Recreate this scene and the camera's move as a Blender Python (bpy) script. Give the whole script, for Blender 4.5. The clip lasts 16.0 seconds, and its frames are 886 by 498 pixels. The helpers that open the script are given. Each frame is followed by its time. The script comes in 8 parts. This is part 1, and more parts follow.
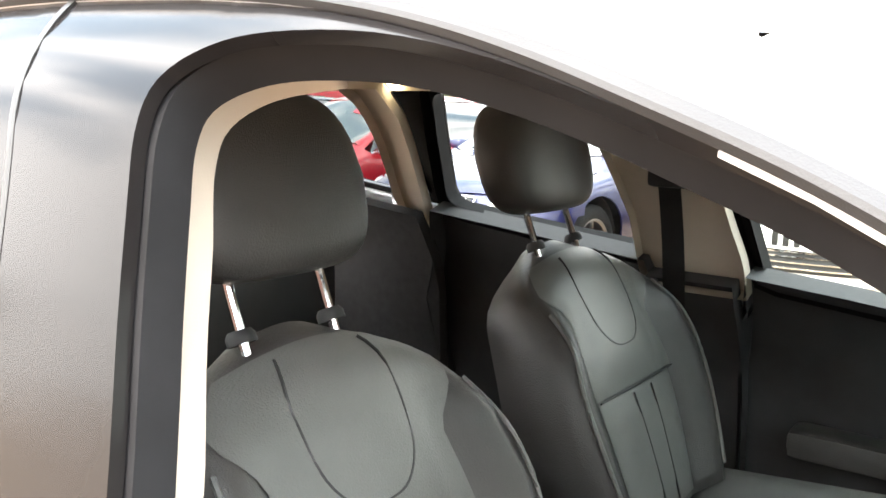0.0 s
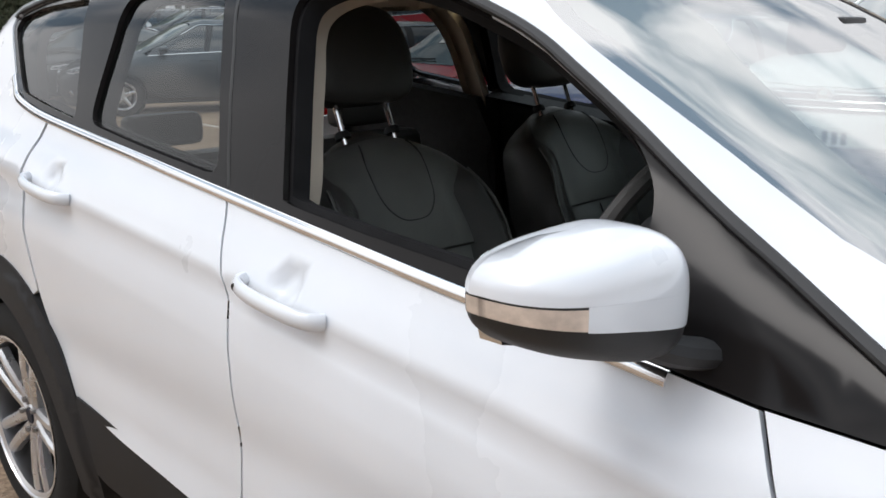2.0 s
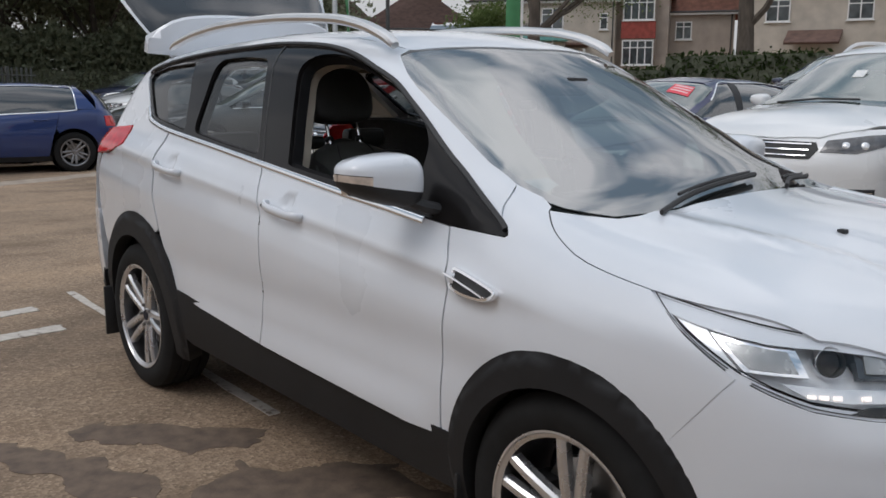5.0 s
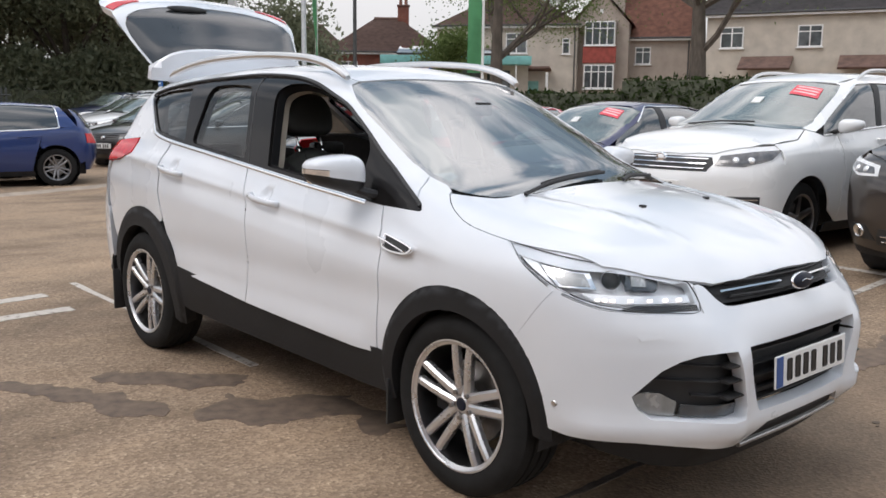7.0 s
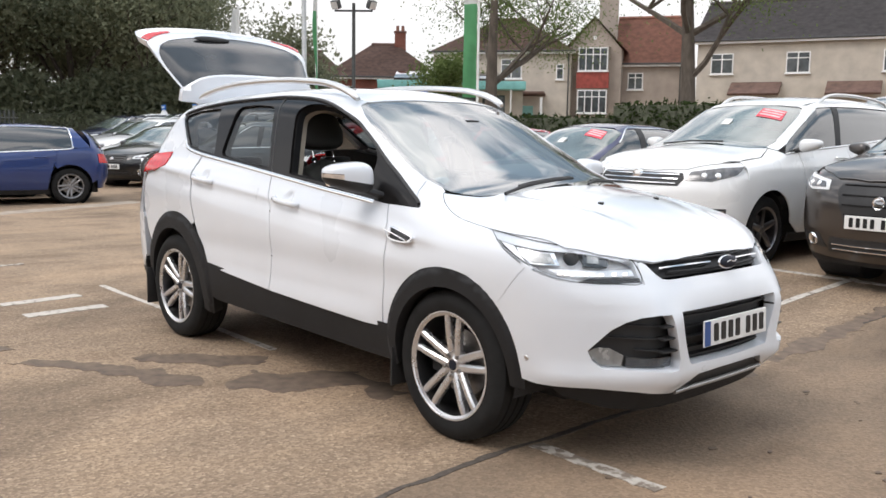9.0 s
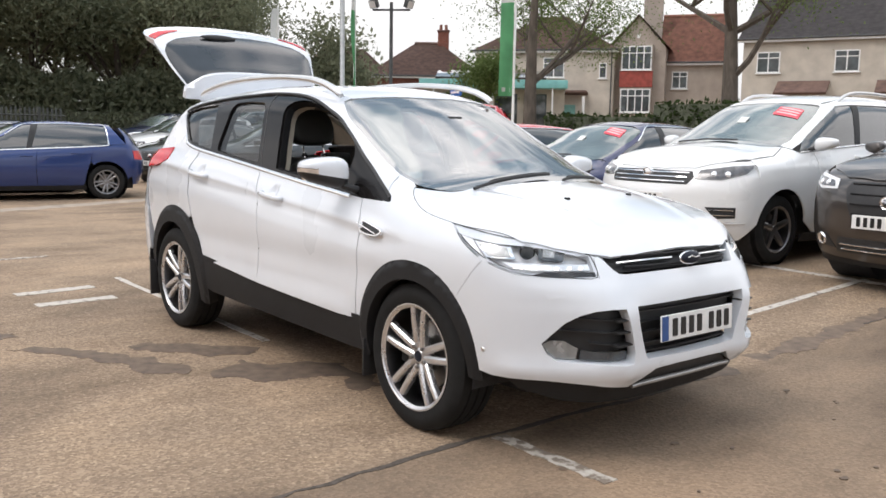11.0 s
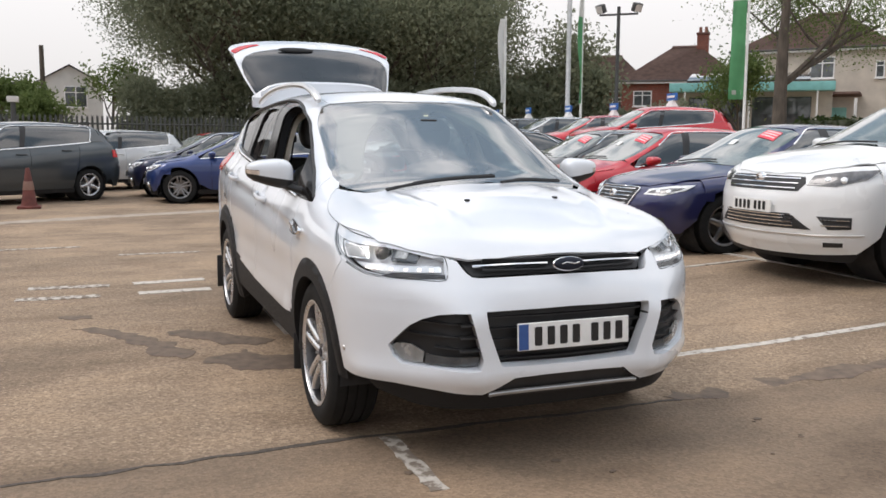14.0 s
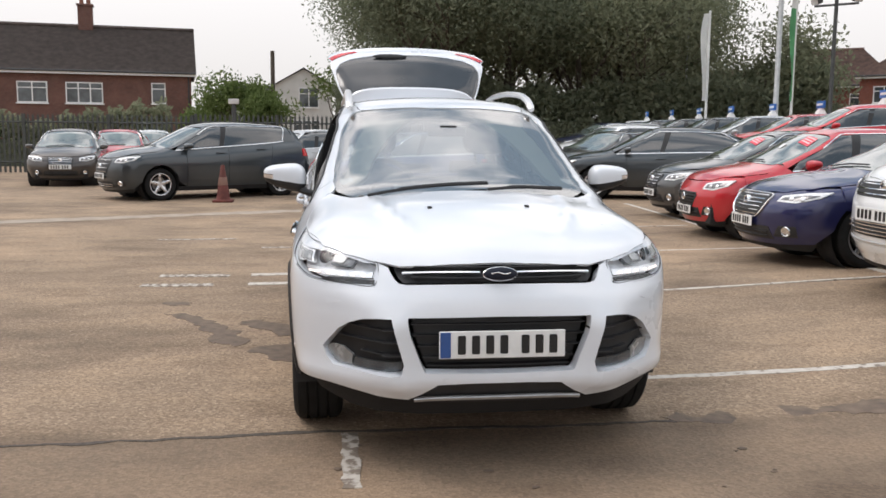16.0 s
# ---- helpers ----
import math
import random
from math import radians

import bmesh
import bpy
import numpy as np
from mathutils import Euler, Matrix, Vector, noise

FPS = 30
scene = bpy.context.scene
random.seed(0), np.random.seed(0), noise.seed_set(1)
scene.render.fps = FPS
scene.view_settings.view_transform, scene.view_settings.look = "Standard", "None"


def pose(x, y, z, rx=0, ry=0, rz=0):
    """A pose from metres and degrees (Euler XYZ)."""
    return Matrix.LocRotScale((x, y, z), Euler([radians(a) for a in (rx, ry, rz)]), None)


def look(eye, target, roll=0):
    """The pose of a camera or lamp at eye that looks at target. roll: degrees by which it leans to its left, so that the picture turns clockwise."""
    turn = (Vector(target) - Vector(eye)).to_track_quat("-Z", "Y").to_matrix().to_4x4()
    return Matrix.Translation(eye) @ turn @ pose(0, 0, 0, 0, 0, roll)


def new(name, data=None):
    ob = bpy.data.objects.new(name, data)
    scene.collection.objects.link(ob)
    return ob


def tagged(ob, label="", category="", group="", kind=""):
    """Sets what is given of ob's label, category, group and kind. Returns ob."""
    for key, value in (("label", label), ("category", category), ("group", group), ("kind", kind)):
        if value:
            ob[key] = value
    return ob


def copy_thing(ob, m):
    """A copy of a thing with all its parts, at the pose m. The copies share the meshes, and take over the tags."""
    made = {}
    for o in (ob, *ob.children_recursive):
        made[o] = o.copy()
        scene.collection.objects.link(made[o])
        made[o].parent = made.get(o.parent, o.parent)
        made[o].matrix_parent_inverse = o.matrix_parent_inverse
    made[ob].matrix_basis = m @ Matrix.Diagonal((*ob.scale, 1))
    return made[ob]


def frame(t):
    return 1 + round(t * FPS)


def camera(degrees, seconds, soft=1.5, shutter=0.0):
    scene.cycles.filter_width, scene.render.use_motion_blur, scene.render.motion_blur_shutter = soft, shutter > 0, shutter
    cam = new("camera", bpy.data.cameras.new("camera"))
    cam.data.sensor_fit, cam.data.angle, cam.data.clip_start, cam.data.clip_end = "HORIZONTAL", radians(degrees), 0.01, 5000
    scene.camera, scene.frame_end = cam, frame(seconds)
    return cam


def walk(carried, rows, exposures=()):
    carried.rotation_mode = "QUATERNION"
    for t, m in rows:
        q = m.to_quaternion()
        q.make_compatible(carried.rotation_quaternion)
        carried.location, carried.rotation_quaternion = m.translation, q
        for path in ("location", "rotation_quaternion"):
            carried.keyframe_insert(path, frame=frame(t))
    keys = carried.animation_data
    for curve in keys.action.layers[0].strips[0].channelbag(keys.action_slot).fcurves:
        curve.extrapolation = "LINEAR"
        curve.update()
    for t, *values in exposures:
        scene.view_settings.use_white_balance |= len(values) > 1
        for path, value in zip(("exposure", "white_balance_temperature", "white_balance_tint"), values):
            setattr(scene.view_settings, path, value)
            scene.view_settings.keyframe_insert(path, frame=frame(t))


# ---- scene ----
cam = camera(52.9, 16.0, soft=1.6)
PATH = [
    (0, (0.464, -1.101, 1.485), (-0.716, 0.479, 1.151), 0.9),
    (0.5, (0.641, -1.297, 1.477), (-0.571, 0.236, 1.05), -0.8),
    (1, (0.795, -1.44, 1.495), (-0.441, 0.055, 1.01), -1.3),
    (1.5, (1.001, -1.535, 1.432), (-0.319, -0.108, 0.962), -1.3),
    (2, (1.234, -1.678, 1.446), (-0.14, -0.309, 0.959), -0.5),
    (2.5, (1.451, -1.851, 1.439), (0.04, -0.51, 0.98), -0.2),
    (3, (1.686, -1.984, 1.442), (0.245, -0.663, 1.018), -0.2),
    (3.5, (1.986, -2.08, 1.434), (0.501, -0.798, 1.042), 0.1),
    (4, (2.232, -2.189, 1.426), (0.727, -0.924, 1.059), 0.2),
    (6.3, (3.338, -2.796, 1.417), (1.851, -1.501, 1.078), 0.4),
    (6.5, (3.425, -2.876, 1.424), (1.95, -1.566, 1.093), 0.3),
    (7, (3.64, -3.008, 1.42), (2.175, -1.681, 1.11), 0.7),
    (7.5, (3.868, -3.106, 1.397), (2.396, -1.789, 1.081), 0.8),
    (8, (4.013, -3.236, 1.402), (2.548, -1.908, 1.097), 0.9),
    (8.5, (4.131, -3.401, 1.372), (2.671, -2.061, 1.105), 0.8),
    (9, (4.206, -3.51, 1.376), (2.742, -2.173, 1.12), 0.8),
    (11.5, (4.625, -3.113, 1.355), (3.042, -1.918, 1.102), 0.9),
    (12, (4.776, -2.888, 1.335), (3.126, -1.783, 1.098), 0.7),
    (12.5, (4.914, -2.649, 1.356), (3.204, -1.636, 1.129), 0.3),
    (13, (5.107, -2.387, 1.357), (3.344, -1.472, 1.126), 0.0),
    (13.5, (5.256, -2.131, 1.354), (3.451, -1.303, 1.115), 0.0),
    (14, (5.375, -1.838, 1.354), (3.535, -1.095, 1.105), 0.4),
    (14.5, (5.511, -1.577, 1.353), (3.63, -0.943, 1.104), 0.7),
    (15, (5.664, -1.278, 1.385), (3.745, -0.775, 1.132), 0.6),
    (15.5, (5.712, -0.989, 1.379), (3.765, -0.609, 1.122), 0.8),
    (16, (5.735, -0.698, 1.408), (3.768, -0.441, 1.151), 0.5),
]
EXPOSURES = [(0, 3.32, 6650, 12), (0.5, 3.75, 6600, 12), (1, 3.62, 6500, 12), (1.3, 2.4, 6350, 12), (1.5, 0.85, 6300, 12), (2, 0.05, 6200, 12), (2.5, -0.5, 6150, 12), (3, -0.92, 6100, 12), (3.5, -1.12, 6050, 12), (4.2, -1.0, 6050, 12), (6.4, -0.3, 6230, 14), (7.5, -0.1, 6290, 14), (9.2, 0.15, 6340, 13), (11.3, 0.12, 6350, 13.5), (13, -0.08, 6370, 14), (16, -0.05, 6420, 14)]
walk(cam, [(t, look(eye, target, roll)) for t, eye, target, roll in PATH], EXPOSURES)

# ---- sky and sun: a bright overcast with broken cloud ----
world = bpy.data.worlds.new("overcast_sky")
scene.world = world
world.use_nodes = True
wn, wl = world.node_tree.nodes, world.node_tree.links
wn.clear()
SUN_UP, SUN_ROUND = radians(52), radians(194)
sky = wn.new("ShaderNodeTexSky")
sky.sky_type, sky.sun_disc, sky.sun_elevation, sky.sun_rotation = "NISHITA", False, SUN_UP, SUN_ROUND
sky.air_density, sky.dust_density = 1.0, 4.0
back = wn.new("ShaderNodeBackground")
back.inputs["Strength"].default_value = 0.105
coord, level = wn.new("ShaderNodeTexCoord"), wn.new("ShaderNodeSeparateXYZ")
wl.new(coord.outputs["Generated"], level.inputs["Vector"])
# the clouds lie on a flat layer: they draw together towards the horizon
above, depth, layer = wn.new("ShaderNodeMath"), wn.new("ShaderNodeMath"), wn.new("ShaderNodeVectorMath")
above.operation, above.inputs[1].default_value = "MAXIMUM", 0.0
depth.operation, depth.inputs[1].default_value = "ADD", 0.30
layer.operation = "DIVIDE"
flat = wn.new("ShaderNodeCombineXYZ")
wl.new(level.outputs["Z"], above.inputs[0])
wl.new(above.outputs["Value"], depth.inputs[0])
wl.new(coord.outputs["Generated"], layer.inputs[0])
for axis in "XYZ":
    wl.new(depth.outputs["Value"], flat.inputs[axis])
wl.new(flat.outputs["Vector"], layer.inputs[1])
cloud = wn.new("ShaderNodeTexNoise")
cloud.inputs["Scale"].default_value, cloud.inputs["Detail"].default_value, cloud.inputs["Distortion"].default_value = 2.6, 5.0, 0.25
wl.new(layer.outputs["Vector"], cloud.inputs["Vector"])
tone, cover = wn.new("ShaderNodeValToRGB"), wn.new("ShaderNodeMix")
tone.color_ramp.elements[0].position, tone.color_ramp.elements[0].color = 0.42, (2.9, 3.8, 4.5, 1)
tone.color_ramp.elements[1].position, tone.color_ramp.elements[1].color = 0.58, (12.6, 12.4, 11.9, 1)
cover.data_type = "RGBA"
cover.inputs["Factor"].default_value = 0.85
out = wn.new("ShaderNodeOutputWorld")
veil, thick = wn.new("ShaderNodeMapRange"), wn.new("ShaderNodeMath")
veil.inputs["From Min"].default_value, veil.inputs["From Max"].default_value = 0.0, 0.5
veil.inputs["To Min"].default_value, veil.inputs["To Max"].default_value = 0.24, 0.0
wl.new(level.outputs["Z"], veil.inputs["Value"])
wl.new(cloud.outputs["Fac"], thick.inputs[0])
wl.new(veil.outputs["Result"], thick.inputs[1])
wl.new(thick.outputs["Value"], tone.inputs["Fac"])
wl.new(sky.outputs["Color"], cover.inputs["A"])
wl.new(tone.outputs["Color"], cover.inputs["B"])
lift_up_sky, brighter = wn.new("ShaderNodeMapRange"), wn.new("ShaderNodeVectorMath")
lift_up_sky.inputs["From Min"].default_value, lift_up_sky.inputs["From Max"].default_value = 0.0, 0.9
lift_up_sky.inputs["To Min"].default_value, lift_up_sky.inputs["To Max"].default_value = 0.70, 1.85
brighter.operation = "SCALE"
wl.new(level.outputs["Z"], lift_up_sky.inputs["Value"])
wl.new(cover.outputs["Result"], brighter.inputs[0])
wl.new(lift_up_sky.outputs["Result"], brighter.inputs["Scale"])
wl.new(brighter.outputs["Vector"], back.inputs["Color"])
wl.new(back.outputs["Background"], out.inputs["Surface"])
sun = new("sun", bpy.data.lights.new("sun", "SUN"))
sun.data.energy, sun.data.angle, sun.data.color = 0.95, radians(24), (1.0, 0.95, 0.88)
sun.matrix_world = look((0, 0, 0), (-math.cos(SUN_UP) * math.sin(SUN_ROUND), -math.cos(SUN_UP) * math.cos(SUN_ROUND), -math.sin(SUN_UP)))

# ---- materials ----
def shader(name):
    m = bpy.data.materials.new(name)
    m.use_nodes = True
    nodes, links = m.node_tree.nodes, m.node_tree.links
    return m, nodes, links, nodes["Principled BSDF"]


def noise_tex(nodes, links, scale, detail=4.0, stretch=(1, 1, 1)):
    c, mp, n = nodes.new("ShaderNodeTexCoord"), nodes.new("ShaderNodeMapping"), nodes.new("ShaderNodeTexNoise")
    mp.inputs["Scale"].default_value = stretch
    n.inputs["Scale"].default_value, n.inputs["Detail"].default_value = scale, detail
    links.new(c.outputs["Object"], mp.inputs["Vector"])
    links.new(mp.outputs["Vector"], n.inputs["Vector"])
    return n


def ramp(nodes, links, source, stops):
    r = nodes.new("ShaderNodeValToRGB")
    while len(r.color_ramp.elements) < len(stops):
        r.color_ramp.elements.new(0.5)
    for e, (pos, col) in zip(r.color_ramp.elements, stops):
        e.position, e.color = pos, (*col, 1)
    links.new(source, r.inputs["Fac"])
    return r


def mat(name, color, rough=0.5, metal=0.0, vary=0.15, scale=6.0, bump=0.0, bump_scale=200.0, coat=0.0, spec=0.5, spread=0.0, stretch=(1, 1, 1)):
    """A surface with its colour varied at two scales, fine relief, and a little uneven gloss."""
    m, nodes, links, b = shader(name)
    n = noise_tex(nodes, links, scale, 6.0, stretch)
    lo, hi = [c * (1 - vary) for c in color], [min(c * (1 + vary), 1) for c in color]
    r = ramp(nodes, links, n.outputs["Fac"], [(0.3, lo), (0.7, hi)])
    source = r.outputs["Color"]
    if spread:
        info, hsv = nodes.new("ShaderNodeObjectInfo"), nodes.new("ShaderNodeHueSaturation")
        rng = nodes.new("ShaderNodeMapRange")
        rng.inputs["To Min"].default_value, rng.inputs["To Max"].default_value = 1 - spread, 1 + spread
        links.new(info.outputs["Random"], rng.inputs["Value"])
        links.new(rng.outputs["Result"], hsv.inputs["Value"])
        links.new(source, hsv.inputs["Color"])
        source = hsv.outputs["Color"]
    links.new(source, b.inputs["Base Color"])
    g = nodes.new("ShaderNodeMapRange")
    g.inputs["To Min"].default_value, g.inputs["To Max"].default_value = max(rough - 0.06, 0.02), min(rough + 0.08, 1)
    links.new(n.outputs["Fac"], g.inputs["Value"])
    links.new(g.outputs["Result"], b.inputs["Roughness"])
    b.inputs["Metallic"].default_value, b.inputs["Coat Weight"].default_value, b.inputs["Coat Roughness"].default_value = metal, coat, 0.04
    b.inputs["Specular IOR Level"].default_value = spec
    if bump:
        fine, bp = noise_tex(nodes, links, bump_scale, 3.0), nodes.new("ShaderNodeBump")
        bp.inputs["Strength"].default_value, bp.inputs["Distance"].default_value = bump, 0.004
        links.new(fine.outputs["Fac"], bp.inputs["Height"])
        links.new(bp.outputs["Normal"], b.inputs["Normal"])
    return m


def glass(name, tint, shine_part=0.07, haze=0.0):
    """A thin pane, alike from both sides: light passes straight through, tinted, and the surface mirrors more at a flat angle."""
    m, nodes, links, b = shader(name)
    nodes.remove(b)
    clear, shine, blend, fres = nodes.new("ShaderNodeBsdfTransparent"), nodes.new("ShaderNodeBsdfGlossy"), nodes.new("ShaderNodeMixShader"), nodes.new("ShaderNodeLayerWeight")
    clear.inputs["Color"].default_value = (*tint, 1)
    shine.inputs["Roughness"].default_value = haze
    fres.inputs["Blend"].default_value = 0.5
    steep, amount = nodes.new("ShaderNodeMath"), nodes.new("ShaderNodeMapRange")
    steep.operation = "POWER"
    steep.inputs[1].default_value = 4.5
    amount.inputs["To Min"].default_value = shine_part
    links.new(fres.outputs["Facing"], steep.inputs[0])
    links.new(steep.outputs["Value"], amount.inputs["Value"])
    links.new(amount.outputs["Result"], blend.inputs["Fac"])
    links.new(clear.outputs["BSDF"], blend.inputs[1])
    links.new(shine.outputs["BSDF"], blend.inputs[2])
    links.new(blend.outputs["Shader"], nodes["Material Output"].inputs["Surface"])
    return m


def glow(name, color, strength):
    m, nodes, links, b = shader(name)
    b.inputs["Base Color"].default_value = (*color, 1)
    b.inputs["Emission Color"].default_value, b.inputs["Emission Strength"].default_value = (*color, 1), strength
    return m


def paint(name, color, metal=0.0):
    return mat(name, color, rough=0.28 if not metal else 0.34, metal=metal, vary=0.04, scale=2.0, coat=1.0, bump=0.012, bump_scale=9.0)


WHITE = paint("white_paint", (0.735, 0.765, 0.805))
FOG_SHELL = mat("grey_lamp_shell", (0.38, 0.385, 0.38), 0.25, 0.4, vary=0.25, scale=25)
BLACK_TRIM = mat("black_plastic", (0.022, 0.022, 0.023), 0.55, vary=0.3, scale=9, bump=0.12, bump_scale=700)
CLADDING = mat("grey_black_cladding", (0.017, 0.017, 0.018), 0.62, vary=0.25, scale=5, bump=0.2, bump_scale=500, spec=0.3)
GLOSS_BLACK = mat("gloss_black_pillar", (0.013, 0.012, 0.012), 0.13, vary=0.2, scale=4, spec=0.2)
RUBBER = mat("tyre_rubber", (0.014, 0.014, 0.014), 0.8, vary=0.3, scale=14, bump=0.15, bump_scale=300, spec=0.25)
ALLOY = mat("silver_alloy", (0.66, 0.66, 0.67), 0.27, 0.8, vary=0.06, scale=8, coat=0.3)
GREY_ALLOY = mat("grey_alloy", (0.30, 0.30, 0.31), 0.3, 1.0, vary=0.08, scale=8)
STEEL = mat("brake_steel", (0.28, 0.27, 0.26), 0.42, 1.0, vary=0.25, scale=20)
CHROME = mat("chrome", (0.86, 0.86, 0.87), 0.07, 1.0, vary=0.02, scale=4)
SATIN = mat("satin_aluminium", (0.72, 0.71, 0.70), 0.3, 1.0, vary=0.06, scale=6)
MIRROR = mat("mirror_glass", (0.9, 0.9, 0.9), 0.02, 1.0, vary=0.0)
SCREEN = glass("windscreen_glass", (0.50, 0.58, 0.55), 0.46, 0.02)
SIDE_GLASS = glass("side_glass", (0.58, 0.64, 0.62), 0.06)
DARK_GLASS = glass("privacy_glass", (0.17, 0.18, 0.18), 0.08)
REAR_GLASS = glass("rear_door_glass", (0.50, 0.53, 0.52), 0.05)
LENS = glass("lamp_lens", (0.96, 0.97, 0.98), 0.04)
RED_LENS = mat("red_lens", (0.62, 0.018, 0.022), 0.18, vary=0.2, scale=30, coat=0.35)
AMBER = mat("clear_amber_lens", (0.62, 0.52, 0.44), 0.18, vary=0.25, scale=40, coat=1.0)
REFLECTOR = mat("lamp_reflector", (0.88, 0.89, 0.90), 0.2, 0.5, vary=0.1, scale=30)
LAMP_SHELL = mat("lamp_shell", (0.80, 0.81, 0.82), 0.3, 0.05, vary=0.15, scale=20)
DAYLIGHT = glow("daytime_lamp", (1.0, 0.90, 0.82), 1.1)
PLATE_WHITE = mat("number_plate_white", (0.78, 0.78, 0.76), 0.35, vary=0.05, scale=20)
PLATE_BLUE = mat("plate_blue_band", (0.03, 0.085, 0.27), 0.35, vary=0.1, scale=20)
INK = mat("black_ink", (0.012, 0.012, 0.012), 0.4, vary=0.1)
LEATHER = mat("black_leather", (0.048, 0.046, 0.044), 0.40, vary=0.22, scale=7, bump=0.3, bump_scale=420)
LEATHER_SOFT = mat("grey_black_leather", (0.115, 0.117, 0.110), 0.36, vary=0.18, scale=6, bump=0.25, bump_scale=380)
FABRIC = mat("black_fabric", (0.03, 0.03, 0.032), 0.9, vary=0.25, scale=20, bump=0.4, bump_scale=900)
BEIGE = mat("beige_trim", (0.52, 0.46, 0.38), 0.7, vary=0.08, scale=8, bump=0.1, bump_scale=600)
HEADLINER = mat("beige_headliner", (0.50, 0.45, 0.38), 0.9, vary=0.08, scale=10, bump=0.2, bump_scale=800)
DASH = mat("dark_dashboard", (0.048, 0.049, 0.052), 0.6, vary=0.2, scale=9, spec=0.25, bump=0.25, bump_scale=500)
CARPET = mat("dark_carpet", (0.025, 0.025, 0.026), 0.95, vary=0.3, scale=40, bump=0.5, bump_scale=900)
BADGE_BLUE = mat("blue_badge", (0.010, 0.013, 0.024), 0.45, vary=0.1, spec=0.25)

# ---- building tools ----
from mathutils.geometry import delaunay_2d_cdt


def link(name, verts, faces, material, parent=None, label="", shade=True, normals=None, matrix=None):
    """One mesh object from vertices and faces; with a parent it is a part of that thing."""
    me = bpy.data.meshes.new(name)
    me.from_pydata([tuple(v) for v in verts], [], [tuple(int(i) for i in f) for f in faces])
    me.materials.append(material)
    me.validate()
    if shade:
        me.polygons.foreach_set("use_smooth", [True] * len(me.polygons))
    if normals is not None and len(normals) == len(me.vertices):
        me.normals_split_custom_set_from_vertices([tuple(n) for n in normals])
    me.update()
    ob = new(name, me)
    if parent is not None:
        ob.parent = parent
    if matrix is not None:
        ob.matrix_basis = matrix
    if label:
        ob["label"] = label
    return ob


def part(name, bm, material, parent=None, label="", smooth_angle=35, matrix=None):
    """A bmesh as one mesh object under a thing or under a part."""
    me = bpy.data.meshes.new(name)
    bmesh.ops.recalc_face_normals(bm, faces=bm.faces)
    for e in bm.edges:
        e.smooth = len(e.link_faces) == 2 and e.calc_face_angle(0) < radians(smooth_angle)
    for f in bm.faces:
        f.smooth = True
    bm.to_mesh(me)
    bm.free()
    me.materials.append(material)
    ob = new(name, me)
    if parent is not None:
        ob.parent = parent
    if matrix is not None:
        ob.matrix_basis = matrix
    if label:
        ob["label"] = label
    return ob


def thing(name, label, category, m=None, group="", kind=""):
    ob = new(name)
    if m is not None:
        ob.matrix_basis = m
    return tagged(ob, label, category, group, kind)


def box(x0, y0, z0, x1, y1, z1, bevel=0.0, segments=2, m=None, bm=None):
    own = bm is None
    bm = bm or bmesh.new()
    r = bmesh.ops.create_cube(bm, size=1)
    vs = r["verts"]
    bmesh.ops.scale(bm, vec=(x1 - x0, y1 - y0, z1 - z0), verts=vs)
    bmesh.ops.translate(bm, vec=((x0 + x1) / 2, (y0 + y1) / 2, (z0 + z1) / 2), verts=vs)
    if m is not None:
        bmesh.ops.transform(bm, matrix=m, verts=vs)
    if bevel:
        es = list({e for v in vs for e in v.link_edges})
        bmesh.ops.bevel(bm, geom=es, offset=bevel, segments=segments, profile=0.6, affect="EDGES")
    return bm


def lathe(profile, axis="y", steps=40, arc=360.0):
    """Turns (radius, along) points round an axis."""
    verts, faces, n = [], [], len(profile)
    closed = arc >= 359.9
    count = steps if closed else steps + 1
    for i in range(count):
        a = radians(arc) * i / steps
        for r, h in profile:
            c, s = r * math.cos(a), r * math.sin(a)
            verts.append((c, h, s) if axis == "y" else (c, s, h) if axis == "z" else (h, c, s))
    for i in range(count if closed else count - 1):
        j = (i + 1) % count
        for k in range(n - 1):
            faces.append((i * n + k, i * n + k + 1, j * n + k + 1, j * n + k))
    return verts, faces


def lathe_bm(profile, axis="y", steps=40):
    bm = bmesh.new()
    v, f = lathe(profile, axis, steps)
    vs = [bm.verts.new(p) for p in v]
    for q in f:
        try:
            bm.faces.new([vs[i] for i in q])
        except ValueError:
            pass
    bmesh.ops.remove_doubles(bm, verts=bm.verts, dist=1e-5)
    return bm


def tube_bm(points, radius, sides=8, bm=None, closed=False, radii=None, flat=1.0):
    """A round bar along points."""
    bm = bm or bmesh.new()
    pts = [Vector(p) for p in points]
    rings, up = [], Vector((0, 0, 1))
    for i, p in enumerate(pts):
        a = pts[i - 1] if (i or closed) else pts[i]
        b = pts[(i + 1) % len(pts)] if (i < len(pts) - 1 or closed) else pts[i]
        d = (b - a).normalized()
        s = d.cross(up)
        s = s.normalized() if s.length > 1e-4 else Vector((1, 0, 0))
        u = s.cross(d)
        r = radii[i] if radii else radius
        rings.append([bm.verts.new(p + s * (r * math.cos(2 * math.pi * k / sides)) + u * (r * flat * math.sin(2 * math.pi * k / sides))) for k in range(sides)])
    for i in range(len(rings) if closed else len(rings) - 1):
        a, b = rings[i], rings[(i + 1) % len(rings)]
        for k in range(sides):
            bm.faces.new((a[k], a[(k + 1) % sides], b[(k + 1) % sides], b[k]))
    if not closed:
        bm.faces.new(rings[0][::-1])
        bm.faces.new(rings[-1])
    return bm


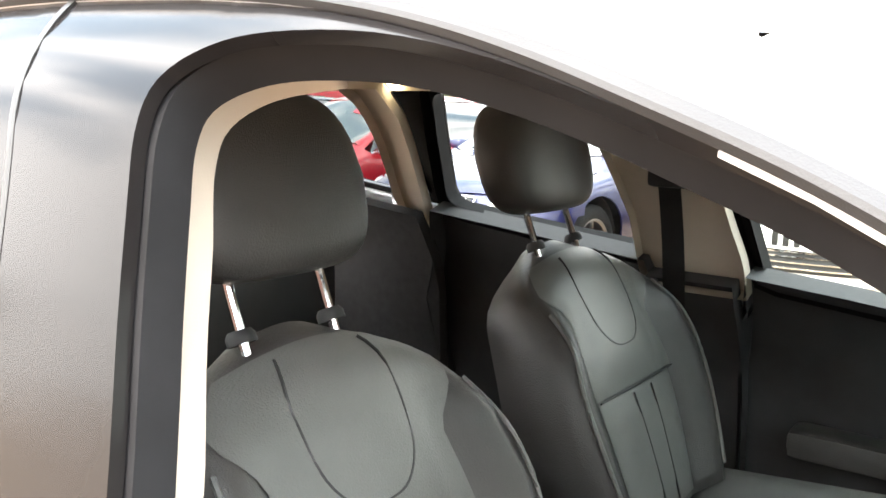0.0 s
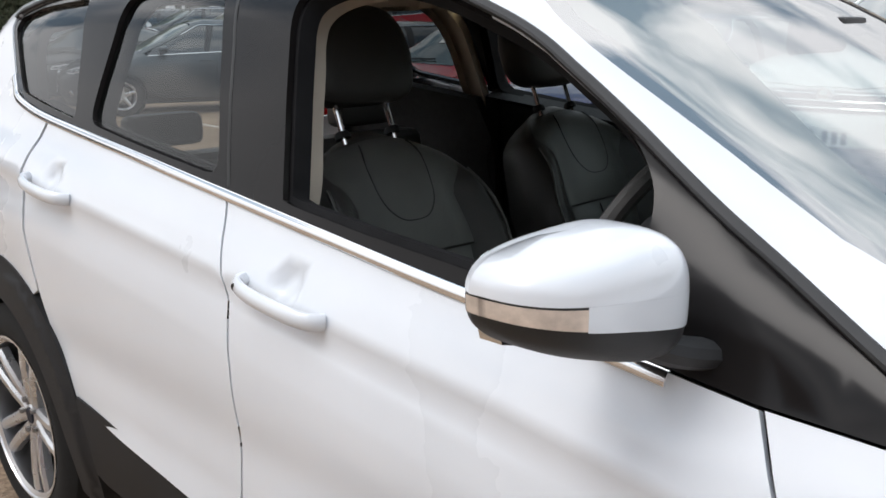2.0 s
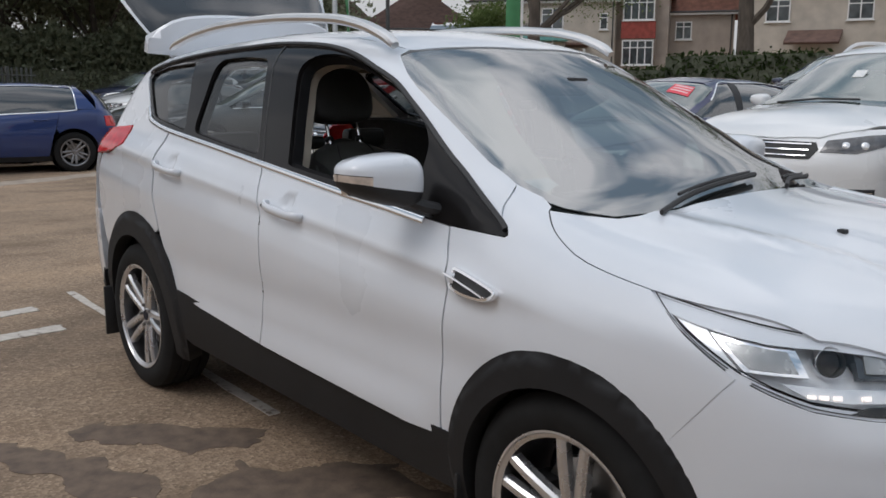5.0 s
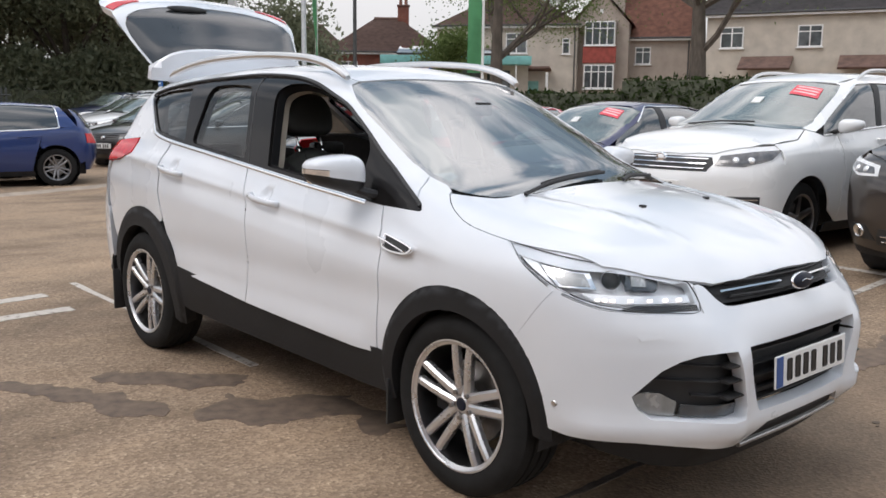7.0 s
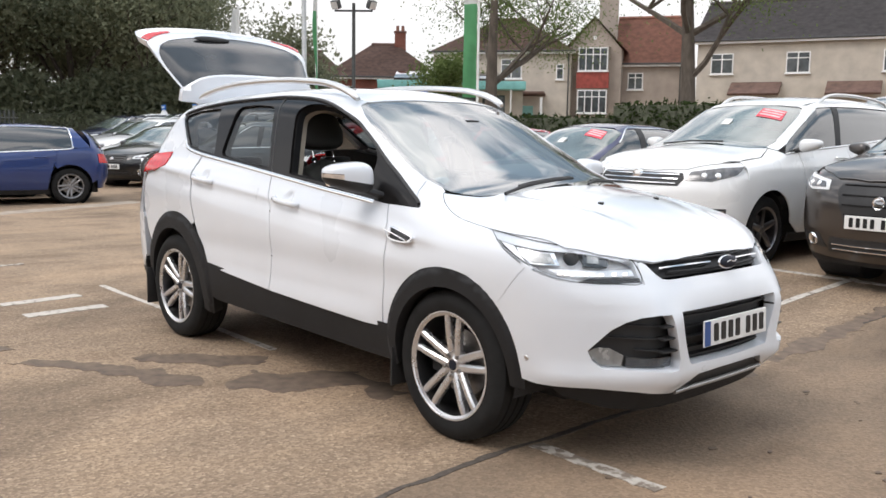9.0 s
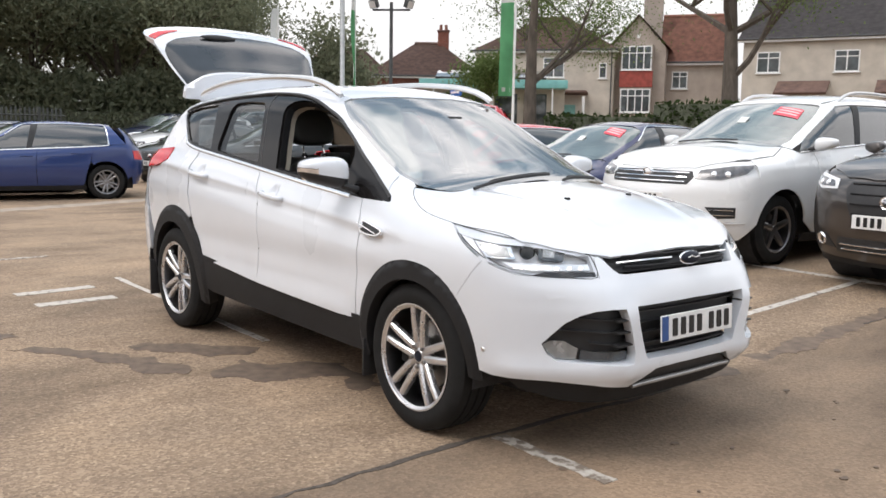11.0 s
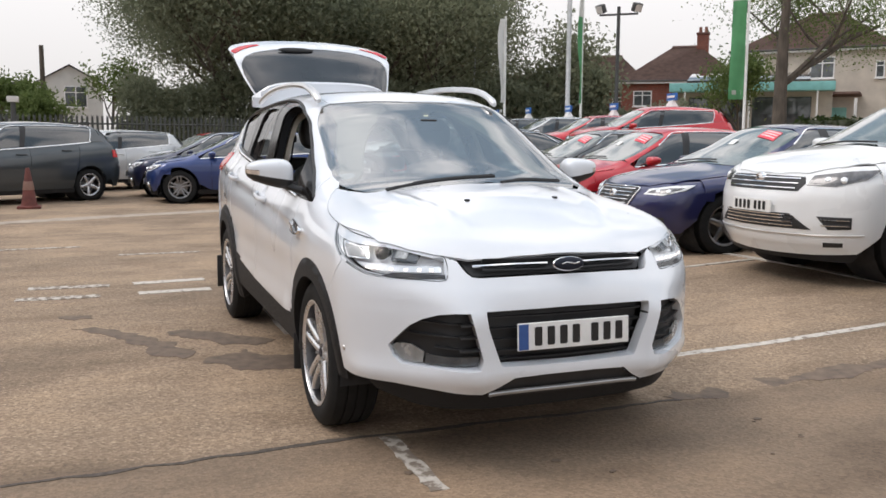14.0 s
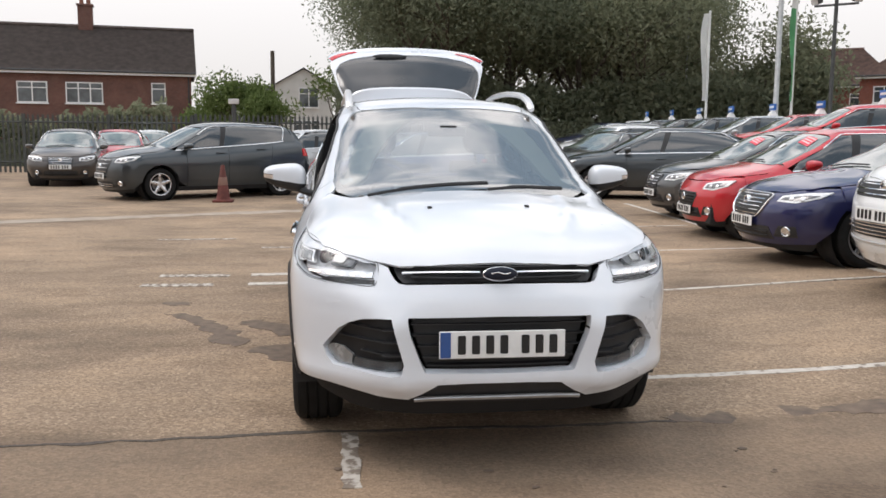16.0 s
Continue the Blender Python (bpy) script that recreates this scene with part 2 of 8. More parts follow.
def bezier(points, n):
    """n+1 points on a smooth line through the given points."""
    pts = [Vector(p) for p in points]
    res = []
    for i in range(len(pts) - 1):
        p0, p1, p2, p3 = pts[max(i - 1, 0)], pts[i], pts[i + 1], pts[min(i + 2, len(pts) - 1)]
        for k in range(n):
            t = k / n
            res.append(0.5 * ((2 * p1) + (p2 - p0) * t + (2 * p0 - 5 * p1 + 4 * p2 - p3) * t * t + (3 * p1 - p0 - 3 * p2 + p3) * t ** 3))
    return res + [pts[-1]]


def rounded(loop, radius, n=4):
    """A closed 2D outline with its corners rounded."""
    res, count = [], len(loop)
    for i in range(count):
        a, b, c = Vector(loop[i - 1]), Vector(loop[i]), Vector(loop[(i + 1) % count])
        r = radius
        da, dc = (a - b), (c - b)
        k = min(r, da.length * 0.45, dc.length * 0.45)
        p, q = b + da.normalized() * k, b + dc.normalized() * k
        for j in range(n + 1):
            t = j / n
            res.append(tuple((1 - t) ** 2 * p + 2 * t * (1 - t) * b + t * t * q))
    return res


def in_loop(loop, u, v):
    hit = np.zeros(len(u), bool)
    for (x0, y0), (x1, y1) in zip(loop, loop[1:] + loop[:1]):
        if y0 == y1:
            continue
        cross = ((y0 > v) != (y1 > v)) & (u < (x1 - x0) * (v - y0) / (y1 - y0) + x0)
        hit ^= cross
    return hit


RATE = {"side": (1, 1), "top": (1, 1), "front": (0.0155, 1), "rear": (0.0155, 1), "tube": (1, 0.0125)}


def surface(f, kind, u, v, lift=0.0):
    """Where the car's body lies over the plan point (u, v) of a view: side (x, z), top (x, y), front or rear (degrees round, z), tube (x, degrees from the top)."""
    u, v = np.asarray(u, float), np.asarray(v, float)
    one, nil = np.ones_like(u), np.zeros_like(u)
    if kind == "side":
        o, d = (u, nil, v), (nil, -one, nil)
    elif kind == "top":
        o, d = (u, v, 0.5 * one), (nil, nil, one)
    elif kind == "tube":
        a = np.radians(v)
        o, d = (u, nil, 0.9 * one), (nil, -np.sin(a), np.cos(a))
    else:
        a, c = np.radians(u), (f.axle - 0.145) * (1 if kind == "front" else -1)
        o, d = (c * one, nil, v), (np.cos(a) * (1 if kind == "front" else -1), np.sin(a), nil)
    lo, hi = np.zeros_like(u), 1.7 * one
    for _ in range(34):
        mid = (lo + hi) / 2
        outside = f(o[0] + d[0] * mid, o[1] + d[1] * mid, o[2] + d[2] * mid) > lift
        hi, lo = np.where(outside, mid, hi), np.where(outside, lo, mid)
    return np.stack([o[k] + d[k] * lo for k in range(3)], 1)


def outward(f, p):
    e = 0.004
    g = np.stack([f(p[:, 0] + e, p[:, 1], p[:, 2]) - f(p[:, 0] - e, p[:, 1], p[:, 2]), f(p[:, 0], p[:, 1] + e, p[:, 2]) - f(p[:, 0], p[:, 1] - e, p[:, 2]), f(p[:, 0], p[:, 1], p[:, 2] + e) - f(p[:, 0], p[:, 1], p[:, 2] - e)], 1)
    return g / np.maximum(np.linalg.norm(g, axis=1, keepdims=True), 1e-9)


def panel(name, f, kind, outer, material, parent, holes=(), step=0.05, lift=0.0, flange=0.014, mirror=False, label="", shape=None, matrix=None):
    """A sheet-metal panel, pane or trim cut out of a car's body by its outline, with turned-in edges."""
    ru, rv = RATE[kind]
    loops = []
    for lp in [outer, *holes]:
        dense = []
        for (a, b), (c, d) in zip(lp, list(lp[1:]) + [lp[0]]):
            n = max(1, int(math.hypot((c - a) * ru, (d - b) * rv) / (step * 0.7)))
            dense += [((a + (c - a) * i / n) * ru, (b + (d - b) * i / n) * rv) for i in range(n)]
        loops.append(dense)
    us, vs = [p[0] for p in loops[0]], [p[1] for p in loops[0]]
    gu, gv = np.meshgrid(np.arange(min(us) + step / 2, max(us), step), np.arange(min(vs) + step / 2, max(vs), step))
    gu, gv = gu.ravel(), gv.ravel()
    if shape and kind == "side":
        rows = np.arange(-40, 30) * step
        gu, gv = np.meshgrid(np.arange(min(us) + step / 2, max(us), step), rows)
        gu, gv = gu.ravel(), gv.ravel()
        gv = gv + 0.981 - 0.0845 * gu
    keep = in_loop(loops[0], gu, gv)
    for lp in loops[1:]:
        keep &= ~in_loop(lp, gu, gv)
    edge = np.array([p for lp in loops for p in lp])
    gu, gv = gu[keep], gv[keep]
    if len(gu):
        near = np.min((gu[:, None] - edge[None, :, 0]) ** 2 + (gv[:, None] - edge[None, :, 1]) ** 2, axis=1) > (step * 0.45) ** 2
        gu, gv = gu[near], gv[near]
    pts, segs = [Vector(p) for p in edge], []
    base = 0
    for lp in loops:
        segs += [(base + i, base + (i + 1) % len(lp)) for i in range(len(lp))]
        base += len(lp)
    pts += [Vector((a, b)) for a, b in zip(gu, gv)]
    co, _, tris, *_ = delaunay_2d_cdt(pts, segs, [], 0, 1e-6)
    co = np.array([tuple(c) for c in co])
    tris = np.array(tris)
    mid = co[tris].mean(axis=1)
    ok = in_loop(loops[0], mid[:, 0], mid[:, 1])
    for lp in loops[1:]:
        ok &= ~in_loop(lp, mid[:, 0], mid[:, 1])
    tris = tris[ok]
    p = surface(f, kind, co[:, 0] / ru, co[:, 1] / rv, lift)
    n = outward(f, p)
    bent = n
    if shape is not None:
        flat, e = p, 0.003
        p = shape(flat, n)
        ends = []
        for du, dv in ((e, 0), (0, e)):
            q = surface(f, kind, (co[:, 0] + du) / ru, (co[:, 1] + dv) / rv, lift)
            ends.append(shape(q, outward(f, q)) - p)
        bent = np.cross(ends[0], ends[1])
        bent /= np.maximum(np.linalg.norm(bent, axis=1, keepdims=True), 1e-12)
        turn = np.einsum("ij,ij->i", bent, n)
        bent = np.where((np.abs(turn) < 0.5)[:, None], n, bent * np.sign(turn)[:, None])
    a, b, c = p[tris[0][0]], p[tris[0][1]], p[tris[0][2]]
    crosses = np.einsum("ij,ij->i", np.cross(p[tris[:, 1]] - p[tris[:, 0]], p[tris[:, 2]] - p[tris[:, 0]]), n[tris[:, 0]])
    tris = np.where((crosses < 0)[:, None], tris[:, ::-1], tris)
    count = {}
    for t in tris:
        for i in range(3):
            e = (t[i], t[(i + 1) % 3])
            count[tuple(sorted(e))] = None if tuple(sorted(e)) in count else e
    verts, norms, faces = [*p], [*bent], [tuple(t) for t in tris]
    if flange:
        rim = {}
        for e in count.values():
            if e is None:
                continue
            for i in e:
                if i not in rim:
                    rim[i] = len(verts)
                    verts += [p[i], p[i] - n[i] * flange]
                    if norms is not None:
                        norms += [np.zeros(3), np.zeros(3)]
            faces.append((rim[e[1]], rim[e[0]], rim[e[0]] + 1, rim[e[1]] + 1))
    verts = np.array(verts)
    if mirror:
        verts[:, 1] *= -1
        faces = [q[::-1] for q in faces]
        if norms is not None:
            norms = [np.array((q[0], -q[1], q[2])) for q in norms]
    return link(name, verts, faces, material, parent, label, True, norms, matrix)


def strip(name, f, kind, line, width, proud, material, parent, mirror=False, label="", steps=5, lift=0.0):
    """A moulding that follows a line on the body."""
    dense = bezier([(*q, 0) for q in line], steps)
    u, v = np.array([q[0] for q in dense]), np.array([q[1] for q in dense])
    p = surface(f, kind, u, v, lift)
    n = outward(f, p)
    t = np.gradient(p, axis=0)
    s = np.cross(n, t)
    s /= np.linalg.norm(s, axis=1, keepdims=True)
    ring = [(-0.5, -0.004), (-0.5, proud * 0.6), (-0.3, proud), (0.3, proud), (0.5, proud * 0.6), (0.5, -0.004)]
    verts, faces = [], []
    for i in range(len(p)):
        verts += [p[i] + s[i] * (a * width) + n[i] * b for a, b in ring]
    k = len(ring)
    for i in range(len(p) - 1):
        faces += [(i * k + j, i * k + j + 1, (i + 1) * k + j + 1, (i + 1) * k + j) for j in range(k - 1)]
    faces += [tuple(range(k)), tuple(range((len(p) - 1) * k, len(p) * k))[::-1]]
    verts = np.array(verts)
    if mirror:
        verts[:, 1] *= -1
    bm = bmesh.new()
    bv = [bm.verts.new(q) for q in verts]
    for q in faces:
        bm.faces.new([bv[i] for i in q])
    return part(name, bm, material, parent, label)


# ---- car bodies: one smooth closed form for each car, from which all panels are taken ----
def smooth(a, b, v):
    s = np.clip((v - a) / (b - a), 0, 1)
    return s * s * (3 - 2 * s)


def curve(points):
    """A smooth curve through (x, value) points in rising x."""
    px, py = np.array([p[0] for p in points], float), np.array([p[1] for p in points], float)
    d = np.diff(py) / np.diff(px)
    m = np.zeros(len(px))
    m[0], m[-1] = d[0], d[-1]
    for i in range(1, len(px) - 1):
        m[i] = 0 if d[i - 1] * d[i] <= 0 else 2 * d[i - 1] * d[i] / (d[i - 1] + d[i])

    def value(x):
        x = np.asarray(x, float)
        i = np.clip(np.searchsorted(px, x) - 1, 0, len(px) - 2)
        h = px[i + 1] - px[i]
        s = np.clip((x - px[i]) / h, 0, 1)
        inside = (2 * s ** 3 - 3 * s ** 2 + 1) * py[i] + (s ** 3 - 2 * s ** 2 + s) * h * m[i] + (3 * s ** 2 - 2 * s ** 3) * py[i + 1] + (s ** 3 - s ** 2) * h * m[i + 1]
        return inside + np.minimum(x - px[0], 0) * m[0] + np.maximum(x - px[-1], 0) * m[-1]
    return value


def join(a, b, k):
    h = np.maximum(k - np.abs(a - b), 0) / k
    return np.maximum(a, b) + h * h * k / 4


def car_field(top, width, nose, tail, bow=0.4, tail_bow=0.25, crown=0.12, rise=0.1, front_taper=0.05, rear_taper=0.05, wheelbase=2.69, scale=1.0, low_bow=None):
    """The body as f(x, y, z), below zero inside. top: height along the middle; width: half width by height; nose, tail: the ends' x by height."""
    tp, wd, ns, tl = curve(top), curve(width), curve(nose), curve(tail)
    axle = wheelbase / 2

    def f(x, y, z):
        x, y, z = np.asarray(x, float), np.abs(np.asarray(y, float)), np.asarray(z, float)
        belt = smooth(0.6, 0.95, z) * (1 - smooth(1.1, 1.45, z))
        ze = z + rise * np.minimum(x - 0.5, 0) * belt
        taper = front_taper * np.maximum(x - axle + 0.2, 0) ** 2 + rear_taper * np.maximum(-x - axle + 0.35, 0) ** 2
        side = (y - wd(ze) * scale + taper) * 0.95
        slope = (tp(x + 0.03) - tp(x - 0.03)) / 0.06
        upper = (z - tp(x) + crown * y ** 2 + 0.25 * np.maximum(slope * -1, 0) * y ** 2 * smooth(1.02, 1.2, z)) / np.sqrt(1 + slope ** 2)
        low = bow if low_bow is None else low_bow
        flat_mid = (bow - low) * (1 - smooth(0.62, 0.86, z)) * np.minimum(y, 0.5) ** 2 * (1 - smooth(0.46, 0.74, y))
        front = x - ns(z) + bow * y ** 2 + 0.12 * y ** 6 - flat_mid
        rear = tl(z) - x + tail_bow * y ** 2 + 0.12 * y ** 6
        return join(join(join(side, upper, 0.14), front, 0.16), rear, 0.14)
    f.axle = axle
    return f


HERO_TOP = [(-2.4, 1.42), (-2.0, 1.535), (-1.6, 1.595), (-1.1, 1.635), (-0.5, 1.655), (0.0, 1.635), (0.25, 1.595), (0.45, 1.52), (0.75, 1.375), (1.05, 1.225), (1.2, 1.15), (1.3, 1.125), (1.65, 1.075), (1.95, 0.99), (2.15, 0.9), (2.3, 0.8)]
HERO_WIDTH = [(0.1, 0.78), (0.25, 0.83), (0.45, 0.868), (0.6, 0.878), (0.75, 0.882), (0.88, 0.87), (0.97, 0.835), (1.05, 0.792), (1.166, 0.76), (1.3, 0.728), (1.45, 0.684), (1.55, 0.645), (1.75, 0.56)]
HERO_NOSE = [(0.2, 2.14), (0.35, 2.22), (0.5, 2.25), (0.65, 2.25), (0.8, 2.225), (0.92, 2.18), (1.1, 2.05)]
HERO_TAIL = [(0.3, -2.18), (0.5, -2.25), (0.75, -2.26), (0.95, -2.2), (1.1, -2.14), (1.35, -1.98), (1.6, -1.82)]
hero = car_field(HERO_TOP, HERO_WIDTH, HERO_NOSE, HERO_TAIL, low_bow=0.14)


# ---- ground: worn tarmac of the car lot ----
def tarmac():
    m, nodes, links, b = shader("worn_tarmac")
    stone = nodes.new("ShaderNodeTexVoronoi")
    stone.inputs["Scale"].default_value = 75.0
    co = nodes.new("ShaderNodeTexCoord")
    links.new(co.outputs["Object"], stone.inputs["Vector"])
    speck = ramp(nodes, links, stone.outputs["Color"], [(0.05, (0.195, 0.141, 0.098)), (0.55, (0.305, 0.224, 0.155)), (0.82, (0.378, 0.282, 0.197)), (0.98, (0.508, 0.391, 0.281))])
    fine = ramp(nodes, links, stone.outputs["Color"], [(0.1, (0.173, 0.126, 0.088)), (0.9, (0.260, 0.191, 0.135))])
    sep = nodes.new("ShaderNodeSeparateXYZ")
    links.new(co.outputs["Object"], sep.inputs["Vector"])
    wob = noise_tex(nodes, links, 1.3, 4)
    add = nodes.new("ShaderNodeMath")
    add.operation = "MULTIPLY_ADD"
    add.inputs[1].default_value = 0.5
    links.new(wob.outputs["Fac"], add.inputs[0])
    links.new(sep.outputs["X"], add.inputs[2])
    newer = nodes.new("ShaderNodeMapRange")
    newer.inputs["From Min"].default_value, newer.inputs["From Max"].default_value = 1.78, 1.95
    links.new(add.outputs["Value"], newer.inputs["Value"])
    lay = nodes.new("ShaderNodeMix")
    lay.data_type = "RGBA"
    links.new(newer.outputs["Result"], lay.inputs["Factor"])
    links.new(speck.outputs["Color"], lay.inputs["A"])
    links.new(fine.outputs["Color"], lay.inputs["B"])
    patch = noise_tex(nodes, links, 0.55, 8)
    stain = noise_tex(nodes, links, 2.7, 7, (1, 0.45, 1))
    big = ramp(nodes, links, patch.outputs["Fac"], [(0.32, (0.66, 0.65, 0.64)), (0.52, (1.0, 0.99, 0.97)), (0.7, (1.28, 1.24, 1.18))])
    small = ramp(nodes, links, stain.outputs["Fac"], [(0.3, (0.74, 0.72, 0.70)), (0.5, (1.0, 1.0, 1.0)), (0.72, (1.16, 1.14, 1.10))])
    m1, m2 = nodes.new("ShaderNodeMix"), nodes.new("ShaderNodeMix")
    for k in (m1, m2):
        k.data_type, k.blend_type = "RGBA", "MULTIPLY"
        k.inputs["Factor"].default_value = 1.0
    links.new(lay.outputs["Result"], m1.inputs["A"])
    links.new(big.outputs["Color"], m1.inputs["B"])
    links.new(m1.outputs["Result"], m2.inputs["A"])
    links.new(small.outputs["Color"], m2.inputs["B"])
    links.new(m2.outputs["Result"], b.inputs["Base Color"])
    b.inputs["Roughness"].default_value = 0.86
    b.inputs["Specular IOR Level"].default_value = 0.35
    bp = nodes.new("ShaderNodeBump")
    bp.inputs["Strength"].default_value, bp.inputs["Distance"].default_value = 0.5, 0.006
    links.new(stone.outputs["Distance"], bp.inputs["Height"])
    links.new(bp.outputs["Normal"], b.inputs["Normal"])
    return m


TARMAC = tarmac()
DAMP = mat("damp_tarmac", (0.150, 0.108, 0.078), 0.8, vary=0.3, scale=14, bump=0.4, bump_scale=80)
GROOVE = mat("tarmac_joint", (0.085, 0.069, 0.056), 0.9, vary=0.4, scale=30, bump=0.6, bump_scale=60)


def worn_paint(name="worn_line_paint", wear=0.0):
    m, nodes, links, b = shader(name)
    n = noise_tex(nodes, links, 18, 8)
    r = ramp(nodes, links, n.outputs["Fac"], [(0.33 + wear, (0.20, 0.16, 0.125)), (0.43 + wear, (0.50, 0.455, 0.40)), (0.7 + wear, (0.60, 0.56, 0.50))])
    links.new(r.outputs["Color"], b.inputs["Base Color"])
    b.inputs["Roughness"].default_value = 0.8
    return m


LINE = worn_paint()
FAINT_LINE = worn_paint("rubbed_line_paint", 0.12)


def lot_rise(x, y):
    """The lot climbs a little towards the parked row."""
    up = float(smooth(1.0, 6.0, y))
    return 0.16 * up * (1 - 0.7 * float(smooth(1.2, 4.5, -x)))


def rise(x, y):
    """The lot with the bank behind the first parked row."""
    return lot_rise(x, y) + 0.50 * float(smooth(8.0, 10.5, y))


xs = [-450, -120, -60, *[-40 + 1.5 * i for i in range(36)], 20, 60, 450]
ys = [-450, -60, *[-20 + 1.0 * i for i in range(46)], 40, 120, 450]
verts = [(x, y, rise(x, y)) for y in ys for x in xs]
faces = [(j * len(xs) + i, j * len(xs) + i + 1, (j + 1) * len(xs) + i + 1, (j + 1) * len(xs) + i) for j in range(len(ys) - 1) for i in range(len(xs) - 1)]
tagged(link("ground", verts, faces, TARMAC), "worn brown-grey tarmac of a car sales lot", "ground", kind="structure")


def flat_shape(name, outline, material, label, z=0.004, ragged=0.0, seed=1, category="marking"):
    """A thin flat patch on the ground with an uneven edge."""
    rnd = random.Random(seed)
    dense = []
    for a, b in zip(outline, outline[1:] + outline[:1]):
        d = math.dist(a, b)
        n = max(1, int(d / (0.022 if d < 2 and ragged > 0.02 else 0.05 if d < 2 else 0.2)))
        for i in range(n):
            t = i / n
            x, y = a[0] + (b[0] - a[0]) * t, a[1] + (b[1] - a[1]) * t
            if ragged > 0.02:
                wave = [sum(noise.noise(Vector((x * k, y * k, seed + c))) / k * 9 for k in (7, 19, 43)) for c in (0.0, 5.5)]
                dense.append((x + wave[0] * ragged * 2.2, y + wave[1] * ragged * 2.2))
            else:
                dense.append((x + rnd.uniform(-ragged, ragged), y + rnd.uniform(-ragged, ragged)))
    co, _, tris, *_ = delaunay_2d_cdt([Vector(p) for p in dense], [(i, (i + 1) % len(dense)) for i in range(len(dense))], [], 0, 1e-6)
    mid = np.array([np.mean([tuple(co[i]) for i in t], axis=0) for t in tris])
    ok = in_loop([tuple(p) for p in dense], mid[:, 0], mid[:, 1])
    verts = [(c.x, c.y, z + rise(c.x, c.y)) for c in co]
    faces = [t for t, k in zip(tris, ok) if k]
    edge = {}
    for t in faces:
        for i in range(3):
            e = (t[i], t[(i + 1) % 3])
            edge[tuple(sorted(e))] = None if tuple(sorted(e)) in edge else e
    n = len(verts)
    verts += [(c.x, c.y, rise(c.x, c.y) - 0.03) for c in co]
    faces = [tuple(t) for t in faces] + [(e[1], e[0], e[0] + n, e[1] + n) for e in edge.values() if e]
    return tagged(link(name, verts, faces, material, shade=False), label, category, kind="structure")


def painted_line(x0, y0, x1, y1, width, seed, group="bay lines", material=None):
    dx, dy = x1 - x0, y1 - y0
    k = width / 2 / math.hypot(dx, dy)
    ox, oy = -dy * k, dx * k
    ob = flat_shape("bay_line", [(x0 + ox, y0 + oy), (x1 + ox, y1 + oy), (x1 - ox, y1 - oy), (x0 - ox, y0 - oy)], material or LINE, "worn white painted line on the tarmac", 0.004, 0.008, seed, "road marking")
    ob["group"] = group


# bay lines, short hatch marks and the long line under the parked row
for i, (x0, y0, x1, y1, w) in enumerate([
        (0.86, 1.15, 0.84, 4.6, 0.07), (-1.83, 1.4, -1.93, 4.6, 0.06), (-4.53, 1.6, -4.60, 4.7, 0.06), (-7.2, 2.2, -7.3, 4.8, 0.06), (3.5, 1.6, 3.5, 4.6, 0.07),
        (3.4, 4.35, -11.5, 5.25, 0.08), (-3.17, -1.45, -3.23, -0.81, 0.14), (-2.63, -1.43, -2.66, -0.82, 0.14), (-3.17, -2.33, -3.14, -1.66, 0.14), (-2.62, -2.4, -2.60, -1.75, 0.14),
        (-3.58, -0.49, -0.6, -0.57, 0.05), (-5.3, -1.5, -5.33, -0.6, 0.09), (-6.2, -2.9, -6.25, -1.9, 0.09), (1.66, -0.60, 2.32, -0.61, 0.075), (2.75, -0.62, 4.9, -0.66, 0.07)]):
    painted_line(x0, y0, x1, y1, w, i + 3, material=FAINT_LINE if i in (8, 9, 11, 12, 13, 14) else None)

# damp patches, the joint between two layings of tarmac, and dark drips
PATCHES = [
    [(-1.35, -1.98), (-1.15, -1.73), (-0.93, -1.52), (-0.6, -1.36), (-0.38, -1.17), (-0.18, -1.32), (-0.31, -1.5), (-0.59, -1.51), (-0.8, -1.67), (-1.03, -1.78)],
    [(-0.97, -1.33), (-1.0, -1.2), (-0.72, -0.91), (-0.46, -0.68), (-0.33, -0.79), (-0.45, -1.05), (-0.69, -1.18), (-0.85, -1.35)],
    [(-0.07, -1.19), (-0.2, -1.08), (-0.2, -0.9), (-0.04, -0.8), (0.01, -0.57), (0.14, -0.49), (0.33, -0.53), (0.53, -0.48), (0.72, -0.59), (0.62, -0.71), (0.42, -0.66), (0.29, -0.76), (0.3, -0.95), (0.15, -1.09)],
    [(-1.75, -2.05), (-1.6, -1.95), (-1.62, -1.80), (-1.8, -1.86)],
]
for i, pts in enumerate(PATCHES):
    flat_shape("damp_patch", pts, DAMP, "dark damp patch drying on the tarmac", 0.003, 0.03, 40 + i, "stain")
rnd = random.Random(5)
edge_a, edge_b = [], []
for i in range(120):
    y = -9 + 0.15 * i
    x = 1.62 - 0.014 * y + 0.02 * math.sin(y * 2.1) + rnd.uniform(-0.012, 0.012)
    edge_a.append((x, y))
    edge_b.append((x + 0.012 + rnd.uniform(0, 0.03), y))
flat_shape("damp_patch", [(1.56, 1.0), (1.53, 1.6), (1.50, 2.4), (1.47, 3.4), (1.44, 4.6), (1.53, 4.6), (1.58, 3.4), (1.64, 2.4), (1.67, 1.6), (1.68, 1.0)], DAMP, "dark damp band along the tarmac joint", 0.0035, 0.03, 46, "stain")
flat_shape("tarmac_joint", edge_a + edge_b[::-1], GROOVE, "dark crumbling joint between two layings of tarmac", 0.003, 0.006, 9, "ground joint")
